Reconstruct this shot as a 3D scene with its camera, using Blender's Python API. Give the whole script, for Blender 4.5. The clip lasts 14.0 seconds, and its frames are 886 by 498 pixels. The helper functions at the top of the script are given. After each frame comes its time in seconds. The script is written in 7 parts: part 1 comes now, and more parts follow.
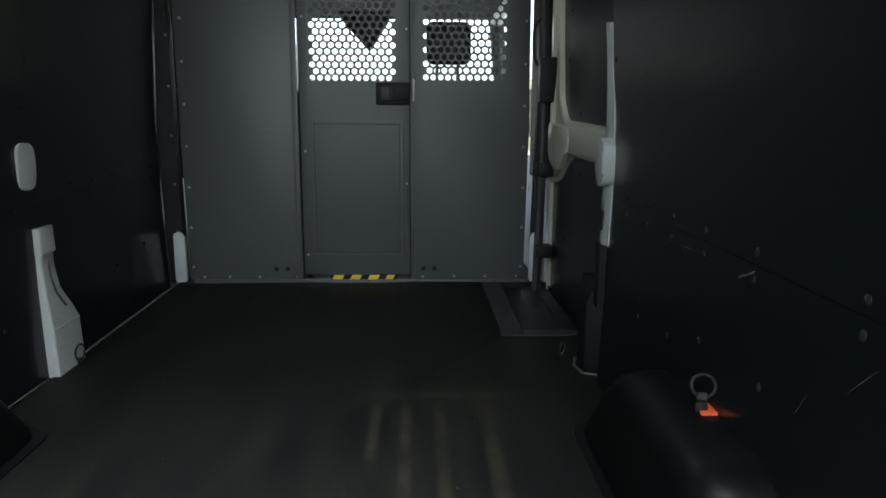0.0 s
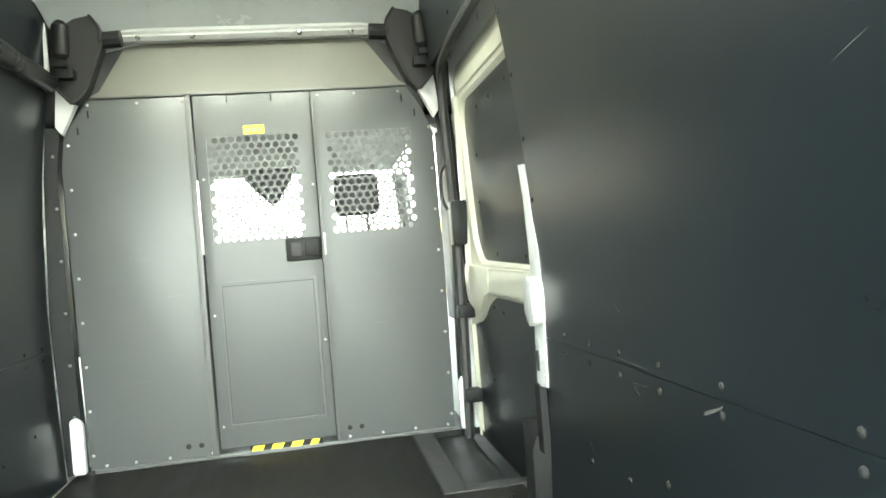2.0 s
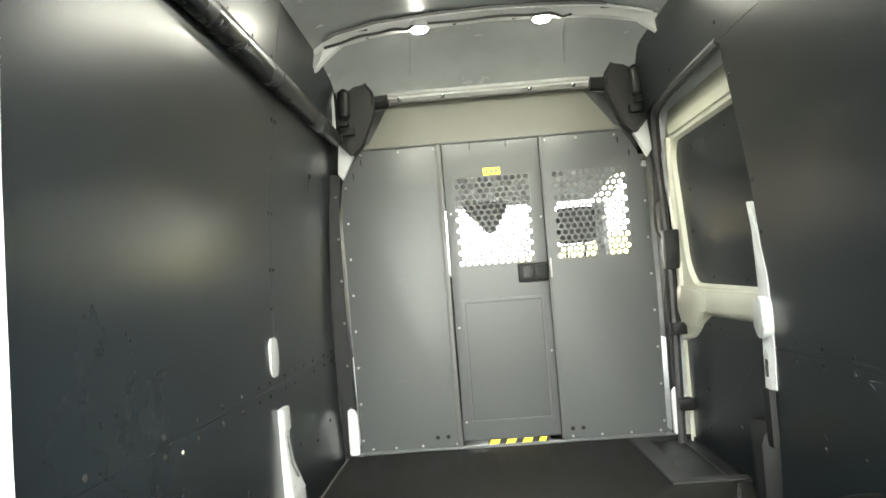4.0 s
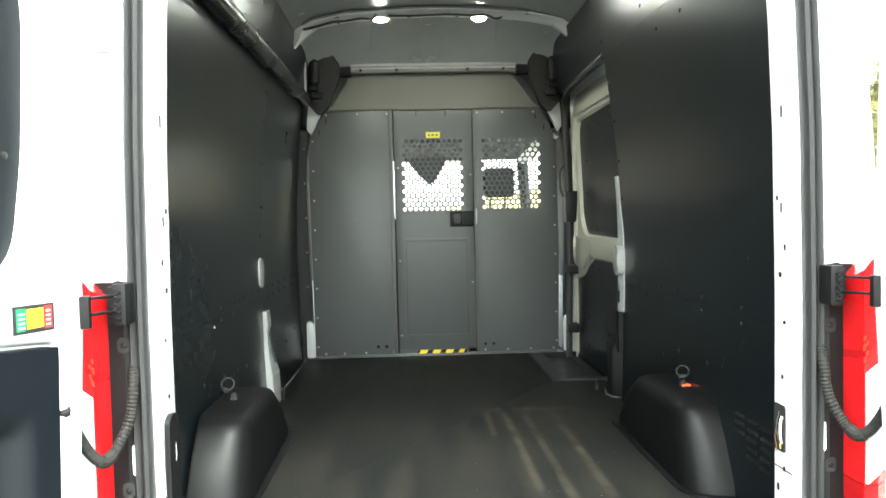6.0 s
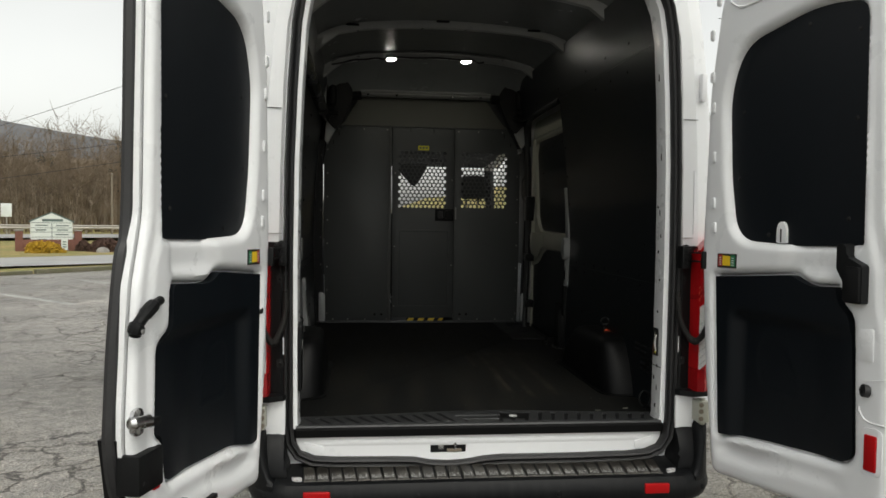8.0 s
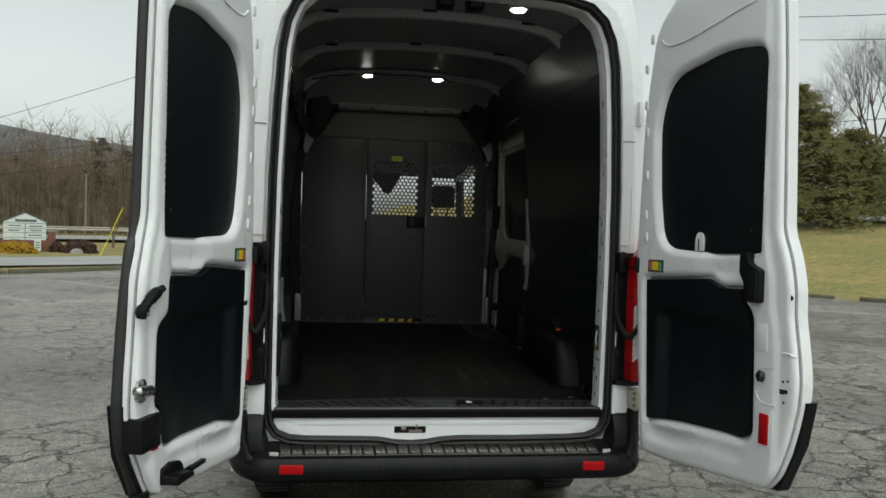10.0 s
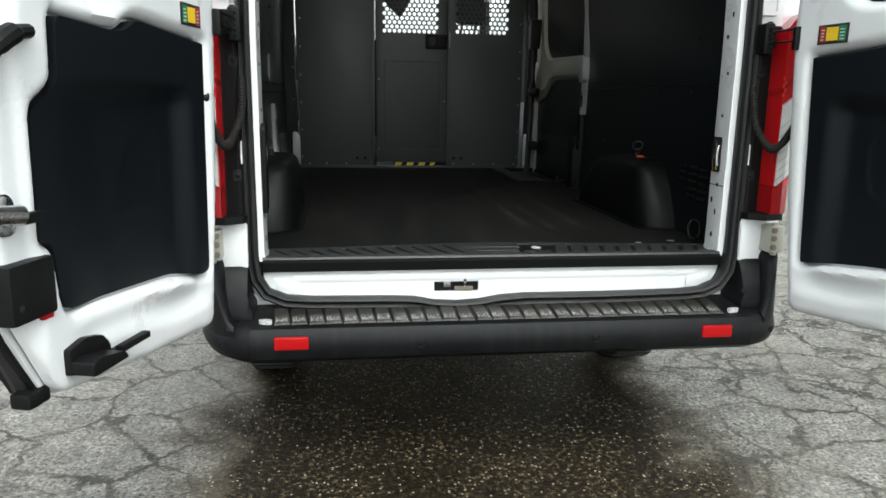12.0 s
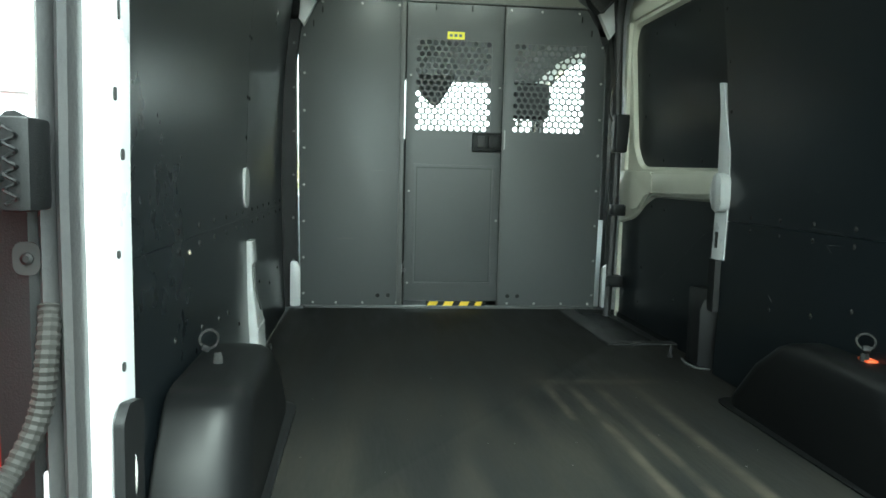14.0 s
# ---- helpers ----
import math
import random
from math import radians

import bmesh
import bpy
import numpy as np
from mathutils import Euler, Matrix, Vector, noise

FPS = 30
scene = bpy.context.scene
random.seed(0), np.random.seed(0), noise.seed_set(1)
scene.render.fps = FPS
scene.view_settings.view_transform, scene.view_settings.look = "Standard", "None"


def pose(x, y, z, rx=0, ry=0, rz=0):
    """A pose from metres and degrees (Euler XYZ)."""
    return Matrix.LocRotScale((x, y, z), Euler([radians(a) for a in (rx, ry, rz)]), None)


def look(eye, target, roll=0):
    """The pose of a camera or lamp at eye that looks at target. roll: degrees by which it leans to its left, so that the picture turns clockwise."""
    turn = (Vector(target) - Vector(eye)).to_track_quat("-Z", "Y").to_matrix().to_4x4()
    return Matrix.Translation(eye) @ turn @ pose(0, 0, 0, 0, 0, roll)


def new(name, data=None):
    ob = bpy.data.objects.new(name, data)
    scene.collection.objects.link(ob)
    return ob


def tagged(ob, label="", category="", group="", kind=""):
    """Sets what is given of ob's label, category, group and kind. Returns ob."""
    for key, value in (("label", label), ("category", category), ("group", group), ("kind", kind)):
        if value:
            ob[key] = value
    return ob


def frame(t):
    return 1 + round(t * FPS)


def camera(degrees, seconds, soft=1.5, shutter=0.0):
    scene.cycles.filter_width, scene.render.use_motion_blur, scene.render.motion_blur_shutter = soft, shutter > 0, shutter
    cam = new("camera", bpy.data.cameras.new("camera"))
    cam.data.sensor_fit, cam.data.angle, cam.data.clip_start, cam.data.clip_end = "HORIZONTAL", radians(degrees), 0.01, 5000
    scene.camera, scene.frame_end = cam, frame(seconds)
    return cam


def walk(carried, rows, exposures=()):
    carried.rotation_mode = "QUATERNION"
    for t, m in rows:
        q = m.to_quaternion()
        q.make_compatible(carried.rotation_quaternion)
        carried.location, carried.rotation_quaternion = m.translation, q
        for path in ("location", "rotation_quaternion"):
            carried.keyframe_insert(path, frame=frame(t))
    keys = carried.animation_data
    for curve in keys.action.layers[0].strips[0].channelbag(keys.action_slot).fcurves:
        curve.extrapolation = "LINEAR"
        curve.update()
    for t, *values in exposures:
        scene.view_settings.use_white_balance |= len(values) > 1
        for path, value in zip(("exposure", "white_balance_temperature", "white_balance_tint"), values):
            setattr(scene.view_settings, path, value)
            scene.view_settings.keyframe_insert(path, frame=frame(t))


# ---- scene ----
cam = camera(61.7, 14.0, soft=1.6)
PATH = [
    (0, (0.265, -0.44, 1.556), (0.339, 1.522, 1.179), 0.3),
    (0.5, (0.317, -0.445, 1.55), (0.277, 1.515, 1.15), -2.4),
    (1, (0.304, -0.421, 1.536), (0.347, 1.531, 1.105), -3.1),
    (1.2, (0.272, -0.399, 1.534), (0.378, 1.568, 1.187), -4.1),
    (1.5, (0.274, -0.313, 1.558), (0.493, 1.675, 1.514), -4.6),
    (2, (0.218, -0.336, 1.581), (0.553, 1.636, 1.57), -4.6),
    (2.5, (0.164, -0.51, 1.575), (0.366, 1.478, 1.641), -4.6),
    (3, (0.068, -0.593, 1.612), (-0.036, 1.402, 1.701), -5.4),
    (3.2, (-0.005, -0.632, 1.623), (-0.123, 1.361, 1.735), -5.5),
    (5.3, (-0.205, -1.341, 1.567), (-0.125, 0.657, 1.529), -2.0),
    (5.5, (-0.201, -1.435, 1.594), (-0.107, 0.562, 1.534), -2.0),
    (6, (-0.163, -1.777, 1.608), (-0.081, 0.219, 1.53), -1.3),
    (6.5, (-0.183, -2.149, 1.607), (-0.123, -0.151, 1.539), -0.9),
    (7, (-0.29, -2.501, 1.607), (-0.206, -0.503, 1.566), -0.0),
    (7.5, (-0.392, -2.788, 1.598), (-0.306, -0.791, 1.551), 1.0),
    (8, (-0.52, -3.037, 1.581), (-0.299, -1.051, 1.5), 0.8),
    (8.5, (-0.504, -3.335, 1.596), (-0.253, -1.352, 1.509), 1.0),
    (8.7, (-0.475, -3.427, 1.593), (-0.221, -1.445, 1.518), 1.0),
    (10.8, (-0.532, -3.426, 1.568), (-0.239, -1.449, 1.513), 2.3),
    (11, (-0.521, -3.255, 1.565), (-0.234, -1.278, 1.485), 2.4),
    (11.5, (-0.546, -2.809, 1.427), (-0.253, -0.846, 1.183), 1.2),
    (12, (-0.528, -2.361, 1.244), (-0.255, -0.422, 0.838), 0.9),
    (12.5, (-0.493, -1.982, 1.22), (-0.255, -0.058, 0.728), 0.3),
    (13, (-0.475, -1.597, 1.309), (-0.212, 0.337, 0.87), 0.8),
    (13.5, (-0.446, -1.207, 1.392), (-0.205, 0.747, 1.038), 0.5),
    (14, (-0.479, -0.871, 1.434), (-0.265, 1.108, 1.237), 1.4),
]
EXPOSURES = [
    (0.0, 2.05, 5800, -1), (0.5, 4.50, 5800, -3), (1.0, 4.90, 6100, -3), (1.5, 5.10, 6400, -3), (2.0, 5.25, 6600, -7), (2.7, 4.95, 6800, -5), (3.2, 4.85, 6900, 1),
    (5.5, 4.50, 6500, -2), (6.0, 3.62, 6450, -3), (6.5, 2.95, 6450, -2), (7.0, 2.25, 6350, -3), (7.2, 1.90, 6400, -1), (7.5, 1.15, 6600, 3), (8.0, 0.15, 6800, 6), (8.5, 0.10, 6800, 5), (11.0, -0.28, 6300, -2),
    (11.5, 0.08, 6300, -2), (12.0, 0.95, 6300, 2), (12.5, 1.35, 6200, 3), (13.0, 1.90, 6100, -4), (13.5, 2.65, 6000, -10), (14.0, 3.30, 5900, -15),
]
walk(cam, [(t, look(eye, target, roll)) for t, eye, target, roll in PATH], EXPOSURES)

# ---- daylight: an overcast winter sky ----
world = bpy.data.worlds.new("overcast_sky")
scene.world = world
world.use_nodes = True
wn, wl = world.node_tree.nodes, world.node_tree.links
wn.clear()
sky = wn.new("ShaderNodeTexSky")
sky.sky_type, sky.sun_disc = "NISHITA", False
sky.sun_elevation, sky.sun_rotation = radians(55), radians(169)
sky.air_density, sky.dust_density, sky.ozone_density = 1.0, 3.0, 1.0
pale = wn.new("ShaderNodeHueSaturation")
pale.inputs["Saturation"].default_value = 0.12
cloud = wn.new("ShaderNodeTexNoise")
cloud.inputs["Scale"].default_value, cloud.inputs["Detail"].default_value = 2.2, 4.0
sky_map = wn.new("ShaderNodeTexCoord")
cloud_ramp = wn.new("ShaderNodeMapRange")
cloud_ramp.inputs["To Min"].default_value, cloud_ramp.inputs["To Max"].default_value = 1.05, 1.5
veil = wn.new("ShaderNodeMixRGB")
veil.blend_type = "MULTIPLY"
veil.inputs["Fac"].default_value = 1.0
sky_bg, sky_out = wn.new("ShaderNodeBackground"), wn.new("ShaderNodeOutputWorld")
sky_bg.inputs["Strength"].default_value = 0.15
wl.new(sky_map.outputs["Generated"], cloud.inputs["Vector"])
wl.new(cloud.outputs["Fac"], cloud_ramp.inputs["Value"])
wl.new(sky.outputs["Color"], pale.inputs["Color"])
wl.new(pale.outputs["Color"], veil.inputs["Color1"])
wl.new(cloud_ramp.outputs["Result"], veil.inputs["Color2"])
wl.new(veil.outputs["Color"], sky_bg.inputs["Color"])
wl.new(sky_bg.outputs["Background"], sky_out.inputs["Surface"])

sun_data = bpy.data.lights.new("sun", "SUN")
sun_data.energy, sun_data.angle, sun_data.color = 0.50, radians(25), (1.0, 0.97, 0.93)
sun = new("sun", sun_data)
sun.matrix_world = look((3, -15, 22), (0, 0, 0))

LAMP_WATTS = 0.08

# ---- materials ----
def material(name, colour, rough=0.5, metal=0.0, grain=0.0, grain_scale=200.0, stain=0.0, stain_scale=3.0, stain_colour=None,
             bump=0.0, bump_scale=None, coat=0.0, rough_var=0.1, stretch=(1, 1, 1), spec=0.5, random_value=0.0, spots=(0.45, 0.75)):
    """A surface with fine grain, broad stains and relief, in metres of object space."""
    m = bpy.data.materials.new(name)
    m.use_nodes = True
    n, l = m.node_tree.nodes, m.node_tree.links
    b = n["Principled BSDF"]
    b.inputs["Metallic"].default_value = metal
    b.inputs["Coat Weight"].default_value = coat
    b.inputs["Coat Roughness"].default_value = 0.08
    b.inputs["Specular IOR Level"].default_value = spec
    co = n.new("ShaderNodeTexCoord")
    mp = n.new("ShaderNodeMapping")
    mp.inputs["Scale"].default_value = stretch
    l.new(co.outputs["Object"], mp.inputs["Vector"])
    fine, broad = n.new("ShaderNodeTexNoise"), n.new("ShaderNodeTexNoise")
    fine.inputs["Scale"].default_value, fine.inputs["Detail"].default_value = grain_scale, 3.0
    broad.inputs["Scale"].default_value, broad.inputs["Detail"].default_value = stain_scale, 6.0
    broad.inputs["Roughness"].default_value = 0.65
    for t in (fine, broad):
        l.new(mp.outputs["Vector"], t.inputs["Vector"])
    sc = stain_colour or tuple(c * 0.45 for c in colour)
    spot = n.new("ShaderNodeMapRange")
    spot.inputs["From Min"].default_value, spot.inputs["From Max"].default_value = spots
    spot.inputs["To Max"].default_value = stain
    l.new(broad.outputs["Fac"], spot.inputs["Value"])
    mix = n.new("ShaderNodeMixRGB")
    mix.inputs["Color1"].default_value, mix.inputs["Color2"].default_value = (*colour, 1), (*sc, 1)
    l.new(spot.outputs["Result"], mix.inputs["Fac"])
    gr = n.new("ShaderNodeMapRange")
    gr.inputs["To Min"].default_value, gr.inputs["To Max"].default_value = 1 - grain, 1 + grain
    l.new(fine.outputs["Fac"], gr.inputs["Value"])
    mul = n.new("ShaderNodeMixRGB")
    mul.blend_type = "MULTIPLY"
    mul.inputs["Fac"].default_value = 1.0
    l.new(mix.outputs["Color"], mul.inputs["Color1"])
    l.new(gr.outputs["Result"], mul.inputs["Color2"])
    last = mul
    if random_value:
        info, rr = n.new("ShaderNodeObjectInfo"), n.new("ShaderNodeMapRange")
        rr.inputs["To Min"].default_value, rr.inputs["To Max"].default_value = 1 - random_value, 1 + random_value
        l.new(info.outputs["Random"], rr.inputs["Value"])
        last = n.new("ShaderNodeMixRGB")
        last.blend_type = "MULTIPLY"
        last.inputs["Fac"].default_value = 1.0
        l.new(mul.outputs["Color"], last.inputs["Color1"])
        l.new(rr.outputs["Result"], last.inputs["Color2"])
    l.new(last.outputs["Color"], b.inputs["Base Color"])
    ro = n.new("ShaderNodeMapRange")
    ro.inputs["To Min"].default_value, ro.inputs["To Max"].default_value = max(0.02, rough - rough_var), min(1.0, rough + rough_var)
    l.new(broad.outputs["Fac"], ro.inputs["Value"])
    l.new(ro.outputs["Result"], b.inputs["Roughness"])
    if bump:
        bp = n.new("ShaderNodeBump")
        bp.inputs["Strength"].default_value, bp.inputs["Distance"].default_value = bump, 0.002
        if bump_scale:
            bn = n.new("ShaderNodeTexNoise")
            bn.inputs["Scale"].default_value, bn.inputs["Detail"].default_value = bump_scale, 4.0
            l.new(mp.outputs["Vector"], bn.inputs["Vector"])
            l.new(bn.outputs["Fac"], bp.inputs["Height"])
        else:
            l.new(fine.outputs["Fac"], bp.inputs["Height"])
        l.new(bp.outputs["Normal"], b.inputs["Normal"])
    return m


def lens(name, colour, rough=0.12):
    return material(name, colour, rough, coat=0.25, grain=0.15, grain_scale=90, bump=0.3, bump_scale=160, rough_var=0.05)


def glowing(name, colour, strength):
    m = bpy.data.materials.new(name)
    m.use_nodes = True
    b = m.node_tree.nodes["Principled BSDF"]
    b.inputs["Base Color"].default_value = (0.8, 0.8, 0.8, 1)
    b.inputs["Emission Color"].default_value = (*colour, 1)
    b.inputs["Emission Strength"].default_value = strength
    return m


def asphalt(name):
    """Old wet asphalt: stones in the binder, map cracking, damp patches that shine."""
    m = bpy.data.materials.new(name)
    m.use_nodes = True
    n, l = m.node_tree.nodes, m.node_tree.links
    b = n["Principled BSDF"]
    co = n.new("ShaderNodeTexCoord")

    def noise_node(scale, detail=4.0, rough=0.6):
        t = n.new("ShaderNodeTexNoise")
        t.inputs["Scale"].default_value, t.inputs["Detail"].default_value, t.inputs["Roughness"].default_value = scale, detail, rough
        l.new(co.outputs["Object"], t.inputs["Vector"])
        return t

    def ranged(src, a, z, lo, hi):
        r = n.new("ShaderNodeMapRange")
        for k, v in (("From Min", a), ("From Max", z), ("To Min", lo), ("To Max", hi)):
            r.inputs[k].default_value = v
        l.new(src, r.inputs["Value"])
        return r.outputs["Result"]

    def math_node(op, a, c):
        k = n.new("ShaderNodeMath")
        k.operation = op
        for i, v in enumerate((a, c)):
            if isinstance(v, (int, float)):
                k.inputs[i].default_value = v
            else:
                l.new(v, k.inputs[i])
        return k.outputs[0]

    wob = noise_node(1.6, 6, 0.7)
    wobble = n.new("ShaderNodeMixRGB")
    wobble.blend_type = "ADD"
    wobble.inputs["Fac"].default_value = 0.75
    l.new(co.outputs["Object"], wobble.inputs["Color1"])
    l.new(wob.outputs["Color"], wobble.inputs["Color2"])
    kink = noise_node(5.0, 5, 0.65)
    kinked = n.new("ShaderNodeMixRGB")
    kinked.blend_type = "ADD"
    kinked.inputs["Fac"].default_value = 0.22
    l.new(co.outputs["Object"], kinked.inputs["Color1"])
    l.new(kink.outputs["Color"], kinked.inputs["Color2"])
    cracks = []
    for scale, wide in ((0.62, 0.012), (2.9, 0.036)):
        v = n.new("ShaderNodeTexVoronoi")
        v.feature = "DISTANCE_TO_EDGE"
        v.inputs["Scale"].default_value = scale
        l.new((wobble if scale < 1 else kinked).outputs["Color"], v.inputs["Vector"])
        cracks.append(ranged(v.outputs["Distance"], wide * 0.6, wide, 1.0, 0.0))
    near = ranged(v.outputs["Distance"], 0.02, 0.10, 1.0, 0.0)
    where = ranged(noise_node(0.45, 3).outputs["Fac"], 0.43, 0.52, 0.0, 1.0)
    sides = n.new("ShaderNodeSeparateXYZ")
    l.new(co.outputs["Object"], sides.inputs["Vector"])
    where = math_node("MAXIMUM", where, ranged(sides.outputs["X"], 0.6, 1.3, 0.0, 1.0))
    broken = ranged(noise_node(0.9, 4, 0.6).outputs["Fac"], 0.44, 0.52, 0.0, 1.0)
    worn = ranged(noise_node(7.0, 5, 0.7).outputs["Fac"], 0.36, 0.52, 0.40, 1.0)
    crack = math_node("MAXIMUM", math_node("MULTIPLY", cracks[0], broken), math_node("MULTIPLY", math_node("MULTIPLY", cracks[1], where), worn))
    stones = n.new("ShaderNodeTexVoronoi")
    stones.inputs["Scale"].default_value = 95
    l.new(co.outputs["Object"], stones.inputs["Vector"])
    tone = n.new("ShaderNodeMixRGB")
    tone.inputs["Color1"].default_value, tone.inputs["Color2"].default_value = (0.070, 0.066, 0.060, 1), (0.66, 0.63, 0.58, 1)
    fine = noise_node(75, 6, 0.8).outputs["Fac"]
    grains = math_node("MULTIPLY", ranged(fine, 0.36, 0.62, 0.0, 1.0), ranged(stones.outputs["Color"], 0.0, 0.8, 0.45, 1.0))
    l.new(grains, tone.inputs["Fac"])
    pits = math_node("MAXIMUM", ranged(noise_node(58, 4, 0.7).outputs["Fac"], 0.54, 0.62, 0.0, 0.85), ranged(noise_node(27, 5, 0.75).outputs["Fac"], 0.585, 0.64, 0.0, 0.9))
    pitted = n.new("ShaderNodeMixRGB")
    pitted.inputs["Color2"].default_value = (0.016, 0.015, 0.014, 1)
    l.new(pits, pitted.inputs["Fac"])
    l.new(tone.outputs["Color"], pitted.inputs["Color1"])
    tone = pitted
    mottle = n.new("ShaderNodeMixRGB")
    mottle.blend_type = "MULTIPLY"
    mottle.inputs["Fac"].default_value = 1.0
    l.new(tone.outputs["Color"], mottle.inputs["Color1"])
    l.new(math_node("MULTIPLY", ranged(noise_node(9.0, 8, 0.8).outputs["Fac"], 0.34, 0.66, 0.55, 1.5), ranged(noise_node(0.33, 4, 0.6).outputs["Fac"], 0.36, 0.64, 0.72, 1.35)), mottle.inputs["Color2"])
    tone = mottle
    damp = ranged(noise_node(0.7, 5, 0.65).outputs["Fac"], 0.40, 0.60, 0.0, 1.0)
    # the wet patch in the van's lee, ragged-edged, with the van's shade painted in
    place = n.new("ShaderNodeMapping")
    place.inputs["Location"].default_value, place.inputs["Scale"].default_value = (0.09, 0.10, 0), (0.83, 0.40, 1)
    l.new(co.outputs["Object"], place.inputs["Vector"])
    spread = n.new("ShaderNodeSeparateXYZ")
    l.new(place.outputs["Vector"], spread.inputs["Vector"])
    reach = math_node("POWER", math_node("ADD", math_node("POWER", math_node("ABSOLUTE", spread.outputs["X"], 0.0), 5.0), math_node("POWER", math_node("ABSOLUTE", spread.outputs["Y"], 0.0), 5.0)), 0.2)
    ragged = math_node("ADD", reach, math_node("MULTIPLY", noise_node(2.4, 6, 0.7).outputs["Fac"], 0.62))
    soaked_shade = ranged(ragged, 0.94, 1.17, 1.0, 0.0)
    damp = math_node("MAXIMUM", damp, soaked_shade)
    grit = n.new("ShaderNodeMixRGB")
    grit.blend_type = "MULTIPLY"
    grit.inputs["Color2"].default_value = (0.62, 0.46, 0.27, 1)
    l.new(soaked_shade, grit.inputs["Fac"])
    l.new(tone.outputs["Color"], grit.inputs["Color1"])
    tone = grit
    specks = n.new("ShaderNodeTexVoronoi")
    specks.inputs["Scale"].default_value = 78
    l.new(co.outputs["Object"], specks.inputs["Vector"])
    lone = n.new("ShaderNodeSeparateColor")
    l.new(specks.outputs["Color"], lone.inputs["Color"])
    bright = math_node("MULTIPLY", ranged(lone.outputs["Red"], 0.88, 0.90, 0.0, 1.0), ranged(specks.outputs["Distance"], 0.25, 0.40, 1.0, 0.0))
    wet = n.new("ShaderNodeMixRGB")
    wet.blend_type = "MULTIPLY"
    wet.inputs["Color2"].default_value = (0.64, 0.63, 0.61, 1)
    l.new(tone.outputs["Color"], wet.inputs["Color1"])
    l.new(math_node("MULTIPLY", damp, 0.9), wet.inputs["Fac"])
    # darkens the patch for the wet and for the shade near the bumper
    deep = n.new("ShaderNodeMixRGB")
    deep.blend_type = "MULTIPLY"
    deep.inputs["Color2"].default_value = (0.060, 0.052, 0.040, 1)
    l.new(soaked_shade, deep.inputs["Fac"])
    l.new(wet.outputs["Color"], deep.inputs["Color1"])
    litter = n.new("ShaderNodeMixRGB")
    litter.inputs["Color2"].default_value = (0.34, 0.27, 0.15, 1)
    l.new(deep.outputs["Color"], litter.inputs["Color1"])
    tufts = math_node("MULTIPLY", ranged(noise_node(48, 6, 0.85).outputs["Fac"], 0.53, 0.62, 0.0, 1.0), ranged(noise_node(4.0, 4).outputs["Fac"], 0.35, 0.65, 0.15, 1.0))
    l.new(math_node("MULTIPLY", tufts, soaked_shade), litter.inputs["Fac"])
    deep = litter
    gravel = n.new("ShaderNodeMixRGB")
    gravel.inputs["Color2"].default_value = (0.60, 0.54, 0.42, 1)
    l.new(math_node("MULTIPLY", bright, 0.75), gravel.inputs["Fac"])
    l.new(deep.outputs["Color"], gravel.inputs["Color1"])
    rim = n.new("ShaderNodeMixRGB")
    rim.blend_type = "MULTIPLY"
    rim.inputs["Color2"].default_value = (0.95, 0.93, 0.89, 1)
    l.new(gravel.outputs["Color"], rim.inputs["Color1"])
    dry = math_node("SUBTRACT", 1.0, math_node("MULTIPLY", soaked_shade, 0.85))
    l.new(math_node("MULTIPLY", math_node("MULTIPLY", near, where), dry), rim.inputs["Fac"])
    crack = math_node("MULTIPLY", crack, dry)
    wet = rim
    dark = n.new("ShaderNodeMixRGB")
    dark.inputs["Color2"].default_value = (0.020, 0.017, 0.012, 1)
    l.new(wet.outputs["Color"], dark.inputs["Color1"])
    l.new(math_node("MULTIPLY", crack, 0.9), dark.inputs["Fac"])
    l.new(dark.outputs["Color"], b.inputs["Base Color"])
    l.new(math_node("ADD", ranged(damp, 0.0, 1.0, 0.55, 0.30), math_node("MULTIPLY", soaked_shade, 0.18)), b.inputs["Roughness"])
    l.new(ranged(soaked_shade, 0.0, 1.0, 0.5, 0.13), b.inputs["Specular IOR Level"])
    height = math_node("SUBTRACT", math_node("ADD", math_node("MULTIPLY", stones.outputs["Distance"], -0.4), math_node("MULTIPLY", fine, 1.6)), math_node("ADD", math_node("MULTIPLY", crack, 1.5), math_node("MULTIPLY", pits, 0.8)))
    bp = n.new("ShaderNodeBump")
    bp.inputs["Strength"].default_value, bp.inputs["Distance"].default_value = 0.8, 0.010
    l.new(ranged(damp, 0.0, 1.0, 0.9, 0.6), bp.inputs["Strength"])
    l.new(height, bp.inputs["Height"])
    l.new(bp.outputs["Normal"], b.inputs["Normal"])
    return m


WHITE = material("white_body_paint", (0.78, 0.79, 0.80), 0.28, coat=0.35, stain=0.0, stain_scale=6, stain_colour=(0.60, 0.58, 0.55), grain=0.015, rough_var=0.03)
CREAM = material("cream_door_paint", (0.39, 0.39, 0.325), 0.38, coat=0.2, stain=0.15, grain=0.03)
CEILING = material("grey_roof_paint", (0.235, 0.248, 0.252), 0.24, coat=0.2, stain=0.2, stain_scale=5, grain=0.03, bump=0.1, bump_scale=12)
BARE = material("grey_primed_steel", (0.29, 0.295, 0.29), 0.38, coat=0.1, stain=0.25, stain_scale=9, grain=0.05, bump=0.1, bump_scale=60)
RIB = material("white_rib_paint", (0.36, 0.37, 0.37), 0.3, coat=0.3, stain=0.2, grain=0.03)
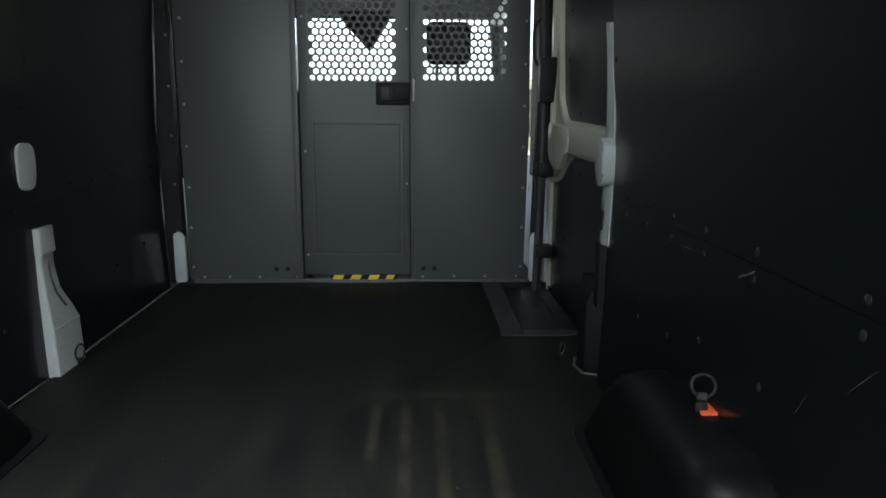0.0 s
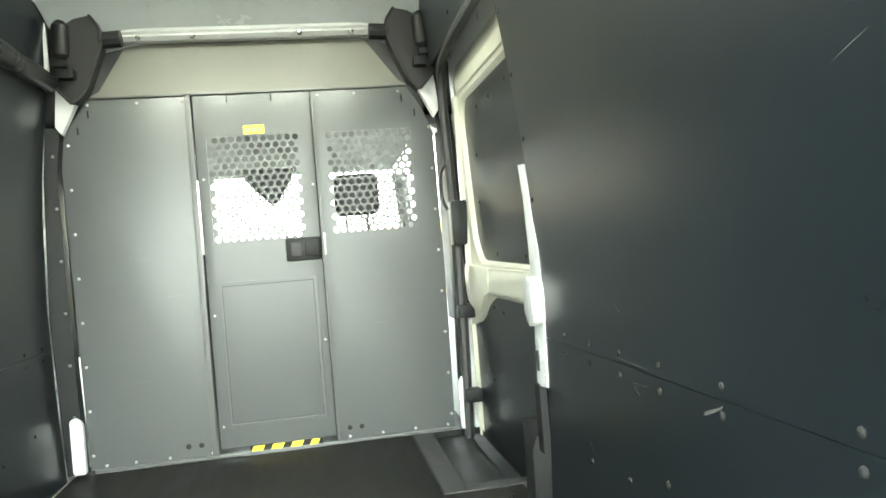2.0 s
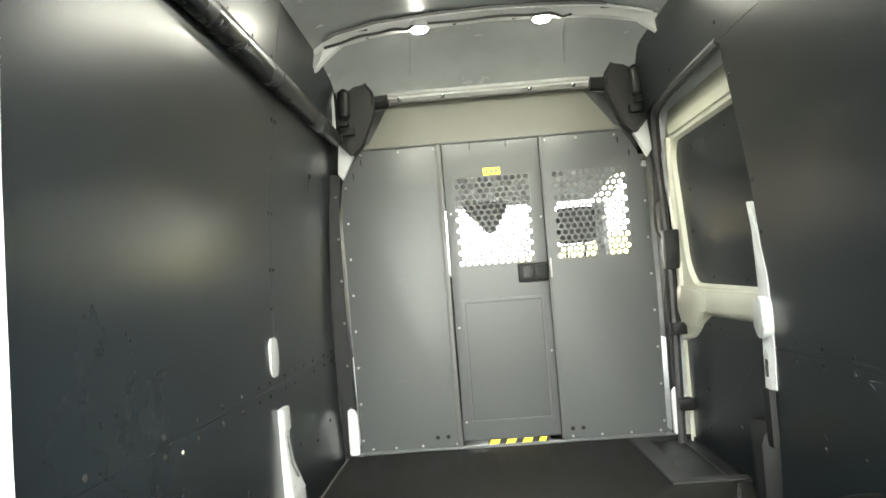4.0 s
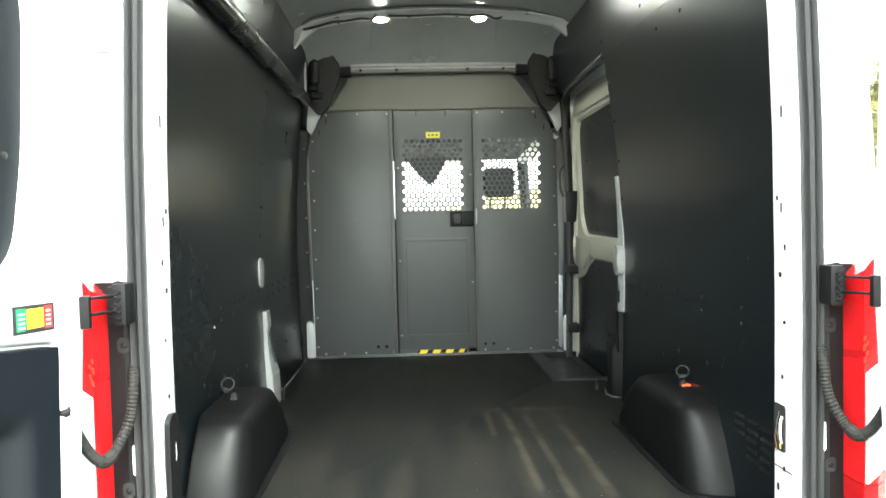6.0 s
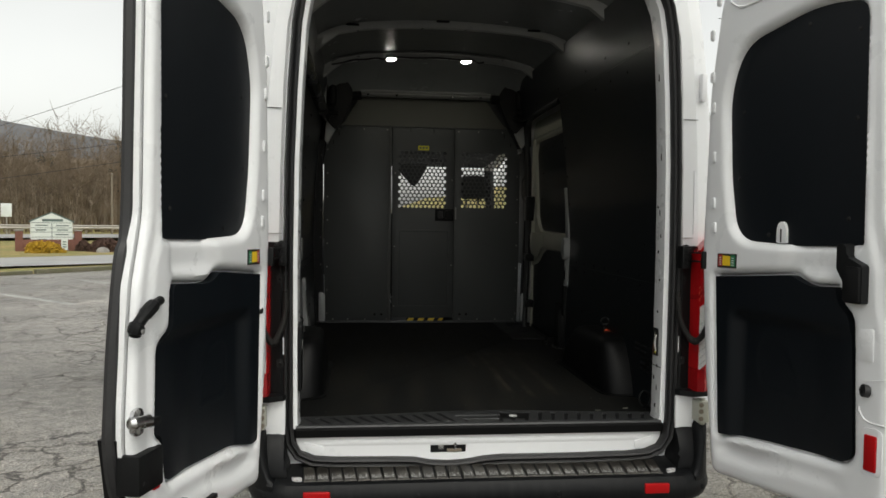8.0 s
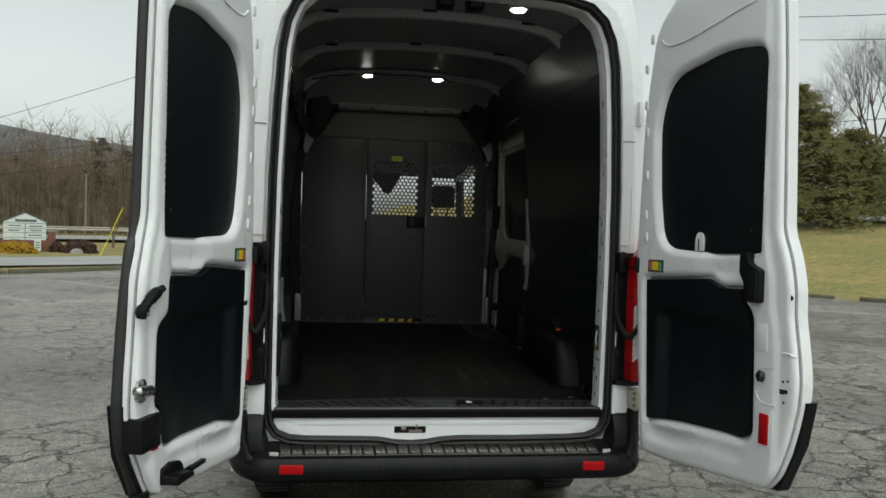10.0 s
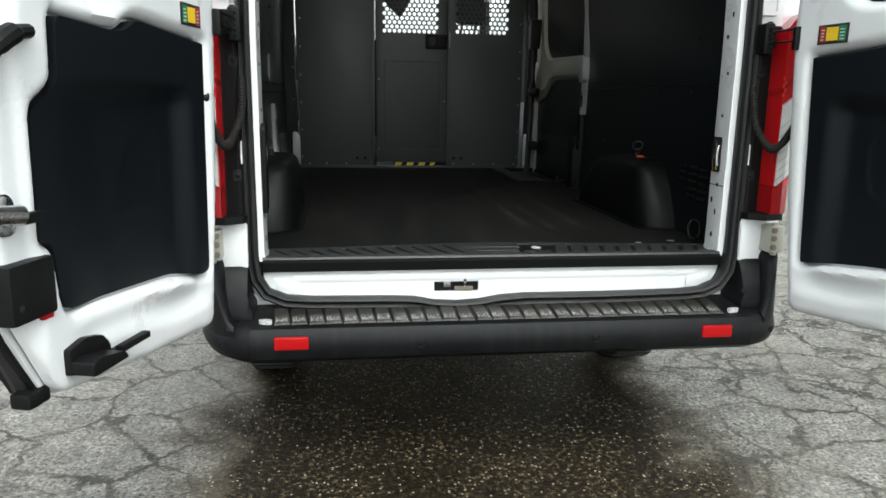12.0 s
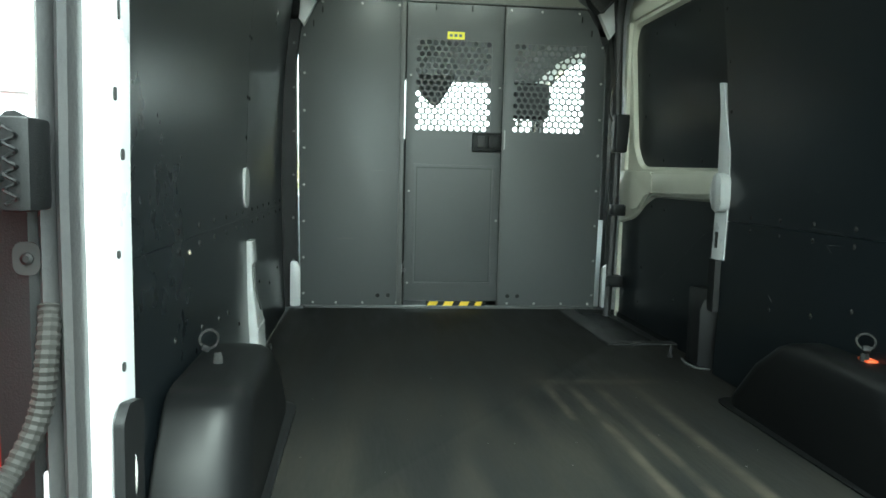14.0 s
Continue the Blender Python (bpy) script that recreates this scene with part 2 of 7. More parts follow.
PANEL = material("black_wall_panel", (0.0042, 0.0057, 0.0070), 0.28, grain=0.06, grain_scale=60, stain=0.5, stain_scale=0.8, stain_colour=(0.0060, 0.0078, 0.0094), spots=(0.2, 0.9), rough_var=0.02, spec=0.31)
DOORPANEL = material("black_door_panel", (0.0026, 0.0044, 0.0066), 0.48, grain=0.2, grain_scale=300, stain=0.2, bump=0.2, bump_scale=380, spec=0.26)
GREY = material("grey_steel_paint", (0.056, 0.060, 0.060), 0.43, metal=0.05, grain=0.04, grain_scale=350, stain=0.12, stain_scale=3, stain_colour=(0.066, 0.066, 0.064), bump=0.06, bump_scale=25, rough_var=0.05)
SEAM = material("grey_edge_paint", (0.065, 0.067, 0.065), 0.45, metal=0.2, grain=0.05)
CAPGREY = material("beige_grey_paint", (0.095, 0.095, 0.08), 0.65, metal=0.0, grain=0.04, stain=0.1)
RUBBER = material("black_rubber", (0.014, 0.014, 0.015), 0.55, grain=0.3, grain_scale=150, stain=0.4, stain_scale=8, stain_colour=(0.03, 0.028, 0.026), bump=0.3, bump_scale=200)
MAT = material("rubber_floor_mat", (0.0048, 0.0051, 0.0049), 0.62, grain=0.35, grain_scale=120, stain=0.75, stain_scale=11, stain_colour=(0.0150, 0.0138, 0.0108), spots=(0.42, 0.70), bump=0.35, bump_scale=90, rough_var=0.12, stretch=(1, 0.14, 1), spec=0.14)
PLASTIC = material("black_plastic", (0.0065, 0.0068, 0.0072), 0.45, grain=0.2, grain_scale=400, stain=0.25, stain_scale=9, stain_colour=(0.010, 0.010, 0.010), bump=0.25, bump_scale=420, spec=0.16)
BUMPER = material("weathered_bumper_plastic", (0.0055, 0.0060, 0.0068), 0.42, grain=0.25, grain_scale=240, stain=0.5, stain_scale=7, stain_colour=(0.020, 0.020, 0.020), bump=0.3, bump_scale=260, stretch=(3, 1, 0.4), spec=0.16)
TREAD = material("scuffed_tread_plastic", (0.026, 0.024, 0.021), 0.33, grain=0.4, grain_scale=90, stain=0.8, stain_scale=30, stain_colour=(0.095, 0.088, 0.075), bump=0.5, bump_scale=120, stretch=(1, 0.35, 1), random_value=0.3, spec=0.16)
CHALK = material("chalky_wear", (0.028, 0.027, 0.025), 0.5, grain=0.3, grain_scale=150, stain=1.0, stain_scale=60, stain_colour=(0.44, 0.44, 0.43), bump=0.4, bump_scale=150, spots=(0.42, 0.58), stretch=(2.5, 0.8, 1))
SNOW = material("white_dirt_crust", (0.50, 0.50, 0.50), 0.6, grain=0.3, grain_scale=150, stain=0.8, stain_scale=120, stain_colour=(0.05, 0.05, 0.05), bump=0.6, bump_scale=150, spots=(0.55, 0.62))
DUCT = material("satin_black_duct", (0.0062, 0.0066, 0.0070), 0.27, grain=0.1, grain_scale=90, stain=0.3, stain_scale=4, stain_colour=(0.009, 0.009, 0.009), rough_var=0.04, spec=0.32)
ARCH = material("moulded_arch_plastic", (0.0036, 0.0038, 0.0040), 0.36, grain=0.2, grain_scale=350, stain=0.2, stain_scale=7, bump=0.06, bump_scale=400, spec=0.10, rough_var=0.03)
SILL = material("black_sill_plastic", (0.0045, 0.0046, 0.0048), 0.45, grain=0.2, grain_scale=300, stain=0.3, stain_scale=6, bump=0.15, bump_scale=300, spec=0.12)
SILLRIB = material("worn_sill_rib", (0.021, 0.022, 0.023), 0.4, grain=0.3, grain_scale=200, stain=0.5, stain_scale=20, stain_colour=(0.032, 0.032, 0.032), bump=0.2, bump_scale=200, random_value=0.15)
CHROME = material("bright_steel", (0.62, 0.62, 0.62), 0.25, metal=1.0, grain=0.1, stain=0.3, stain_scale=30)
SCREW = material("zinc_screw", (0.30, 0.30, 0.29), 0.4, metal=0.6, grain=0.1)
DARKSCREW = material("black_screw", (0.010, 0.010, 0.010), 0.55, grain=0.2, spec=0.3)
RED = lens("red_lens", (0.43, 0.008, 0.011))
DEEPRED = lens("deep_red_lens", (0.30, 0.006, 0.009))
CLEAR = lens("silvery_clear_lens", (0.62, 0.62, 0.60), 0.18)
AMBER = lens("amber_lens", (0.52, 0.030, 0.006), 0.4)
REFLECT = material("red_reflector", (0.38, 0.004, 0.006), 0.35, grain=0.1, grain_scale=300, bump=0.2, bump_scale=300, spec=0.2)
YELLOW = material("yellow_tape", (0.75, 0.52, 0.02), 0.4, grain=0.1, stain=0.2)
LABEL = material("yellow_label", (0.72, 0.66, 0.03), 0.4, grain=0.05, stain=0.1)
STICKY = material("yellow_sticker", (0.80, 0.55, 0.03), 0.35, grain=0.05)
STICKG = material("green_sticker", (0.02, 0.18, 0.08), 0.4, grain=0.1)
STICKR = material("red_sticker", (0.35, 0.03, 0.03), 0.4, grain=0.1)
ORANGE = material("orange_tag", (0.62, 0.085, 0.025), 0.6, grain=0.1)
HOLE = material("dark_hole", (0.006, 0.006, 0.006), 0.9)
CABDARK = material("dark_cab_trim", (0.035, 0.036, 0.038), 0.75, grain=0.2, grain_scale=120, stain=0.2)
GLASS = bpy.data.materials.new("window_glass")
GLASS.use_nodes = True
GLASS.node_tree.nodes["Principled BSDF"].inputs["Transmission Weight"].default_value = 1.0
GLASS.node_tree.nodes["Principled BSDF"].inputs["Roughness"].default_value = 0.0
GLASS.node_tree.nodes["Principled BSDF"].inputs["IOR"].default_value = 1.05
DARKGLASS = material("dark_window_glass", (0.01, 0.011, 0.012), 0.06, coat=0.5)
LAMPGLOW = glowing("lit_lamp_lens", (1.0, 0.97, 0.90), 30.0)
TYRE = material("tyre_rubber", (0.018, 0.018, 0.018), 0.75, grain=0.3, bump=0.5, bump_scale=60, stain=0.4)
RIM = material("steel_rim", (0.35, 0.35, 0.35), 0.4, metal=0.7, grain=0.1, stain=0.3)
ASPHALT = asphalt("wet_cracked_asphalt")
ROADGREY = material("pale_road", (0.34, 0.34, 0.335), 0.7, grain=0.2, grain_scale=20, stain=0.4, stain_scale=0.5, bump=0.2)
LINE = material("worn_road_line", (0.42, 0.42, 0.40), 0.7, grain=0.3, grain_scale=20, stain=0.8, stain_scale=3, stain_colour=(0.12, 0.12, 0.12))
GRASS = material("winter_grass", (0.20, 0.19, 0.058), 0.9, grain=0.65, grain_scale=5, stain=0.9, stain_scale=0.6, stain_colour=(0.31, 0.235, 0.09), spots=(0.42, 0.62), bump=0.8, bump_scale=25)
KERB = material("mossy_kerb_stone", (0.12, 0.11, 0.075), 0.9, grain=0.4, grain_scale=30, stain=0.7, stain_scale=3, stain_colour=(0.06, 0.075, 0.02), bump=0.6, bump_scale=30, random_value=0.2)
BARK = material("grey_bark", (0.105, 0.082, 0.062), 0.9, grain=0.4, grain_scale=6, stain=0.4, stain_scale=0.6, random_value=0.2)
FARBARK = material("winter_woods", (0.190, 0.142, 0.098), 0.95, grain=0.5, grain_scale=0.8, stain=0.7, stain_scale=0.06, stain_colour=(0.12, 0.096, 0.07))
PALEBARK = material("pale_twigs", (0.25, 0.205, 0.155), 0.95, grain=0.3, grain_scale=1.5)
# the blue-grey of distance haze is put into the hills' own colour
HILL = material("hazy_wooded_hill", (0.125, 0.128, 0.135), 1.0, grain=0.35, grain_scale=0.25, stain=0.7, stain_scale=0.03, stain_colour=(0.082, 0.084, 0.090), bump=1.0, bump_scale=0.3)
NEEDLE = material("evergreen_needles", (0.098, 0.094, 0.022), 0.85, grain=0.5, grain_scale=3, stain=0.6, stain_scale=0.5, stain_colour=(0.15, 0.115, 0.04))
PINE = material("dark_pine_needles", (0.030, 0.036, 0.024), 0.9, grain=0.4, grain_scale=3)
SHRUBY = material("golden_shrub", (0.42, 0.26, 0.02), 0.9, grain=0.5, grain_scale=9, stain=0.5, stain_scale=3)
SHRUBB = material("brown_shrub", (0.085, 0.048, 0.035), 0.95, grain=0.5, grain_scale=9, stain=0.4)
BRICK = material("sign_brick", (0.17, 0.075, 0.055), 0.9, grain=0.3, grain_scale=14, stain=0.4, stain_scale=3, bump=0.3)
SIGNWHITE = material("sign_board", (0.66, 0.70, 0.66), 0.6, grain=0.05, stain=0.2, stain_scale=2)
SIGNINK = material("sign_ink", (0.10, 0.14, 0.13), 0.7, grain=0.1)
GALV = material("galvanised_steel", (0.42, 0.40, 0.36), 0.5, metal=0.5, grain=0.15, stain=0.4)
POSTWOOD = material("weathered_post", (0.20, 0.17, 0.13), 0.9, grain=0.3, grain_scale=20)
GUY = material("yellow_guy_guard", (0.70, 0.58, 0.02), 0.6, grain=0.1)
WIRE = material("black_cable", (0.02, 0.02, 0.02), 0.6)
CONDUIT = material("grey_corrugated_sleeve", (0.015, 0.0145, 0.0135), 0.7, grain=0.2, stain=0.3, spec=0.15)
STONE = material("grey_boulder", (0.28, 0.27, 0.25), 0.9, grain=0.3, grain_scale=6, stain=0.5, bump=0.6, bump_scale=8)


def dust_tracks(m):
    """Brown dust left on the mat where loads were dragged: soft lanes, ragged by noise."""
    n, l = m.node_tree.nodes, m.node_tree.links
    b = n["Principled BSDF"]
    before = b.inputs["Base Color"].links[0].from_socket
    co, parts, ragged = n.new("ShaderNodeTexCoord"), n.new("ShaderNodeSeparateXYZ"), n.new("ShaderNodeTexNoise")
    ragged.inputs["Scale"].default_value, ragged.inputs["Detail"].default_value = 9.0, 6.0
    l.new(co.outputs["Object"], parts.inputs["Vector"])
    l.new(co.outputs["Object"], ragged.inputs["Vector"])

    def node(op, a, c):
        k = n.new("ShaderNodeMath")
        k.operation = op
        for i, v in enumerate((a, c)):
            if isinstance(v, (int, float)):
                k.inputs[i].default_value = v
            else:
                l.new(v, k.inputs[i])
        return k.outputs[0]

    def band(axis, mid, half, inner=0.15):
        r = n.new("ShaderNodeMapRange")
        r.interpolation_type = "SMOOTHSTEP"
        for k, v in (("From Min", half), ("From Max", half * inner), ("To Min", 0.0), ("To Max", 1.0)):
            r.inputs[k].default_value = v
        l.new(node("ABSOLUTE", node("SUBTRACT", parts.outputs[axis], mid), 0.0), r.inputs["Value"])
        return r.outputs["Result"]

    lanes = node("MULTIPLY", band("Y", 1.625, 0.05), band("X", 0.335, 0.30, 0.6))
    for x, y, half, long in ((0.238, 1.08, 0.024, 0.54), (0.330, 1.03, 0.026, 0.60), (0.458, 1.06, 0.030, 0.58), (0.155, 1.42, 0.022, 0.22)):
        lanes = node("MAXIMUM", lanes, node("MULTIPLY", band("X", x, half), node("MULTIPLY", band("Y", y, long, 0.8), 0.5 if x < 0.15 else 1.0)))
    dust = n.new("ShaderNodeMixRGB")
    dust.inputs["Color2"].default_value = (0.027, 0.0235, 0.0180, 1)
    l.new(before, dust.inputs["Color1"])
    fade = n.new("ShaderNodeMapRange")
    for k, v in (("From Min", 0.35), ("From Max", 0.65), ("To Min", 0.20), ("To Max", 0.95)):
        fade.inputs[k].default_value = v
    l.new(ragged.outputs["Fac"], fade.inputs["Value"])
    l.new(node("MULTIPLY", lanes, fade.outputs["Result"]), dust.inputs["Fac"])
    l.new(dust.outputs["Color"], b.inputs["Base Color"])


dust_tracks(MAT)

# ---- building helpers ----
def finish(bm, name, mat, smooth=32):
    bmesh.ops.remove_doubles(bm, verts=bm.verts, dist=1e-6)
    bmesh.ops.recalc_face_normals(bm, faces=bm.faces)
    me = bpy.data.meshes.new(name)
    bm.to_mesh(me)
    bm.free()
    me.materials.append(mat)
    if smooth:
        me.polygons.foreach_set("use_smooth", [True] * len(me.polygons))
        me.set_sharp_from_angle(angle=radians(smooth))
    return me


def part(name, bm, mat, parent=None, label="", smooth=32, at=None):
    ob = new(name, finish(bm, name, mat, smooth))
    if parent is not None:
        ob.parent = parent
    if at is not None:
        ob.matrix_basis = at
    if label:
        tagged(ob, label)
    return ob


def crisp(ob):
    """Keep large flat faces flat beside their rounded edges."""
    w = ob.modifiers.new("flat_faces", "WEIGHTED_NORMAL")
    w.keep_sharp = True
    return ob


def again(name, mesh, parent, m, label=""):
    """One more piece on a mesh that is shared."""
    ob = new(name, mesh)
    ob.parent = parent
    ob.matrix_basis = m
    if label:
        tagged(ob, label)
    return ob


def thing(name, label, category, group="", kind="", at=None):
    ob = new(name)
    ob.empty_display_size = 0.1
    if at is not None:
        ob.matrix_basis = at
    return tagged(ob, label, category, group, kind)


def XZ(y_first=True):
    return lambda a, b, w: Vector((a, w, b))


def YZ(a, b, w):
    return Vector((w, a, b))


def XY(a, b, w):
    return Vector((a, b, w))


FACE = XZ()


def box(x0, x1, y0, y1, z0, z1, bevel=0.0, seg=2, bm=None):
    own = bmesh.new()
    v = [own.verts.new((x, y, z)) for x in (x0, x1) for y in (y0, y1) for z in (z0, z1)]
    for f in ((0, 1, 3, 2), (4, 6, 7, 5), (0, 4, 5, 1), (2, 3, 7, 6), (0, 2, 6, 4), (1, 5, 7, 3)):
        own.faces.new([v[i] for i in f])
    if bevel:
        bmesh.ops.bevel(own, geom=own.edges[:], offset=bevel, segments=seg, profile=0.6, affect="EDGES")
    if bm is None:
        return own
    me = bpy.data.meshes.new("tmp")
    own.to_mesh(me)
    own.free()
    bm.from_mesh(me)
    bpy.data.meshes.remove(me)
    return bm


def rounded(pts, r=0.03, n=4):
    """A polygon with rounded corners; a point may carry its own radius as third number."""
    out, k = [], len(pts)
    for i in range(k):
        p = Vector(pts[i][:2])
        rad = pts[i][2] if len(pts[i]) > 2 else r
        a, c = Vector(pts[i - 1][:2]) - p, Vector(pts[(i + 1) % k][:2]) - p
        d = min(rad, a.length * 0.48, c.length * 0.48)
        if d < 1e-4:
            out.append(tuple(p))
            continue
        s, e = p + a.normalized() * d, p + c.normalized() * d
        for j in range(n + 1):
            t = j / n
            q = s * (1 - t) ** 2 + p * 2 * t * (1 - t) + e * t * t
            out.append((q.x, q.y))
    return out


def offset(pts, d):
    """A closed polygon moved outwards by d."""
    k = len(pts)
    area = sum(pts[i - 1][0] * pts[i][1] - pts[i][0] * pts[i - 1][1] for i in range(k))
    s = 1 if area > 0 else -1
    out = []
    for i in range(k):
        a, p, c = Vector(pts[i - 1]), Vector(pts[i]), Vector(pts[(i + 1) % k])
        e1, e2 = (p - a), (c - p)
        n1, n2 = Vector((e1.y, -e1.x)), Vector((e2.y, -e2.x))
        nn = (n1.normalized() if n1.length else n2.normalized()) + (n2.normalized() if n2.length else n1.normalized())
        nn = nn.normalized() if nn.length > 1e-6 else Vector((0, 0))
        q = p + nn * d * s
        out.append((q.x, q.y))
    return out


def prism(pts, lo, hi, put=FACE, bevel=0.0, seg=2, bm=None):
    """A polygon made thick from lo to hi."""
    own = bmesh.new()
    a = [own.verts.new(put(x, y, lo)) for x, y in pts]
    c = [own.verts.new(put(x, y, hi)) for x, y in pts]
    own.faces.new(a)
    top = own.faces.new(list(reversed(c)))
    for i in range(len(pts)):
        own.faces.new((a[i - 1], a[i], c[i], c[i - 1]))
    if bevel:
        bmesh.ops.bevel(own, geom=list(top.edges), offset=bevel, segments=seg, profile=0.6, affect="EDGES")
    if bm is None:
        return own
    me = bpy.data.meshes.new("tmp")
    own.to_mesh(me)
    own.free()
    bm.from_mesh(me)
    bpy.data.meshes.remove(me)
    return bm


def plate(outer, holes, lo, hi, put=FACE, lip=0.0, edge=0.0, hole_depth=None):
    """A sheet with holes, from lo to its face at hi. lip: how far the holes' walls slope inwards; edge: rounding of the outline."""
    from mathutils.geometry import tessellate_polygon
    bm = bmesh.new()
    inner_outer = offset(outer, -edge) if edge else outer
    step = (hi - lo) * 0.5 if edge else 0
    loops = [inner_outer] + list(holes)
    flat = [p for lp in loops for p in lp]
    for level, loops_at in ((hi, True), (lo, False)):
        vs = [bm.verts.new(put(x, y, level)) for x, y in flat]
        for tri in tessellate_polygon([[Vector((x, y, 0)) for x, y in lp] for lp in loops]):
            try:
                bm.faces.new([vs[i] for i in tri])
            except ValueError:
                pass

    def wall(a, za, b, zb):
        va = [bm.verts.new(put(x, y, za)) for x, y in a]
        vb = [bm.verts.new(put(x, y, zb)) for x, y in b]
        for i in range(len(a)):
            bm.faces.new((va[i - 1], va[i], vb[i], vb[i - 1]))

    if edge:
        sgn = 1 if hi > lo else -1
        mid = hi - sgn * min(edge * 0.8, abs(hi - lo) * 0.6)
        q = offset(outer, -edge * 0.3)
        wall(inner_outer, hi, q, hi - (hi - mid) * 0.3)
        wall(q, hi - (hi - mid) * 0.3, outer, mid)
        wall(outer, mid, inner_outer, lo)
    else:
        wall(outer, hi, outer, lo)
    for h in holes:
        if lip:
            q = offset(h, -lip)
            r = offset(h, -lip * 0.35)
            m1 = hi + (lo - hi) * 0.18
            wall(h, hi, r, m1)
            wall(r, m1, q, lo)
        else:
            wall(h, hi, h, lo)
    return bm


def loft(rings, closed=True, caps=False, bm=None):
    bm = bm or bmesh.new()
    rows = [[bm.verts.new(p) for p in r] for r in rings]
    n = len(rows[0])
    for a, c in zip(rows, rows[1:]):
        for i in range(0 if closed else 1, n):
            bm.faces.new((a[i - 1], a[i], c[i], c[i - 1]))
    if caps:
        bm.faces.new(rows[0])
        bm.faces.new(list(reversed(rows[-1])))
    return bm


def tube(path, r, n=8, closed=False, bm=None, flat=1.0):
    """A round bar along a line; r: one radius or one for each point."""
    bm = bm or bmesh.new()
    pts = [Vector(p) for p in path]
    k = len(pts)
    side, rings = None, []
    for i in range(k):
        d = (pts[(i + 1) % k] - pts[i - 1]) if closed else (pts[min(i + 1, k - 1)] - pts[max(i - 1, 0)])
        d.normalize()
        if side is None:
            side = d.orthogonal().normalized()
        side = (side - d * side.dot(d))
        side = side.normalized() if side.length > 1e-6 else d.orthogonal().normalized()
        up = d.cross(side)
        ri = r[i] if isinstance(r, (list, tuple)) else r
        rings.append([bm.verts.new(pts[i] + side * math.cos(a) * ri + up * math.sin(a) * ri * flat) for a in [2 * math.pi * j / n for j in range(n)]])
    for i in range(k if closed else k - 1):
        a, c = rings[i], rings[(i + 1) % k]
        for j in range(n):
            bm.faces.new((a[j - 1], a[j], c[j], c[j - 1]))
    if not closed:
        bm.faces.new(rings[0])
        bm.faces.new(list(reversed(rings[-1])))
    return bm


def smooth_line(pts, n=6, closed=False):
    """Catmull-Rom through the points."""
    p = [Vector(q) for q in pts]
    k, out = len(p), []
    for i in range(k if closed else k - 1):
        a, b, c, d = (p[(i - 1) % k], p[i], p[(i + 1) % k], p[(i + 2) % k]) if closed else (p[max(i - 1, 0)], p[i], p[i + 1], p[min(i + 2, k - 1)])
        for j in range(n):
            t = j / n
            out.append(0.5 * ((2 * b) + (c - a) * t + (2 * a - 5 * b + 4 * c - d) * t * t + (3 * b - a - 3 * c + d) * t ** 3))
    if not closed:
        out.append(p[-1])
    return out


def disc(r, h, n=10, dome=0.5):
    """A low round head, its base at the origin, rising along z."""
    rings = [[(r * s * math.cos(2 * math.pi * i / n), r * s * math.sin(2 * math.pi * i / n), z) for i in range(n)] for s, z in ((1, 0), (1, h * dome), (0.55, h))]
    return loft(rings, caps=True)


def along(a, b):
    """The pose at a whose z points to b's direction."""
    return Matrix.Translation(a) @ Vector(b).to_track_quat("Z", "Y").to_matrix().to_4x4()


def table(pairs, v):
    for (a, p), (b, q) in zip(pairs, pairs[1:]):
        if v <= b:
            return p + (q - p) * (v - a) / (b - a) if v > a else p
    return pairs[-1][1]

# ---- the van: outer body ----
FLOOR_Z, PART_Y, DEEP = 0.72, 3.06, 0.118
WALL = [(0.72, 0.862), (1.0, 0.875), (1.45, 0.885), (1.9, 0.870), (2.15, 0.845), (2.4, 0.815), (2.6, 0.792), (2.70, 0.772)]
SKIN = [(0.42, 0.965), (0.8, 1.005), (1.2, 1.02), (1.5, 1.01), (1.9, 0.985), (2.3, 0.945), (2.6, 0.90), (2.75, 0.86)]


def wall_x(z, s=1):
    """How far the wall stands from the middle; the linings are not quite symmetrical."""
    return table(WALL, z) + (-0.037 if s > 0 else 0.013)


van = thing("cargo_van", "white high-roof cargo van with open rear doors on asphalt", "van")


def side_shell(s):
    zs = [0.42, 0.6, 0.8, 1.0, 1.2, 1.4, 1.6, 1.9, 2.1, 2.3, 2.5, 2.65, 2.75]
    bm = bmesh.new()
    for y0, y1 in ((0.06, 3.55),):
        rings = []
        for z in zs:
            x = table(SKIN, z)
            rings.append([(s * x, y0, z), (s * x, y1, z), (s * (x - 0.025), y1, z), (s * (x - 0.025), y0, z)])
        loft(rings, caps=True, bm=bm)
    return bm


for s, n in ((-1, "left"), (1, "right")):
    part("body_side", side_shell(s), WHITE, van)

roof_sec = [(-0.86, 2.75), (-0.80, 2.82), (-0.68, 2.865), (-0.4, 2.885), (0, 2.895), (0.4, 2.885), (0.68, 2.865), (0.80, 2.82), (0.86, 2.75)]
part("roof", loft([[(x, y, z + dz) for x, z in roof_sec] + [(x * 0.98, y, z + dz - 0.03) for x, z in reversed(roof_sec)]
                   for y, dz in ((0.02, -0.02), (0.12, 0.0), (3.0, 0.0), (3.7, -0.06), (4.1, -0.22), (4.5, -0.50))], caps=True), WHITE, van)
part("underfloor", box(-0.9, 0.9, 0.02, 3.3, 0.60, 0.695), PLASTIC, van)
part("fuel_tank", box(-0.55, 0.55, 1.6, 3.0, 0.28, 0.60, 0.05), PLASTIC, van)
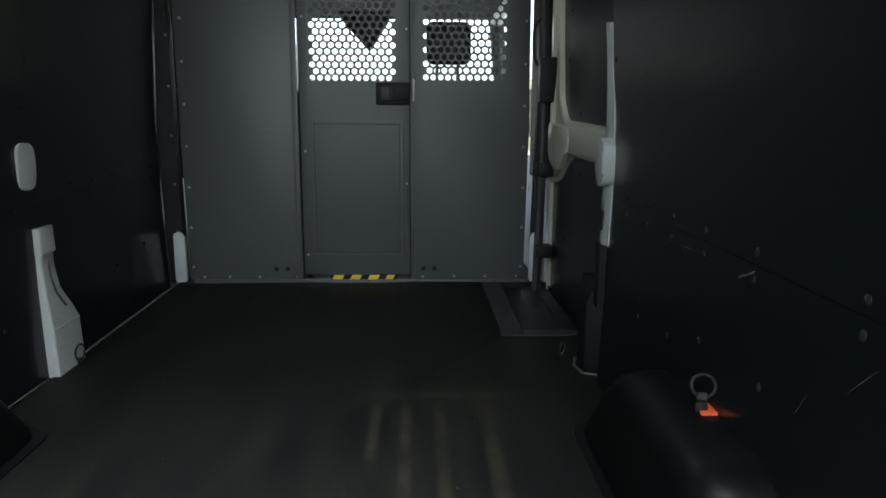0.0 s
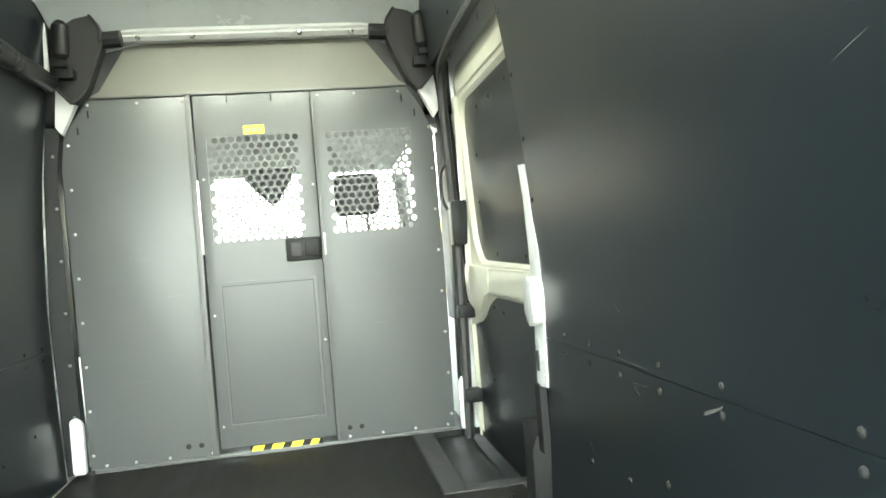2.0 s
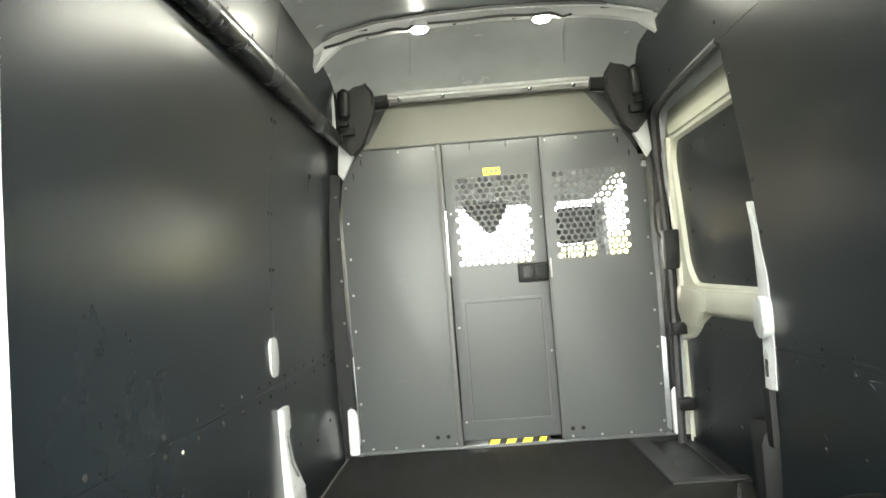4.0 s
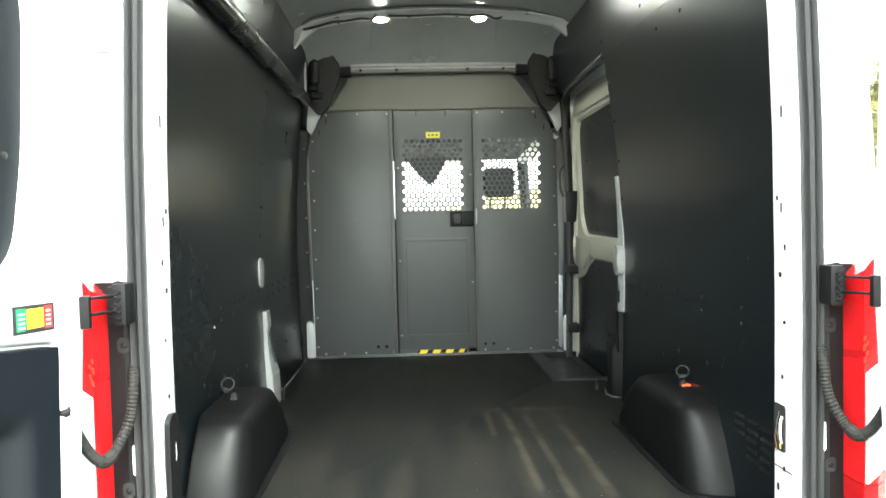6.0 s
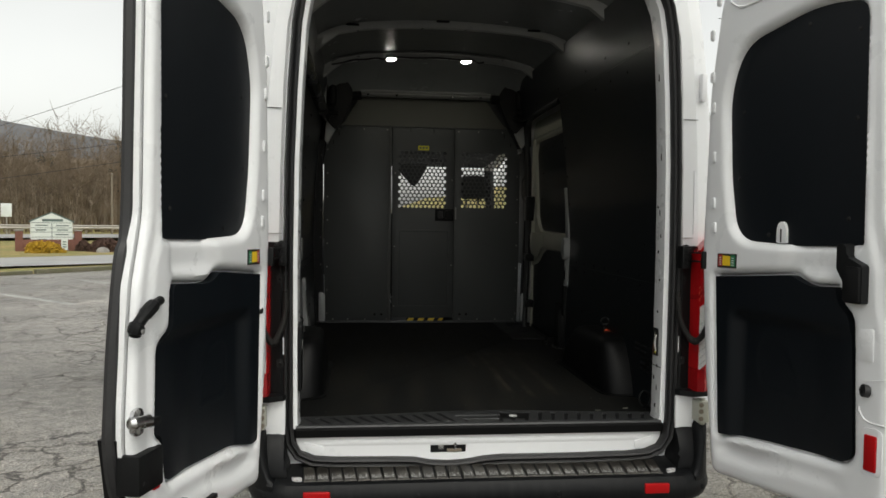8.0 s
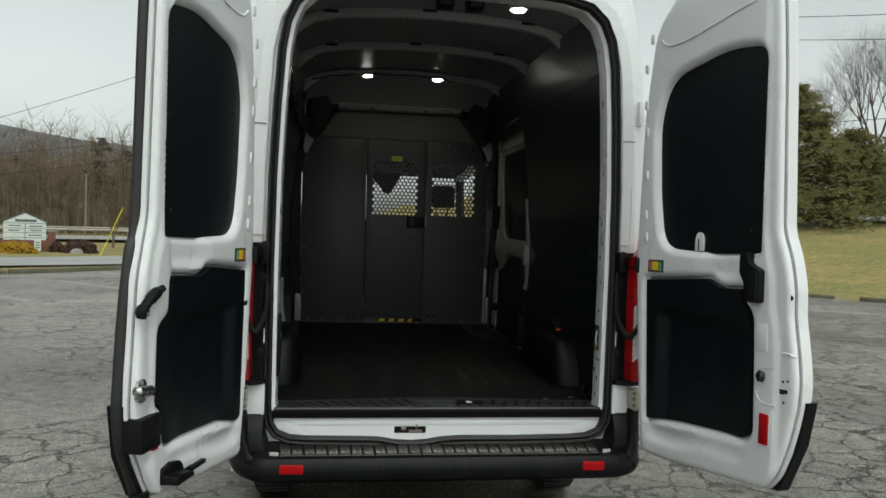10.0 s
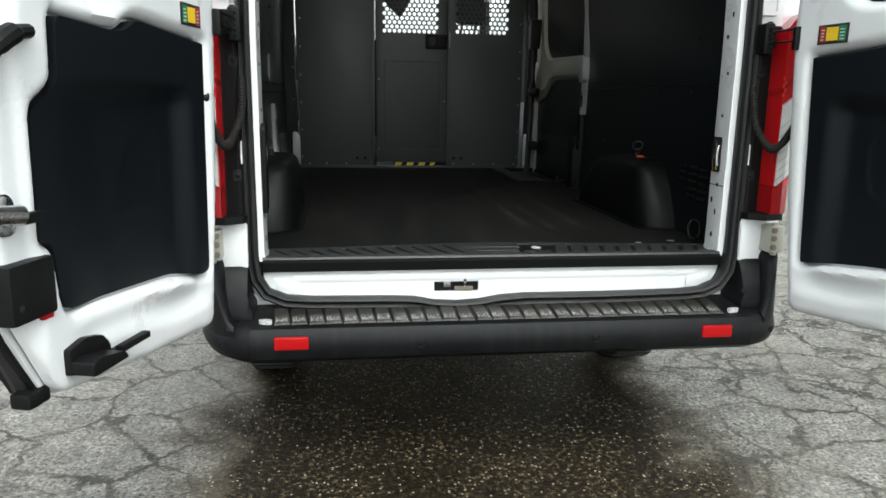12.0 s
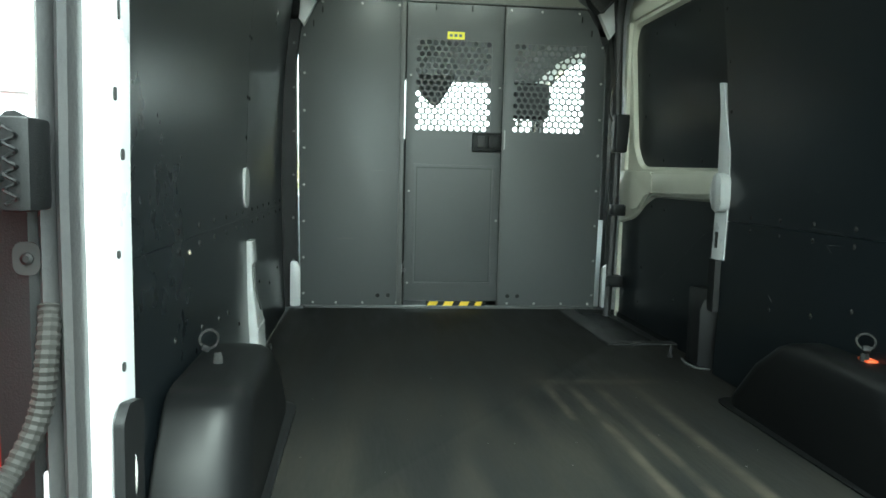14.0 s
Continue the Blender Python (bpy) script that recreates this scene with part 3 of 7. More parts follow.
axle = tube([(-0.8, 1.02, 0.35), (0.8, 1.02, 0.35)], 0.06, 10)
part("rear_axle", axle, PLASTIC, van)

# the ring of the rear opening
OPEN_R = [(0.0, 0.592), (0.08, 0.597), (0.35, 0.596), (0.62, 0.600), (0.70, 0.606), (0.752, 0.628), (0.780, 0.672), (0.788, 0.74), (0.790, 1.0), (0.792, 1.4), (0.788, 1.8), (0.777, 2.1),
          (0.762, 2.35), (0.742, 2.47), (0.705, 2.56), (0.64, 2.62), (0.52, 2.65), (0.3, 2.668), (0.0, 2.675)]
OPENING = OPEN_R + [(-x, z) for x, z in reversed(OPEN_R[3:-1])] + [(-0.37, 0.596), (-0.29, 0.593), (-0.225, 0.580), (-0.147, 0.575), (-0.07, 0.580)]


def body_ring(pts, y):
    return [(x, y, z) for x, z in pts]


seal = loft([body_ring(offset(OPENING, d), y) for d, y in ((0.0, 0.004), (-0.004, -0.022), (0.000, -0.040), (0.007, -0.047), (0.013, -0.040), (0.016, -0.030), (0.020, -0.040),
                                                          (0.027, -0.047), (0.035, -0.034), (0.035, 0.004))])
part("door_seal", seal, RUBBER, van, "black ribbed rubber seal round the rear opening")
# white flange that carries the seal, and the rear pillars
pillar_sets = ((0.002, 0.004), (0.034, 0.004), (0.038, 0.012), (0.075, 0.012), (0.105, 0.020))
rings = [body_ring(offset(OPENING, d), y) for d, y in pillar_sets]
part("rear_frame", loft(rings), WHITE, van)


def rear_corner(s):
    """The white pillar outside the seal, from the bumper to the roof."""
    rings = []
    for z in (0.62, 0.86, 1.2, 1.46, 1.8, 2.1, 2.35, 2.5, 2.62, 2.72, 2.80):
        xi = table([(0.62, 0.80), (1.4, 0.835), (1.8, 0.83), (2.1, 0.82), (2.35, 0.805), (2.47, 0.785), (2.56, 0.75), (2.62, 0.69), (2.72, 0.5), (2.8, 0.3)], z)
        xo = table(SKIN, z) if z < 2.75 else 0.82
        mid = xi + (xo - xi) * 0.45
        rings.append([(s * xi, 0.015, z), (s * (xi + 0.012), -0.004, z), (s * mid, -0.010, z), (s * (mid + 0.008), -0.003, z), (s * (xo - 0.035), 0.008, z),
                      (s * (xo - 0.008), 0.025, z), (s * xo, 0.07, z), (s * (xo - 0.02), 0.10, z), (s * xi, 0.05, z)])
    return loft(rings, caps=True)


for s in (-1, 1):
    p = part("rear_pillar", rear_corner(s), WHITE, van)
    part("pillar_joint", box(min(s * 0.838, s * 0.895), max(s * 0.838, s * 0.895), -0.0125, -0.008, 2.013, 2.016), SEAM, p)
    part("pillar_joint", box(min(s * 0.838, s * 0.888), max(s * 0.838, s * 0.888), -0.0125, -0.006, 1.513, 1.5155), BARE, p)
    part("pillar_crease", tube([(s * 0.890, -0.0105, 1.53), (s * 0.891, -0.0095, 1.66), (s * 0.889, -0.009, 1.80)], 0.003, 6), WHITE, p)
    part("roof_hinge_cover", box(min(s * 0.905, s * 0.930), max(s * 0.905, s * 0.930), -0.024, 0.01, 2.09, 2.21, 0.008), WHITE, p)
header = [(x, z) for x, z in OPEN_R if z > 2.5]
top_poly = [(-0.80, 2.80), (-0.60, 2.865), (0, 2.885), (0.60, 2.865), (0.80, 2.80)] + [(x + 0.0, z + 0.02) for x, z in header] + [(-x, z + 0.02) for x, z in reversed(header[:-1])]
part("roof_header", prism(top_poly, 0.02, 0.06), WHITE, van)

# inner jamb: the white strips between seal and wall panel
JAMB = [(x, z) for x, z in OPEN_R if z >= 0.74]
jamb_r = [(0.778, 0.715)] + [(x - 0.002, z) for x, z in JAMB]


def jamb(s):
    rings = []
    for x, z in jamb_r:
        rings.append([(s * (x + 0.004), 0.004, z), (s * (x - 0.016), 0.010, z), (s * (x - 0.020), DEEP - 0.020, z), (s * (x - 0.010), DEEP, z), (s * (x + 0.03), DEEP + 0.02, z), (s * (x + 0.03), 0.0, z)])
    return loft(rings, caps=True)


for s in (-1, 1):
    j = part("door_jamb", jamb(s), WHITE, van, "white painted jamb strip with punched holes")
    for z, y, h, w in ((0.78, 0.06, 0.018, 0.010), (0.86, 0.05, 0.02, 0.006), (0.90, 0.08, 0.02, 0.010), (0.955, 0.05, 0.014, 0.010), (1.19, 0.06, 0.012, 0.010), (1.33, 0.05, 0.010, 0.010),
                       (1.45, 0.07, 0.014, 0.012), (1.52, 0.045, 0.016, 0.007), (1.62, 0.06, 0.025, 0.005), (1.645, 0.08, 0.012, 0.010), (1.86, 0.05, 0.03, 0.005), (2.20, 0.06, 0.03, 0.006)):
        x = table([(zz, xx) for xx, zz in jamb_r], z) - 0.0203
        part("punched_hole", prism(rounded([(y - w / 2, z - h / 2), (y + w / 2, z - h / 2), (y + w / 2, z + h / 2), (y - w / 2, z + h / 2)], 0.005, 2), s * (x + 0.002), s * x, YZ), HOLE, j)
    xs = 0.7700
    part("striker_slot", prism(rounded([(0.042, 0.998), (0.094, 0.998), (0.094, 1.118), (0.042, 1.118)], 0.008), s * (xs - 0.002), s * (xs - 0.005), YZ), HOLE, j, "dark latch slot in the jamb")
    part("striker", tube(smooth_line([(s * (xs - 0.006), 0.055, 1.02), (s * (xs - 0.010), 0.055, 1.04), (s * (xs - 0.010), 0.055, 1.07), (s * (xs - 0.006), 0.055, 1.09)], 4), 0.006, 6), CHROME, j)
    for y, z, mat in ((0.060, 1.040, LABEL), (0.070, 1.055, CAPGREY), (0.078, 1.030, BRICK)):
        part("slot_wire", tube(smooth_line([(s * (xs - 0.0055), y, z - 0.035), (s * (xs - 0.008), y + 0.006, z), (s * (xs - 0.0055), y - 0.002, z + 0.045)], 4), 0.0015, 6), mat, j)
    part("jamb_seam", box(min(s * 0.7675, s * 0.772), max(s * 0.7675, s * 0.772), 0.012, 0.10, 0.952, 0.955), SEAM, j)
part("jamb_bracket", prism(rounded([(0.012, 0.868), (0.088, 0.885), (0.090, 1.142), (0.035, 1.152), (0.012, 1.135)], 0.008), -0.768, -0.756, YZ), PLASTIC, van, "black plastic end cover beside the jamb")

# sill: white drop, tread plate and latch pocket
sill_pts = rounded([(-0.775, 0.70), (-0.775, 0.66), (-0.745, 0.608), (-0.66, 0.588), (-0.28, 0.586), (-0.22, 0.570), (-0.075, 0.570), (-0.01, 0.586), (0.66, 0.588), (0.745, 0.608), (0.775, 0.66), (0.775, 0.70)], 0.03)
pocket = rounded([(-0.222, 0.652), (-0.072, 0.652), (-0.072, 0.603), (-0.222, 0.603)], 0.004, 1)
sill = part("rear_sill", plate(sill_pts, [pocket], 0.035, 0.010, FACE), WHITE, van, "white painted sill below the tread plate")
part("sill_step", loft([[(x, y, z) for y, z in ((0.012, 0.672), (0.008, 0.664), (0.0065, 0.655), (0.008, 0.645), (0.012, 0.636))] for x in (-0.68, 0.70)], closed=True, caps=True), WHITE, sill)
for s in (-1, 1):
    part("corner_pressing", prism(rounded([(s * 0.66, 0.606), (s * 0.66, 0.642), (s * 0.70, 0.65), (s * 0.745, 0.66), (s * 0.735, 0.625), (s * 0.70, 0.606)], 0.01), 0.010, 0.004, FACE, bevel=0.003), WHITE, sill)
latch = part("latch_pocket", prism(pocket, 0.034, 0.030, FACE), CAPGREY, sill, "open latch pocket with a steel striker in the sill")
part("latch_striker", tube(smooth_line([(-0.115, 0.030, 0.617), (-0.118, 0.010, 0.622), (-0.118, 0.010, 0.642), (-0.115, 0.030, 0.648)], 4), 0.005, 6), CHROME, latch)
part("latch_bolt", box(-0.19, -0.165, 0.015, 0.032, 0.615, 0.640, 0.004), CHROME, latch)
part("latch_foot", box(-0.152, -0.09, 0.012, 0.032, 0.606, 0.618, 0.003), POSTWOOD, latch)

# ---- bumper ----
BUMPER_SEC = ((0.02, 0.572), (-0.045, 0.566), (-0.155, 0.556), (-0.180, 0.546), (-0.197, 0.522), (-0.203, 0.488), (-0.192, 0.455), (-0.150, 0.432), (-0.02, 0.425), (0.02, 0.45))
bumper = part("bumper", loft([[(x, y, z) for y, z in BUMPER_SEC]
                              for x in [-0.80 + 0.1 * i for i in range(17)]], closed=True, caps=True), BUMPER, van, "weathered black plastic step bumper")


def turn(s, r, deg, z, ahead=0.0):
    """A point of the bumper's rounded end: r out from the pivot, deg round the corner."""
    a = radians(deg)
    return (s * (0.80 + 0.76 * r * math.sin(a)), 0.02 - r * math.cos(a) + ahead, z)


def bumper_corner(s):
    rings = []
    for deg, ahead in ((0, 0), (12, 0), (24, 0), (36, 0), (48, 0), (60, 0), (72, 0), (82, 0), (90, 0), (90, 0.14)):
        lift = 0.055 * (deg / 90) ** 1.5
        rings.append([turn(s, 0.02 - y, deg, z + lift * max(0.0, min(1.0, (0.52 - z) / 0.09)), ahead) for y, z in BUMPER_SEC])
    return loft(rings, caps=True)


def bumper_wing(s):
    """The upright wall that rises round the corner to the tail lamp."""
    rings = []
    for deg, ahead in ((18, 0), (26, 0), (34, 0), (44, 0), (54, 0), (64, 0), (76, 0), (90, 0), (90, 0.14)):
        k = min(1.0, max(0.0, (deg - 18) / 46))
        top = 0.556 + 0.209 * k * k * (3 - 2 * k)
        thick = 0.012 + 0.045 * k
        rings.append([turn(s, r, deg, z, ahead) for r, z in ((0.214, 0.52), (0.2135, 0.545), (0.208, top - 0.016), (0.200, top - 0.002), (0.192 - thick * 0.6, top), (0.186 - thick, top - 0.02), (0.176 - thick, 0.565), (0.17 - thick, 0.545))])
    return loft(rings, caps=True)


for s in (-1, 1):
    part("bumper_corner", bumper_corner(s), BUMPER, bumper, "", 50)
    part("bumper_wing", bumper_wing(s), BUMPER, bumper, "", 50)
    part("inner_wing", loft([[(s * x, y, z) for x, z in ((0.797, 0.56), (0.797, 0.585), (0.808, 0.61), (0.815, zz), (0.835, zz + 0.008), (0.90, zz + 0.008), (0.92, 0.56))] for y, zz in ((-0.125, 0.575), (-0.10, 0.63), (-0.07, 0.69), (-0.035, 0.725), (0.012, 0.735))], caps=True), BUMPER, bumper, "", 60)
    part("reflector", box(*sorted((s * 0.627, s * 0.730)), -0.206, -0.190, 0.487, 0.527, 0.006, 3), REFLECT, bumper, "red reflector let into the bumper")
    part("side_sensor", disc(0.012, 0.004), PLASTIC, bumper, at=along(turn(s, 0.222, 30, 0.50), (s * 0.45, -1, 0)))
    part("snow_crust", prism(rounded([(s * 0.775, -0.155), (s * 0.735, -0.160), (s * 0.74, -0.138), (s * 0.78, -0.136)], 0.015, 3), 0.554, 0.568, XY, bevel=0.004), SNOW, bumper, "crust of white dirt on the step's end")
for x in (-0.287, 0.272):
    sb = part("parking_sensor", disc(0.010, 0.004, 16, 0.6), PLASTIC, bumper, at=along((x, -0.201, 0.497), (0, -1, 0)))
    part("sensor_ring", tube([(x + 0.0125 * math.cos(a), -0.2035, 0.497 + 0.0125 * math.sin(a)) for a in [math.pi * 2 * i / 16 for i in range(16)]], 0.002, 5, True), BUMPER, bumper)
for x in (-0.72, -0.36, 0.0, 0.36, 0.70):
    part("tread_rivet", disc(0.008, 0.004), SCREW, bumper, at=Matrix.Translation((x, -0.010, 0.5725)))
pad_bm = bmesh.new()
vs = [pad_bm.verts.new(p) for p in ((-0.0245, -0.085, 0), (0.0245, -0.085, 0), (0.0215, 0.060, 0), (-0.0215, 0.060, 0), (-0.0215, -0.081, 0.005), (0.0215, -0.081, 0.005), (0.0185, 0.056, 0.005), (-0.0185, 0.056, 0.005))]
for f in ((4, 5, 6, 7), (0, 1, 5, 4), (1, 2, 6, 5), (2, 3, 7, 6), (3, 0, 4, 7)):
    pad_bm.faces.new([vs[i] for i in f])
PAD = finish(pad_bm, "tread_pad", TREAD, 0)
WEARS = []
for k in range(4):
    wear_bm = bmesh.new()
    x = -0.021
    while x < 0.0185:
        w = random.uniform(0.0018, 0.0042)
        a, e = -0.0812 + random.uniform(0, 0.005), -0.047 + random.uniform(-0.022, 0.026)
        wear_bm.faces.new([wear_bm.verts.new((u, y, 0)) for u, y in ((x, a), (x + w, a), (x + w * 0.9, (a + e) / 2), (x + w * 0.6, e), (x + w * 0.35, e), (x + w * 0.05, (a + e) / 2))])
        x += w + random.choice((0.0, 0.0003, 0.0016))
    bmesh.ops.solidify(wear_bm, geom=wear_bm.faces[:], thickness=0.0006)
    WEARS.append(finish(wear_bm, "chalky_wear", CHALK, 0))
slope = radians(4.2)
for i in range(28):
    x = -0.715 + i * 0.0525
    tilt = Matrix.Rotation(slope, 4, "X")
    pad = again("tread_pad", PAD, bumper, Matrix.Translation((x, -0.082, 0.5615)) @ tilt @ Matrix.Rotation(radians(random.uniform(-2, 2) + (i - 14) * -0.5), 4, "Z"))
    again("worn_edge", WEARS[i % 4 if i % 3 else (i + 2) % 4], pad, Matrix.Translation((0, 0, 0.0062)) @ Matrix.Diagonal((random.uniform(0.85, 1.0), random.uniform(0.85, 1.0), 1, 1)))

# ---- tail lamps and the black carriers beside them ----
def tail_lamp(s):
    carrier = part("lamp_carrier", loft([[(s * 0.815, 0.0, z), (s * 0.818, -0.030, z), (s * 0.835, -0.040, z), (s * 0.865, -0.035, z), (s * 0.90, -0.03, z), (s * 0.92, 0.02, z)] for z in (0.86, 0.90, 1.1, 1.3, 1.45, 1.48)], caps=True), PLASTIC, van, "black plastic carrier behind the tail lamp")
    part("carrier_gap", prism(rounded([(s * 0.813, 1.03), (s * 0.825, 1.03), (s * 0.825, 1.10), (s * 0.813, 1.10)], 0.008, 4), -0.0385, -0.0425, FACE), WHITE, carrier, "white bodywork showing beside the carrier")
    for z in (0.995, 1.335):
        part("carrier_screw", disc(0.007, 0.004, 8), PLASTIC, carrier, at=along((s * 0.835, -0.043, z), (0, -1, 0)))
    for z in (0.995, 1.335):
        part("carrier_recess", prism(rounded([(s * 0.822, z - 0.018), (s * 0.850, z - 0.018), (s * 0.850, z + 0.018), (s * 0.822, z + 0.018)], 0.012), -0.0405, -0.043, FACE), HOLE, carrier)

    def slab(z0, z1, cut0=0.0, cut1=0.0, lift=0.0):
        sec = lambda z, c: [(s * 0.873, -0.030, z), (s * 0.874, -0.085 - lift, z + c * 0.1), (s * 0.879, -0.108 - lift, z + c * 0.3), (s * 0.910, -0.112 - lift, z + c), (s * 0.945, -0.085 - lift, z + c * 1.2), (s * 0.965, -0.02, z + c * 1.2), (s * 0.95, 0.02, z + c), (s * 0.87, 0.02, z)]
        return loft([sec(z0, cut0), sec((z0 + z1) / 2, (cut0 + cut1) / 2), sec(z1, cut1)], caps=True)

    def face_patch(z0, z1, xs=((0.870, -0.108), (0.890, -0.1125), (0.910, -0.1135), (0.930, -0.101), (0.946, -0.086), (0.964, -0.03)), slant=1.0):
        sec = lambda z: [(s * x, y - 0.003, z + slant * (0.012 + 0.9 * (min(x, 0.925) - 0.87))) for x, y in xs] + [(s * (x - 0.004), y + 0.008, z + slant * (0.012 + 0.9 * (min(x, 0.925) - 0.87))) for x, y in reversed(xs)]
        return loft([sec(z0), sec(z1)], caps=True)

    lamp = part("tail_lamp", slab(0.968, 1.452, 0.0, 0.06), RED, van, "tall red and clear tail lamp")
    part("lower_lens", slab(0.876, 0.966, 0.0, 0.0), DEEPRED, lamp, "red lower lens")
    outer = ((0.884, -0.1115), (0.900, -0.1132), (0.910, -0.1135), (0.930, -0.101), (0.946, -0.086), (0.964, -0.03))
    part("clear_lens", face_patch(0.945, 1.205, outer), CLEAR, lamp, "silvery clear lens of the reversing lamp")
    part("lens_border", face_patch(0.938, 0.945, outer), DEEPRED, lamp)
    for i in range(7):
        part("lens_flute", face_patch(0.965 + 0.028 * i, 0.9665 + 0.028 * i, tuple((x, y - 0.0012) for x, y in outer[:4])), BARE, lamp)
    for i, (x, z, h) in enumerate(((0.880, 1.262, 0.007), (0.884, 1.277, 0.006), (0.879, 1.290, 0.008), (0.885, 1.300, 0.005), (0.880, 1.312, 0.006))):
        part("amber_lens", prism([(s * (x - 0.002), z - h), (s * (x + 0.002), z - h * 0.6), (s * (x + 0.003), z + h), (s * (x - 0.001), z + h * 0.7)], -0.106, -0.1125 if x > 0.882 else -0.1105, FACE), AMBER, lamp, "" if i else "amber fleck of the turn signal lens", 0)
    part("dark_band", slab(1.255, 1.275, 0.05, 0.05, 0.0015), DEEPRED, lamp)
    ledge = part("lamp_ledge", loft([[(s * x, y, z) for x, y in ((0.80, 0.0), (0.82, -0.075), (0.87, -0.105), (0.935, -0.09), (0.965, 0.0))] for z in (0.852, 0.868, 0.874)], caps=True), PLASTIC, van, "dirty black ledge below the tail lamp")
    bracket = part("hinge_bracket", box(*sorted((s * 0.812, s * 0.91)), -0.055, 0.02, 0.705, 0.852, 0.012), WHITE, van, "white painted lower hinge bracket")
    part("hinge_leaf", box(*sorted((s * 0.885, s * 0.935)), -0.115, -0.04, 0.745, 0.835, 0.006), CREAM, bracket)
    part("hinge_pin", tube([(s * 0.912, -0.095, 0.735), (s * 0.912, -0.095, 0.845)], 0.011, 8), CREAM, bracket)
    for z in (0.765, 0.795, 0.822):
        part("hinge_bolt", disc(0.010, 0.008, 6, 0.9), POSTWOOD, bracket, at=along((s * 0.895, -0.116, z), (0, -1, 0)))
    hinge = part("check_strap", box(*sorted((s * 0.815, s * 0.858)), -0.075, -0.03, 1.405, 1.475, 0.008), PLASTIC, van, "black door check with two arms")
    part("check_body", box(*sorted((s * 0.806, s * 0.838)), -0.098, -0.045, 1.388, 1.482, 0.006), PLASTIC, hinge)
    part("check_plate", box(*sorted((s * 0.845, s * 0.866)), -0.196, -0.180, 1.395, 1.465, 0.004), PLASTIC, hinge)
    for z in (1.420, 1.455):
        part("check_arm", tube([(s * 0.828, -0.080, z), (s * 0.846, -0.14, z + 0.002), (s * 0.858, -0.190, z + 0.003)], 0.0035, 6), PLASTIC, hinge)
    coil = smooth_line([(s * (0.822 + 0.006 * math.cos(a)), -0.104 + 0.005 * math.sin(a), 1.395 + 0.0022 * i) for i, a in enumerate([i * 0.9 for i in range(36)])], 1)
    part("check_spring", tube(coil, 0.0018, 5), PLASTIC, hinge)
    part("check_knob", tube([(s * 0.828, -0.05, 1.47), (s * 0.828, -0.085, 1.475)], 0.014, 10), PLASTIC, hinge)
    line = smooth_line([(s * 0.815, -0.038, 1.285), (s * 0.812, -0.058, 1.23), (s * 0.818, -0.066, 1.17), (s * 0.838, -0.090, 1.115), (s * 0.853, -0.122, 1.090), (s * 0.870, -0.145, 1.108), (s * 0.884, -0.168, 1.15), (s * 0.891, -0.195, 1.20), (s * 0.890, -0.228, 1.235)], 14)
    radii = [0.0110 + (0.0018 if i % 2 else 0.0) for i in range(len(line))]
    sleeve = part("cable_sleeve", tube(line, radii, 10), CONDUIT, van, "grey corrugated cable sleeve looping to the door")
    part("sleeve_elbow", tube(line[48:64], 0.0145, 10), CONDUIT, sleeve)


for s in (-1, 1):
    tail_lamp(s)

# ---- wheels ----
def wheel(x, y):
    s = 1 if x > 0 else -1
    prof = [(0.21, -0.085), (0.245, -0.105), (0.31, -0.11), (0.343, -0.095), (0.352, -0.06), (0.354, 0.0), (0.352, 0.06), (0.343, 0.095), (0.31, 0.11), (0.245, 0.105), (0.21, 0.085)]
    t = part("wheel", loft([[(x + w, y + r * math.cos(a), 0.352 + r * math.sin(a)) for r, w in prof] for a in [2 * math.pi * i / 32 for i in range(33)]]), TYRE, van, "black tyre on a steel rim")
    for i in range(40):
        a = 2 * math.pi * i / 40
        part("tread_block", box(-0.085, 0.085, -0.018, 0.018, 0, 0.010, 0.003), TYRE, t, at=Matrix.Translation((x, y, 0.352)) @ Matrix.Rotation(a, 4, "X") @ Matrix.Translation((0, 0, 0.346)))
    part("rim", loft([[(x + s * w, y + r * math.cos(a), 0.352 + r * math.sin(a)) for r, w in ((0.03, 0.02), (0.12, 0.03), (0.19, 0.07), (0.212, 0.086), (0.212, -0.086))] for a in [2 * math.pi * i / 24 for i in range(25)]], closed=False), RIM, t)


for x, y in ((-0.83, 1.02), (0.83, 1.02), (-0.83, 4.75), (0.83, 4.75)):
    wheel(x, y)

# ---- rear doors ----
def away(pts, loop):
    """How far each point lies from a closed line."""
    a = np.array(loop)
    b = np.roll(a, -1, 0)
    d = b - a
    ln = np.maximum((d ** 2).sum(1), 1e-12)
    k = np.clip(((pts[:, None, :] - a) * d).sum(2) / ln, 0, 1)
    return np.sqrt(((pts[:, None, :] - a - k[..., None] * d) ** 2).sum(2)).min(1)


def within(pts, loop):
    a = np.array(loop)
    b = np.roll(a, -1, 0)
    x, y = pts[:, 0:1], pts[:, 1:2]
    rise = np.where(np.abs(b[:, 1] - a[:, 1]) < 1e-12, 1e-12, b[:, 1] - a[:, 1])
    cross = ((a[:, 1] > y) != (b[:, 1] > y)) & (x < a[:, 0] + (b[:, 0] - a[:, 0]) * (y - a[:, 1]) / rise)
    return cross.sum(1) % 2 == 1


def ease(x, lo, hi):
    t = np.clip((x - lo) / (hi - lo), 0, 1)
    return t * t * (3 - 2 * t)


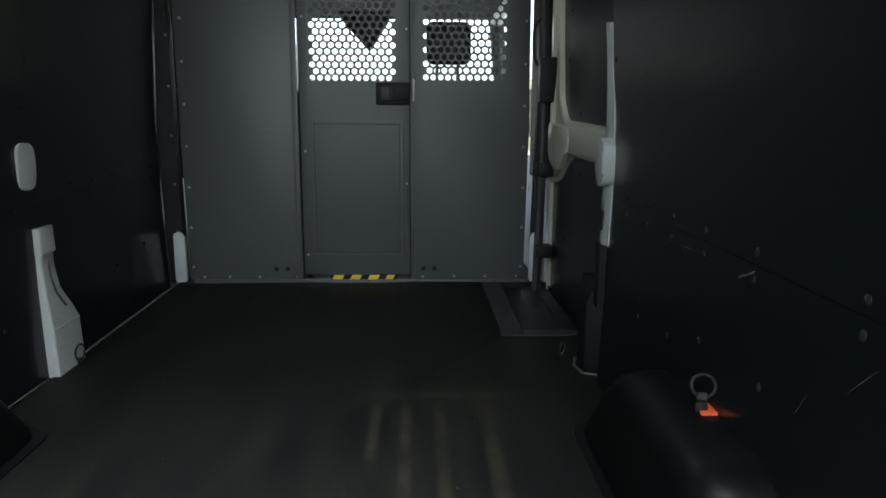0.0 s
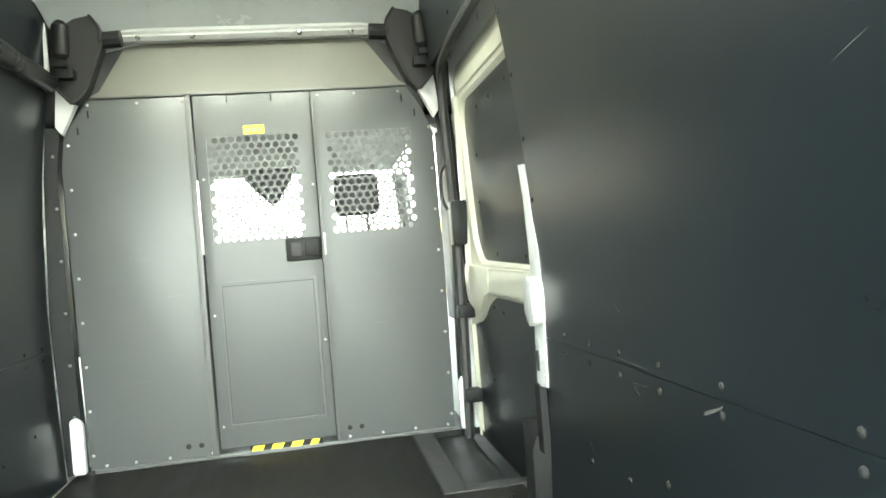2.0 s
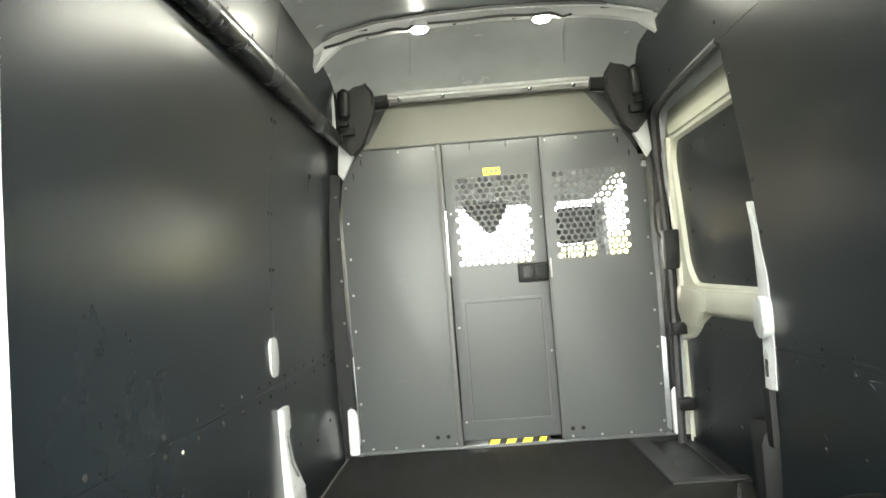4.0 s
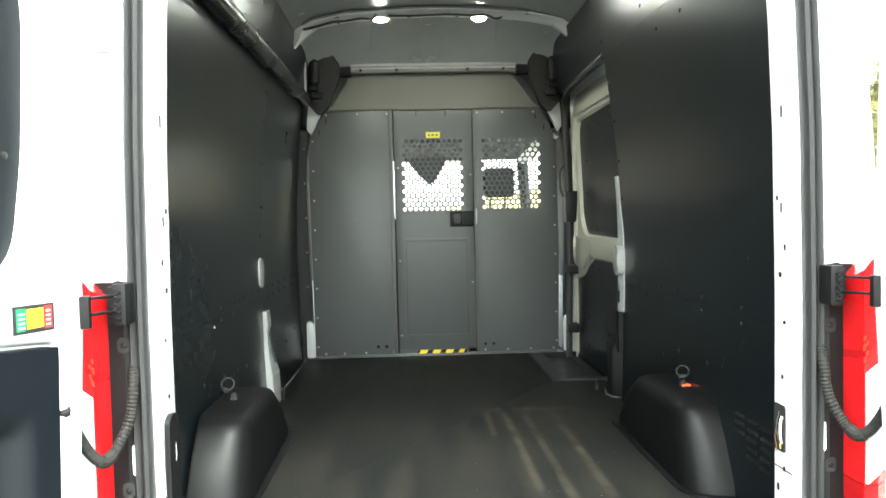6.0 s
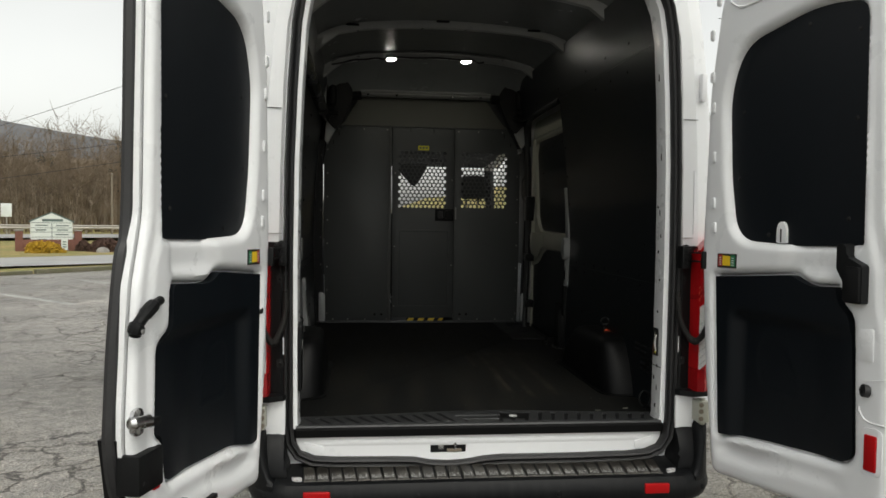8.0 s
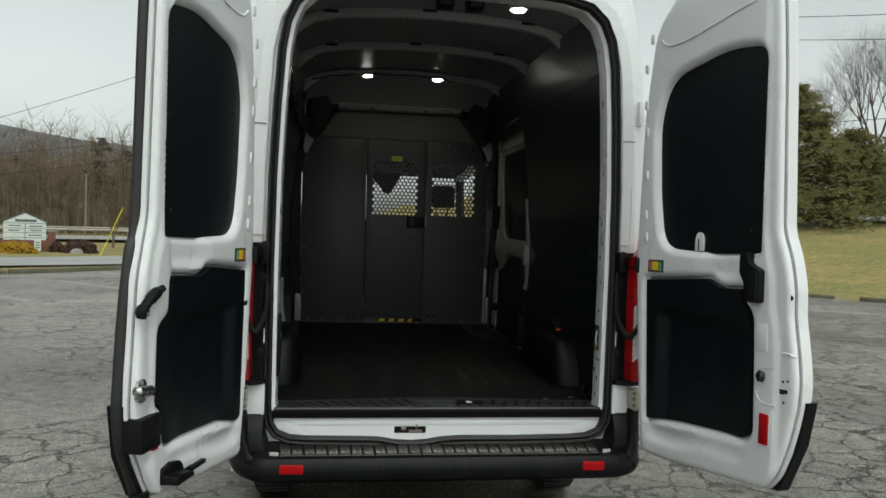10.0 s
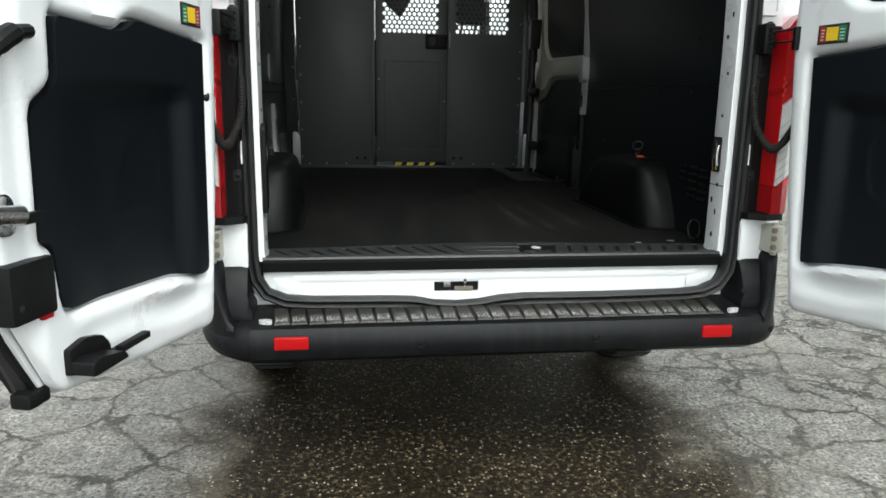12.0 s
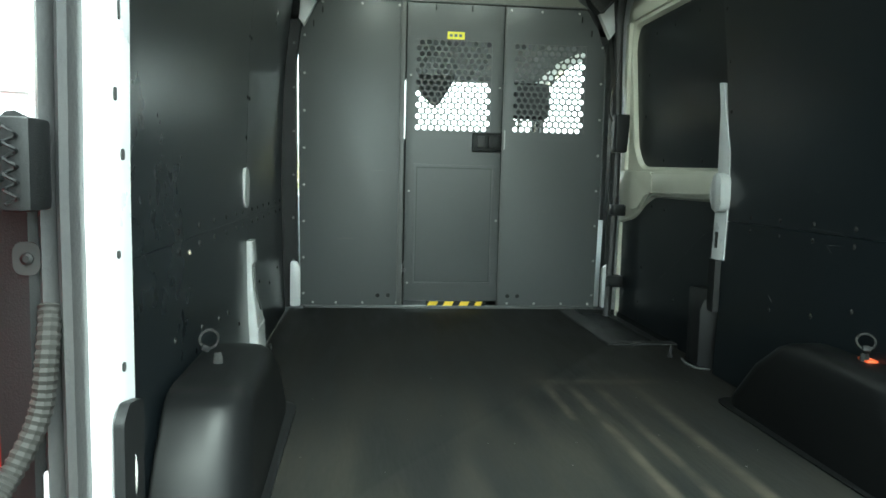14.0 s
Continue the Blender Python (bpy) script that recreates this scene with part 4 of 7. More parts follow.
def pressed_height(outline, holes, shoulder):
    """The pressings of the door's inner sheet: rolled lips, the grip dish, the trough at the foot, the shoulder of the closing edge."""
    sz, su = [p[0] for p in shoulder], [p[1] for p in shoulder]

    def height(p):
        u, z = p[:, 0], p[:, 1]
        w = -0.011 * ease(u, np.interp(z, sz, su) - 0.004, np.interp(z, sz, su) + 0.018)
        lean = u + (1.5 - z) * 0.55
        w -= 0.024 * ease(lean, 0.585, 0.675) * (1 - ease(u, 0.835, 0.90)) * ease(z, 1.372, 1.440) * (1 - ease(z, 1.50, 1.53))
        mid = 0.700 + (u - 0.3) * 0.045 + 0.030 * ease(u, 0.45, 0.70)
        deep = 0.020 - 0.012 * ease(u, 0.40, 0.75)
        w -= deep * ease(u, 0.255, 0.345) * (1 - ease(u, 0.80, 0.90)) * (1 - ease(np.abs(z - mid), 0.008, 0.052))
        for h in holes:
            w -= 0.026 * np.clip(1 - away(p, h) / 0.026, 0, 1) ** 2
        w -= 0.010 * np.clip(1 - away(p, outline) / 0.012, 0, 1) ** 2
        return w

    return height


def pressed_sheet(outline, holes, height, back, put, step=0.014):
    """A pressed steel sheet with openings: a fine net between its edges, raised and sunk by height, with edges turned to the back."""
    from mathutils.geometry import delaunay_2d_cdt

    def dense(loop):
        out = []
        for p, q in zip(loop, loop[1:] + loop[:1]):
            n = max(1, int(math.hypot(q[0] - p[0], q[1] - p[1]) / step))
            out += [(p[0] + (q[0] - p[0]) * i / n, p[1] + (q[1] - p[1]) * i / n) for i in range(n)]
        return out

    loops = [dense(outline)] + [dense(h) for h in holes]
    box_u, box_z = [p[0] for p in outline], [p[1] for p in outline]
    net = np.array([(u + (step / 2 if k % 2 else 0), z) for k, z in enumerate(np.arange(min(box_z), max(box_z), step * 0.866)) for u in np.arange(min(box_u), max(box_u), step)])
    keep = within(net, outline)
    for lp in loops:
        keep &= away(net, lp) > step * 0.55
    for h in holes:
        keep &= ~within(net, h)
    net = net[keep]
    # close rows along the openings, where the lip rolls
    fringe = []
    for lp, sign in [(loops[0], -1)] + [(lp, 1) for lp in loops[1:]]:
        fringe += [q for d in (0.0045,) for q in offset(lp, sign * d)]
    pts = [Vector(p) for lp in loops for p in lp]
    edges, k = [], 0
    for lp in loops:
        edges += [(k + i, k + (i + 1) % len(lp)) for i in range(len(lp))]
        k += len(lp)
    pts += [Vector(p) for p in fringe] + [Vector(p) for p in net]
    verts, _, faces = delaunay_2d_cdt(pts, edges, [], 0, 1e-5)[:3]
    flat = np.array([(v.x, v.y) for v in verts])
    mids = np.array([flat[list(f)].mean(0) for f in faces])
    ok = within(mids, outline)
    for h in holes:
        ok &= ~within(mids, h)
    w = height(flat)
    bm = bmesh.new()
    vs = [bm.verts.new(put(p[0], p[1], d)) for p, d in zip(flat, w)]
    for f, good in zip(faces, ok):
        if good:
            bm.faces.new([vs[i] for i in f])
    bmesh.ops.delete(bm, geom=[v for v in vs if not v.link_faces], context="VERTS")
    for lp in loops:
        hw = height(np.array(lp))
        a = [bm.verts.new(put(p[0], p[1], d)) for p, d in zip(lp, hw)]
        b = [bm.verts.new(put(p[0], p[1], back)) for p in lp]
        for i in range(len(lp)):
            bm.faces.new((a[i - 1], a[i], b[i], b[i - 1]))
    return bm


def rear_door(s):
    put_at = pose(s * 0.815, 0, 0, 0, 0, -106 if s < 0 else R_DOOR)
    k = 1 if s < 0 else -1

    def face(u, z, w):
        return Vector((u, k * w, z))

    hinge_side = [(0.40, 2.62, 0.10), (0.255, 2.48, 0.08), (0.195, 2.10), (0.173, 1.45), (0.206, 1.0)]
    if s < 0:
        closing = [(0.930, 0.655, 0.03), (0.975, 0.735), (1.034, 0.843), (1.056, 0.964), (1.052, 1.07), (1.040, 1.214), (1.026, 1.383), (1.002, 1.47), (0.972, 1.58), (0.952, 2.2), (0.935, 2.50, 0.08), (0.80, 2.62, 0.08)]
    else:
        closing = [(0.965, 0.660, 0.02), (1.010, 0.72), (1.052, 0.83), (1.072, 0.91), (1.088, 0.987), (1.092, 1.07), (1.080, 1.164), (1.056, 1.29), (1.052, 1.40), (1.030, 1.50), (0.990, 1.60), (0.966, 2.2), (0.945, 2.50, 0.08), (0.80, 2.62, 0.08)]
    outline = rounded([(0.262, 0.592, 0.04), (0.60, 0.620)] + closing + hinge_side, 0.03)
    upper = rounded([(0.895, 2.285, 0.06), (0.70, 2.315, 0.10), (0.36, 2.255, 0.12), (0.285, 2.08, 0.10), (0.305, 1.75, 0.05), (0.345, 1.515, 0.10), (0.60, 1.508), (0.905, 1.517, 0.01)], 0.03, 6)
    lower = rounded([(0.246, 1.374, 0.012), (0.575, 1.405, 0.02), (0.628, 1.378, 0.02), (0.672, 1.375, 0.02), (0.852, 1.388, 0.015), (0.867, 1.370, 0.012), (0.872, 1.262, 0.02), (0.893, 1.236, 0.02), (0.942, 1.213, 0.03),
                     (0.947, 0.963, 0.010), (0.912, 0.944, 0.012), (0.896, 0.826, 0.02), (0.872, 0.803, 0.015), (0.447, 0.774, 0.03), (0.315, 0.744, 0.02), (0.268, 0.752, 0.02)], 0.02, 4)
    if s > 0:
        lower = rounded([(0.248, 1.376, 0.012), (0.638, 1.410, 0.02), (0.680, 1.390, 0.03), (0.725, 1.378, 0.02), (0.824, 1.384, 0.015), (0.840, 1.325, 0.02), (0.873, 1.296, 0.02), (0.884, 1.268, 0.02), (0.902, 0.846, 0.03),
                         (0.868, 0.809, 0.03), (0.50, 0.775, 0.02), (0.285, 0.745, 0.02)], 0.02, 4)
    shoulder = [(0.60, 0.985), (0.80, 0.968), (0.95, 0.965), (1.20, 0.972), (1.30, 0.980), (1.44, 0.958), (1.52, 0.925), (1.60, 0.916), (2.45, 0.893), (2.62, 0.88)]
    if s > 0:
        shoulder = [(0.60, 1.0), (0.80, 1.014), (1.16, 1.006), (1.27, 0.992), (1.32, 0.978), (1.44, 0.968), (1.52, 0.945), (1.60, 0.926), (2.45, 0.900), (2.62, 0.89)]
    swell = pressed_height(outline, [upper, lower], shoulder)
    shell = part("rear_door", pressed_sheet(outline, [upper, lower], swell, -0.034, face), WHITE, van, "open rear door, white outside with black inner panels", 50, at=put_at)

    def on(u, z):
        return float(swell(np.array([[u, z]]))[0])

    crisp(part("outer_skin", prism(offset(outline, 0.010), -0.085, -0.040, face, bevel=0.006), WHITE, shell))
    part("outer_window", prism(offset(upper, -0.01), -0.090, -0.086, face), DARKGLASS, shell)
    up = crisp(part("upper_panel", prism(offset(upper, 0.004), -0.0335, -0.0275, face), DOORPANEL, shell, "black lining panel over the door window", 0))
    # lower panel: a dish with a sloping wall on the hinge side and under its top edge, and a shallow pocket
    pocket_line = [(p.x, p.y) for p in smooth_line([(0.655, 0.985, 0), (0.632, 1.053, 0), (0.607, 1.113, 0), (0.578, 1.146, 0), (0.535, 1.158, 0), (0.484, 1.157, 0), (0.455, 1.125, 0), (0.455, 1.034, 0), (0.472, 0.990, 0), (0.505, 0.970, 0), (0.585, 0.976, 0), (0.635, 0.968, 0)], 5, True)]

    def dish(p):
        u, z = p[:, 0], p[:, 1]
        side, top = ease(u, 0.322, 0.400), 1 - ease(z, 1.205, 1.265)
        deep = side * top * (1 - ease(u, 0.70, 0.88) * 0.6)
        edge = away(p, pocket_line)
        inner = np.where(within(p, pocket_line), 1.0, 0.0)
        return -0.003 - 0.033 * deep - 0.0015 * inner * np.clip(edge / 0.012, 0, 1) + 0.0026 * np.clip(1 - edge / 0.007, 0, 1)

    part("lower_panel", pressed_sheet(offset(lower, -0.007), [], dish, -0.0335, face, 0.011), DOORPANEL, shell, "black moulded lower door panel", 60)
    # pressed bosses along the hinge side
    for u, z in ((0.238, 2.448), (0.205, 2.321), (0.212, 2.155), (0.220, 2.033), (0.230, 1.839), (0.235, 1.658), (0.243, 1.561)):
        part("pressed_boss", prism(rounded([(u - 0.010, z - 0.022), (u + 0.010, z - 0.022), (u + 0.010, z + 0.022), (u - 0.010, z + 0.022)], 0.008), -0.001, 0.006, face, bevel=0.004), WHITE, shell)
    part("pressed_rail", tube([face(u, z, 0.001) for u, z in smooth_2d(((0.30, 2.43), (0.36, 2.395), (0.50, 2.40), (0.72, 2.44), (0.85, 2.46)))], 0.0045, 6), WHITE, shell)
    for u, z in ((0.86, 2.20), (0.66, 2.26), (0.86, 1.92), (0.36, 2.0), (0.345, 1.75), (0.50, 1.54), (0.84, 1.60)):
        part("push_clip", disc(0.008, 0.003), DARKSCREW, up, at=along(face(u, z, -0.0277), face(0, 0, 1)))
    # sticker of three colours
    st = part("warning_sticker", prism([(0.268, 1.406), (0.372, 1.408), (0.372, 1.463), (0.268, 1.461)], 0.0005, 0.0022, face), RUBBER, shell, "green, red and yellow sticker with illegible writing", 0)
    part("green_field", prism([(0.341, 1.413), (0.365, 1.413), (0.365, 1.457), (0.341, 1.457)], 0.0023, 0.0029, face), STICKG, st, "", 0)
    part("red_field", prism([(0.275, 1.412), (0.295, 1.412), (0.295, 1.457), (0.275, 1.457)], 0.0026, 0.0032, face), STICKR, st, "", 0)
    part("yellow_field", prism([(0.298, 1.416), (0.339, 1.416), (0.339, 1.454), (0.298, 1.454)], 0.0026, 0.0036, face), STICKY, st, "", 0)
    for i in range(4):
        part("print_bar", box(0.280, 0.291, *sorted((k * 0.0033, k * 0.0037)), 1.418 + 0.009 * i, 1.421 + 0.009 * i), SIGNWHITE, st)
        part("print_bar", box(0.345, 0.360, *sorted((k * 0.0030, k * 0.0034)), 1.418 + 0.009 * i, 1.421 + 0.009 * i), SIGNWHITE, st)
    # wiper cut-out or latch gear, as each side has it
    if s < 0:
        edge = [(0.938, 2.50), (0.955, 2.2), (0.975, 1.58), (1.008, 1.46), (1.040, 1.25), (1.056, 1.06), (1.060, 0.96), (1.036, 0.84), (0.978, 0.735), (0.945, 0.665)]
        line = [face(u + 0.004, z, -0.072) for u, z in smooth_2d(edge)]
        part("edge_seal", tube(line, 0.017, 8, flat=1.2), RUBBER, shell, "black rubber seal on the closing edge")
        part("corner_trim", loft([[face(u + du, z, w) for u, w in ((0.99, -0.105), (1.030, -0.105), (1.030, -0.052), (0.99, -0.040))] for du, z in ((0.040, 0.98), (0.010, 0.81))] + [[face(u, 0.655, w) for u, w in ((0.87, -0.105), (0.950, -0.105), (0.950, -0.045), (0.87, -0.040))]], caps=True), PLASTIC, shell)
        part("trim_foot", box(0.93, 0.992, *sorted((k * -0.075, k * -0.03)), 0.640, 0.672, 0.008), PLASTIC, shell)
        grip = [face(u, z, w) for u, z, w in ((1.062, 1.262, 0.000), (1.062, 1.286, 0.006), (1.040, 1.312, 0.012), (0.998, 1.336, 0.014), (0.945, 1.344, 0.004))]
        hd = part("pull_handle", tube(smooth_line(grip, 6), [0.016] * 3 + [0.021] * 5 + [0.016] * 5 + [0.019] * 6 + [0.013] * 6, 10), PLASTIC, shell, "black ribbed pull handle")
        part("handle_bolt", disc(0.008, 0.004, 8), SCREW, hd, at=along(face(1.063, 1.275, 0.0235), face(0, 0, 1)))
        lk_pts = rounded([(0.972, 1.000), (0.976, 1.072), (0.994, 1.090), (1.018, 1.082), (1.030, 1.055), (1.030, 1.010), (1.014, 0.985), (0.985, 0.983)], 0.008, 3)
        lk = part("lock_plate", prism([(p[0] + 0.040, 1.028 + (p[1] - 1.037) * 0.72) for p in lk_pts], -0.014, -0.003, face, bevel=0.002), CHROME, shell, "steel lock plate with a bolt and black lever")
        part("bolt", tube([face(1.092, 1.036, 0.002), face(1.086, 1.035, 0.006), face(1.020, 1.026, 0.012)], [0.013, 0.018, 0.018], 14), CHROME, lk)
        part("lever", box(0.972, 1.020, *sorted((k * 0.004, k * 0.022)), 1.008, 1.028, 0.004), PLASTIC, lk)
        for z in (1.054, 1.002):
            part("plate_screw", disc(0.008, 0.004, 8), SCREW, lk, at=along(face(1.042, z, -0.0028), face(0, 0, 1)))
        bx = part("stop_box", box(0.940, 1.062, *sorted((k * -0.060, k * 0.012)), 0.828, 0.940, 0.010), PLASTIC, shell, "black plastic cover box at the door edge")
        part("box_hole", disc(0.007, 0.001, 8), HOLE, bx, at=along(face(1.040, 0.860, 0.0122), face(0, 0, 1)))
        part("edge_reflector", box(0.945, 0.975, *sorted((k * -0.010, k * 0.004)), 0.818, 0.830, 0.003), REFLECT, shell, "red edge of a reflector under the cover box")
        gd = part("closing_guide", prism(rounded([(0.925, 0.688), (0.925, 0.742), (0.870, 0.752), (0.815, 0.740), (0.790, 0.715), (0.790, 0.688)], 0.006), 0.0, 0.014, face, bevel=0.004), PLASTIC, shell, "black closing guide at the foot of the door")
        part("guide_shelf", prism(rounded([(0.924, 0.690), (0.924, 0.718), (0.895, 0.722), (0.815, 0.708), (0.80, 0.690)], 0.005), 0.010, 0.062, face, bevel=0.005), PLASTIC, gd)
        part("guide_finger", box(0.690, 0.80, *sorted((k * 0.030, k * 0.050)), 0.697, 0.712, 0.004), PLASTIC, gd)
        part("guide_finger", box(0.720, 0.80, *sorted((k * 0.005, k * 0.022)), 0.683, 0.697, 0.004), PLASTIC, gd)
    else:
        bx = part("latch_cover", prism(rounded([(0.850, 1.520), (0.884, 1.520), (0.888, 1.480), (0.945, 1.455), (0.945, 1.336), (0.878, 1.336), (0.876, 1.400), (0.850, 1.440)], 0.008), -0.005, 0.030, face, bevel=0.005), PLASTIC, shell, "black latch cover on the door edge")
        part("cover_top", prism(rounded([(0.884, 1.450), (0.942, 1.450), (0.942, 1.342), (0.884, 1.342)], 0.008), 0.030, 0.040, face, bevel=0.004), PLASTIC, bx)
        part("rubber_plug", tube([face(0.954, 1.068, -0.004), face(0.946, 1.070, 0.012)], 0.020, 12), RUBBER, shell, "round black rubber stop")
        part("plug_core", disc(0.011, 0.003, 10), PLASTIC, shell, at=along(face(0.946, 1.070, 0.012), face(0, 0, 1)))
        for u, z, r in ((1.052, 1.365, 0.010), (1.040, 1.066, 0.005), (1.062, 1.071, 0.005), (1.046, 0.992, 0.005)):
            part("punched_hole", disc(r, 0.001, 10), HOLE, shell, at=along(face(u, z, on(u, z) + 0.0005), face(0, 0, 1)))
        part("latch_mouth", prism(rounded([(1.000, 1.012), (1.062, 1.026), (1.062, 1.040), (1.000, 1.036)], 0.004, 2), -0.020, on(1.04, 1.03) + 0.001, face), HOLE, shell, "dark latch mouth")
        part("edge_reflector", box(0.953, 0.995, *sorted((k * -0.006, k * 0.008)), 0.824, 0.936, 0.005), REFLECT, shell, "upright red reflector on the door edge")
        part("pressed_field", prism(rounded([(0.938, 0.806), (1.012, 0.812), (1.012, 0.955), (0.98, 0.960), (0.938, 0.955)], 0.02), -0.010, 0.0018, face, bevel=0.003), WHITE, shell)
        part("pressed_step", prism(rounded([(0.920, 1.155), (0.972, 1.158), (0.970, 1.262), (0.918, 1.258)], 0.008), -0.010, 0.0025, face, bevel=0.003), WHITE, shell)
        part("pressed_crease", tube([face(u, z, 0.0) for u, z in smooth_2d(((1.014, 1.112), (0.968, 1.102), (0.932, 1.094)))], 0.002, 6), WHITE, shell)
        part("pressed_crease", tube([face(u, z, 0.0) for u, z in smooth_2d(((0.925, 1.015), (0.932, 0.995), (0.958, 0.974), (1.020, 0.974)))], 0.003, 6), WHITE, shell)
        part("pressed_crease", tube([face(u, z, on(u, z)) for u, z in smooth_2d(((1.032, 1.165), (1.060, 1.168), (1.082, 1.158)))], 0.0045, 6), WHITE, shell)
        part("corner_trim", loft([[face(u + du, z, w) for u, w in ((1.045, -0.105), (1.108, -0.105), (1.108, -0.060), (1.06, -0.045))] for du, z in ((0.0, 1.0), (-0.030, 0.84))] + [[face(u, 0.655, w) for u, w in ((0.93, -0.105), (1.000, -0.105), (1.000, -0.055), (0.93, -0.045))]], caps=True), PLASTIC, shell)
        slot = rounded([(0.548, 1.512), (0.592, 1.512), (0.592, 1.565, 0.02), (0.580, 1.588, 0.015), (0.560, 1.588, 0.015), (0.548, 1.565, 0.02)], 0.004)
        part("wiper_cutout", prism(slot, -0.0275, -0.017, face, bevel=0.002), WHITE, up, "white notch cut into the panel")
        part("notch_slit", box(0.566, 0.572, *sorted((k * -0.017, k * -0.0155)), 1.515, 1.562), HOLE, up)
    return shell


def smooth_2d(pts, n=6):
    return [(p.x, p.y) for p in smooth_line([(a, b, 0) for a, b in pts], n)]


R_DOOR = -76.5
rear_door(-1)
rear_door(1)

# ---- cab, seen through the perforated windows ----
part("cab_floor", box(-0.9, 0.9, 3.3, 5.0, 0.60, 0.66), CABDARK, van)
part("dashboard", loft([[(x, y, z) for y, z in ((4.55, 1.0), (4.62, 1.28), (4.85, 1.36), (5.3, 1.33), (5.3, 1.0))] for x in (-0.92, 0.92)], caps=True), CABDARK, van)
part("headliner", loft([[(x, y, z) for y, z in ((3.12, 2.20), (4.1, 2.20), (4.62, 2.115), (4.66, 2.15), (4.1, 2.24), (3.12, 2.24))] for x in (-0.9, 0.9)], caps=True), CABDARK, van)
part("cab_bulk", box(-0.9, 0.9, 3.12, 3.16, 2.2, 2.84), CABDARK, van)
for s in (-1, 1):
    part("cab_side", prism([(3.3, 0.45), (5.9, 0.45), (5.9, 1.02), (5.4, 1.15), (5.2, 1.28), (3.3, 1.28)], s * 0.93, s * 1.0, YZ, 0.0), WHITE, van)
    part("b_pillar", prism([(3.3, 1.2), (3.55, 1.2), (3.55, 2.3), (3.3, 2.3)], s * 0.88, s * 0.99, YZ), CABDARK, van)
    part("a_pillar", tube([(s * 0.93, 5.25, 1.25), (s * 0.88, 4.95, 1.65), (s * 0.80, 4.62, 2.12)], 0.05, 8), CABDARK, van)
    part("roof_rail", tube([(s * 0.80, 4.62, 2.12), (s * 0.84, 4.2, 2.2), (s * 0.88, 3.4, 2.22)], 0.05, 8), WHITE, van)
    part("side_window", prism([(3.56, 1.29), (5.15, 1.29), (4.7, 2.05), (4.3, 2.16), (3.56, 2.18)], s * 0.915, s * 0.92, YZ), GLASS, van).visible_shadow = False
    part("door_mirror", box(*sorted((s * 1.02, s * 1.22)), 4.75, 4.85, 1.35, 1.68, 0.03), PLASTIC, van)
part("windscreen", loft([[(x, y, z) for y, z in ((5.25, 1.33), (4.66, 2.10), (4.665, 2.104), (5.256, 1.334))] for x in (-0.86, 0.86)], caps=True), GLASS, van).visible_shadow = False
part("bonnet", loft([[(x, y, z) for y, z in ((5.2, 1.30), (5.6, 1.18), (5.95, 0.98), (6.02, 0.70), (6.0, 0.40), (5.2, 0.45))] for x in (-0.95, 0.95)], caps=True), WHITE, van)
part("front_bumper", box(-0.98, 0.98, 5.9, 6.1, 0.32, 0.62, 0.05), BUMPER, van)
part("visor_console", loft([[(x0, 4.16, z) for x0, z in ((-0.19, 2.11), (0.12, 2.11), (0.105, 2.055), (0.02, 1.915), (-0.01, 1.893), (-0.035, 1.905), (-0.165, 2.05))],
                            [(x0, 4.26, z) for x0, z in ((-0.19, 2.11), (0.12, 2.11), (0.105, 2.055), (0.02, 1.925), (-0.01, 1.905), (-0.035, 1.915), (-0.165, 2.05))]], caps=True), CABDARK, van, "dark overhead console above the windscreen")


def seat(x):
    b = part("cab_seat", prism(rounded([(3.20, 1.05), (3.32, 1.05), (3.36, 1.62), (3.24, 1.64)], 0.05), x - 0.24, x + 0.24, YZ, 0.03), CABDARK, van, "dark cloth cab seat")
    part("seat_cushion", box(x - 0.25, x + 0.25, 3.30, 3.90, 0.92, 1.08, 0.06, 3), CABDARK, b)
    for dx in (-0.05, 0.05):
        part("headrest_post", tube([(x + dx, 3.27, 1.60), (x + dx, 3.22, 1.78)], 0.008, 6), CHROME, b)
    part("seat_base", box(x - 0.2, x + 0.2, 3.42, 3.85, 0.66, 0.92, 0.02), CABDARK, b)
    return b


ps = seat(0.42)
ds = seat(-0.48)
part("headrest", box(0.318, 0.530, 3.16, 3.25, 1.752, 1.950, 0.035, 3), CABDARK, ps, "dark padded headrest")
part("headrest", box(-0.58, -0.38, 3.20, 3.29, 1.735, 1.945, 0.035, 3), CABDARK, ds, "dark padded headrest")

# ---- cargo space: floor, linings, ceiling ----
WELL = [(0.672, 2.268), (0.90, 2.268), (0.90, 3.05), (0.672, 3.05)]
mat_pts = rounded([(-0.775, 0.14, 0.0), (0.775, 0.14, 0.0), (0.80, 0.19, 0.0), (0.868, 0.20, 0.0), (0.868, 2.20, 0.0), (0.585, 2.20, 0.03), (0.585, 3.05, 0.0), (-0.862, 3.05, 0.0), (-0.868, 0.20, 0.0), (-0.80, 0.19, 0.0)], 0.0)
floor_mat = tagged(part("floor", plate(mat_pts, [], 0.697, FLOOR_Z, XY, edge=0.004), MAT), "black rubber cargo floor mat, dusty and scuffed", "floor", kind="structure")
for x, y in ((0.70, 0.235), (0.56, 0.205)):
    part("floor_scrap", box(x - 0.012, x + 0.012, y - 0.004, y + 0.004, FLOOR_Z, FLOOR_Z + 0.004, 0.001), CAPGREY, floor_mat)

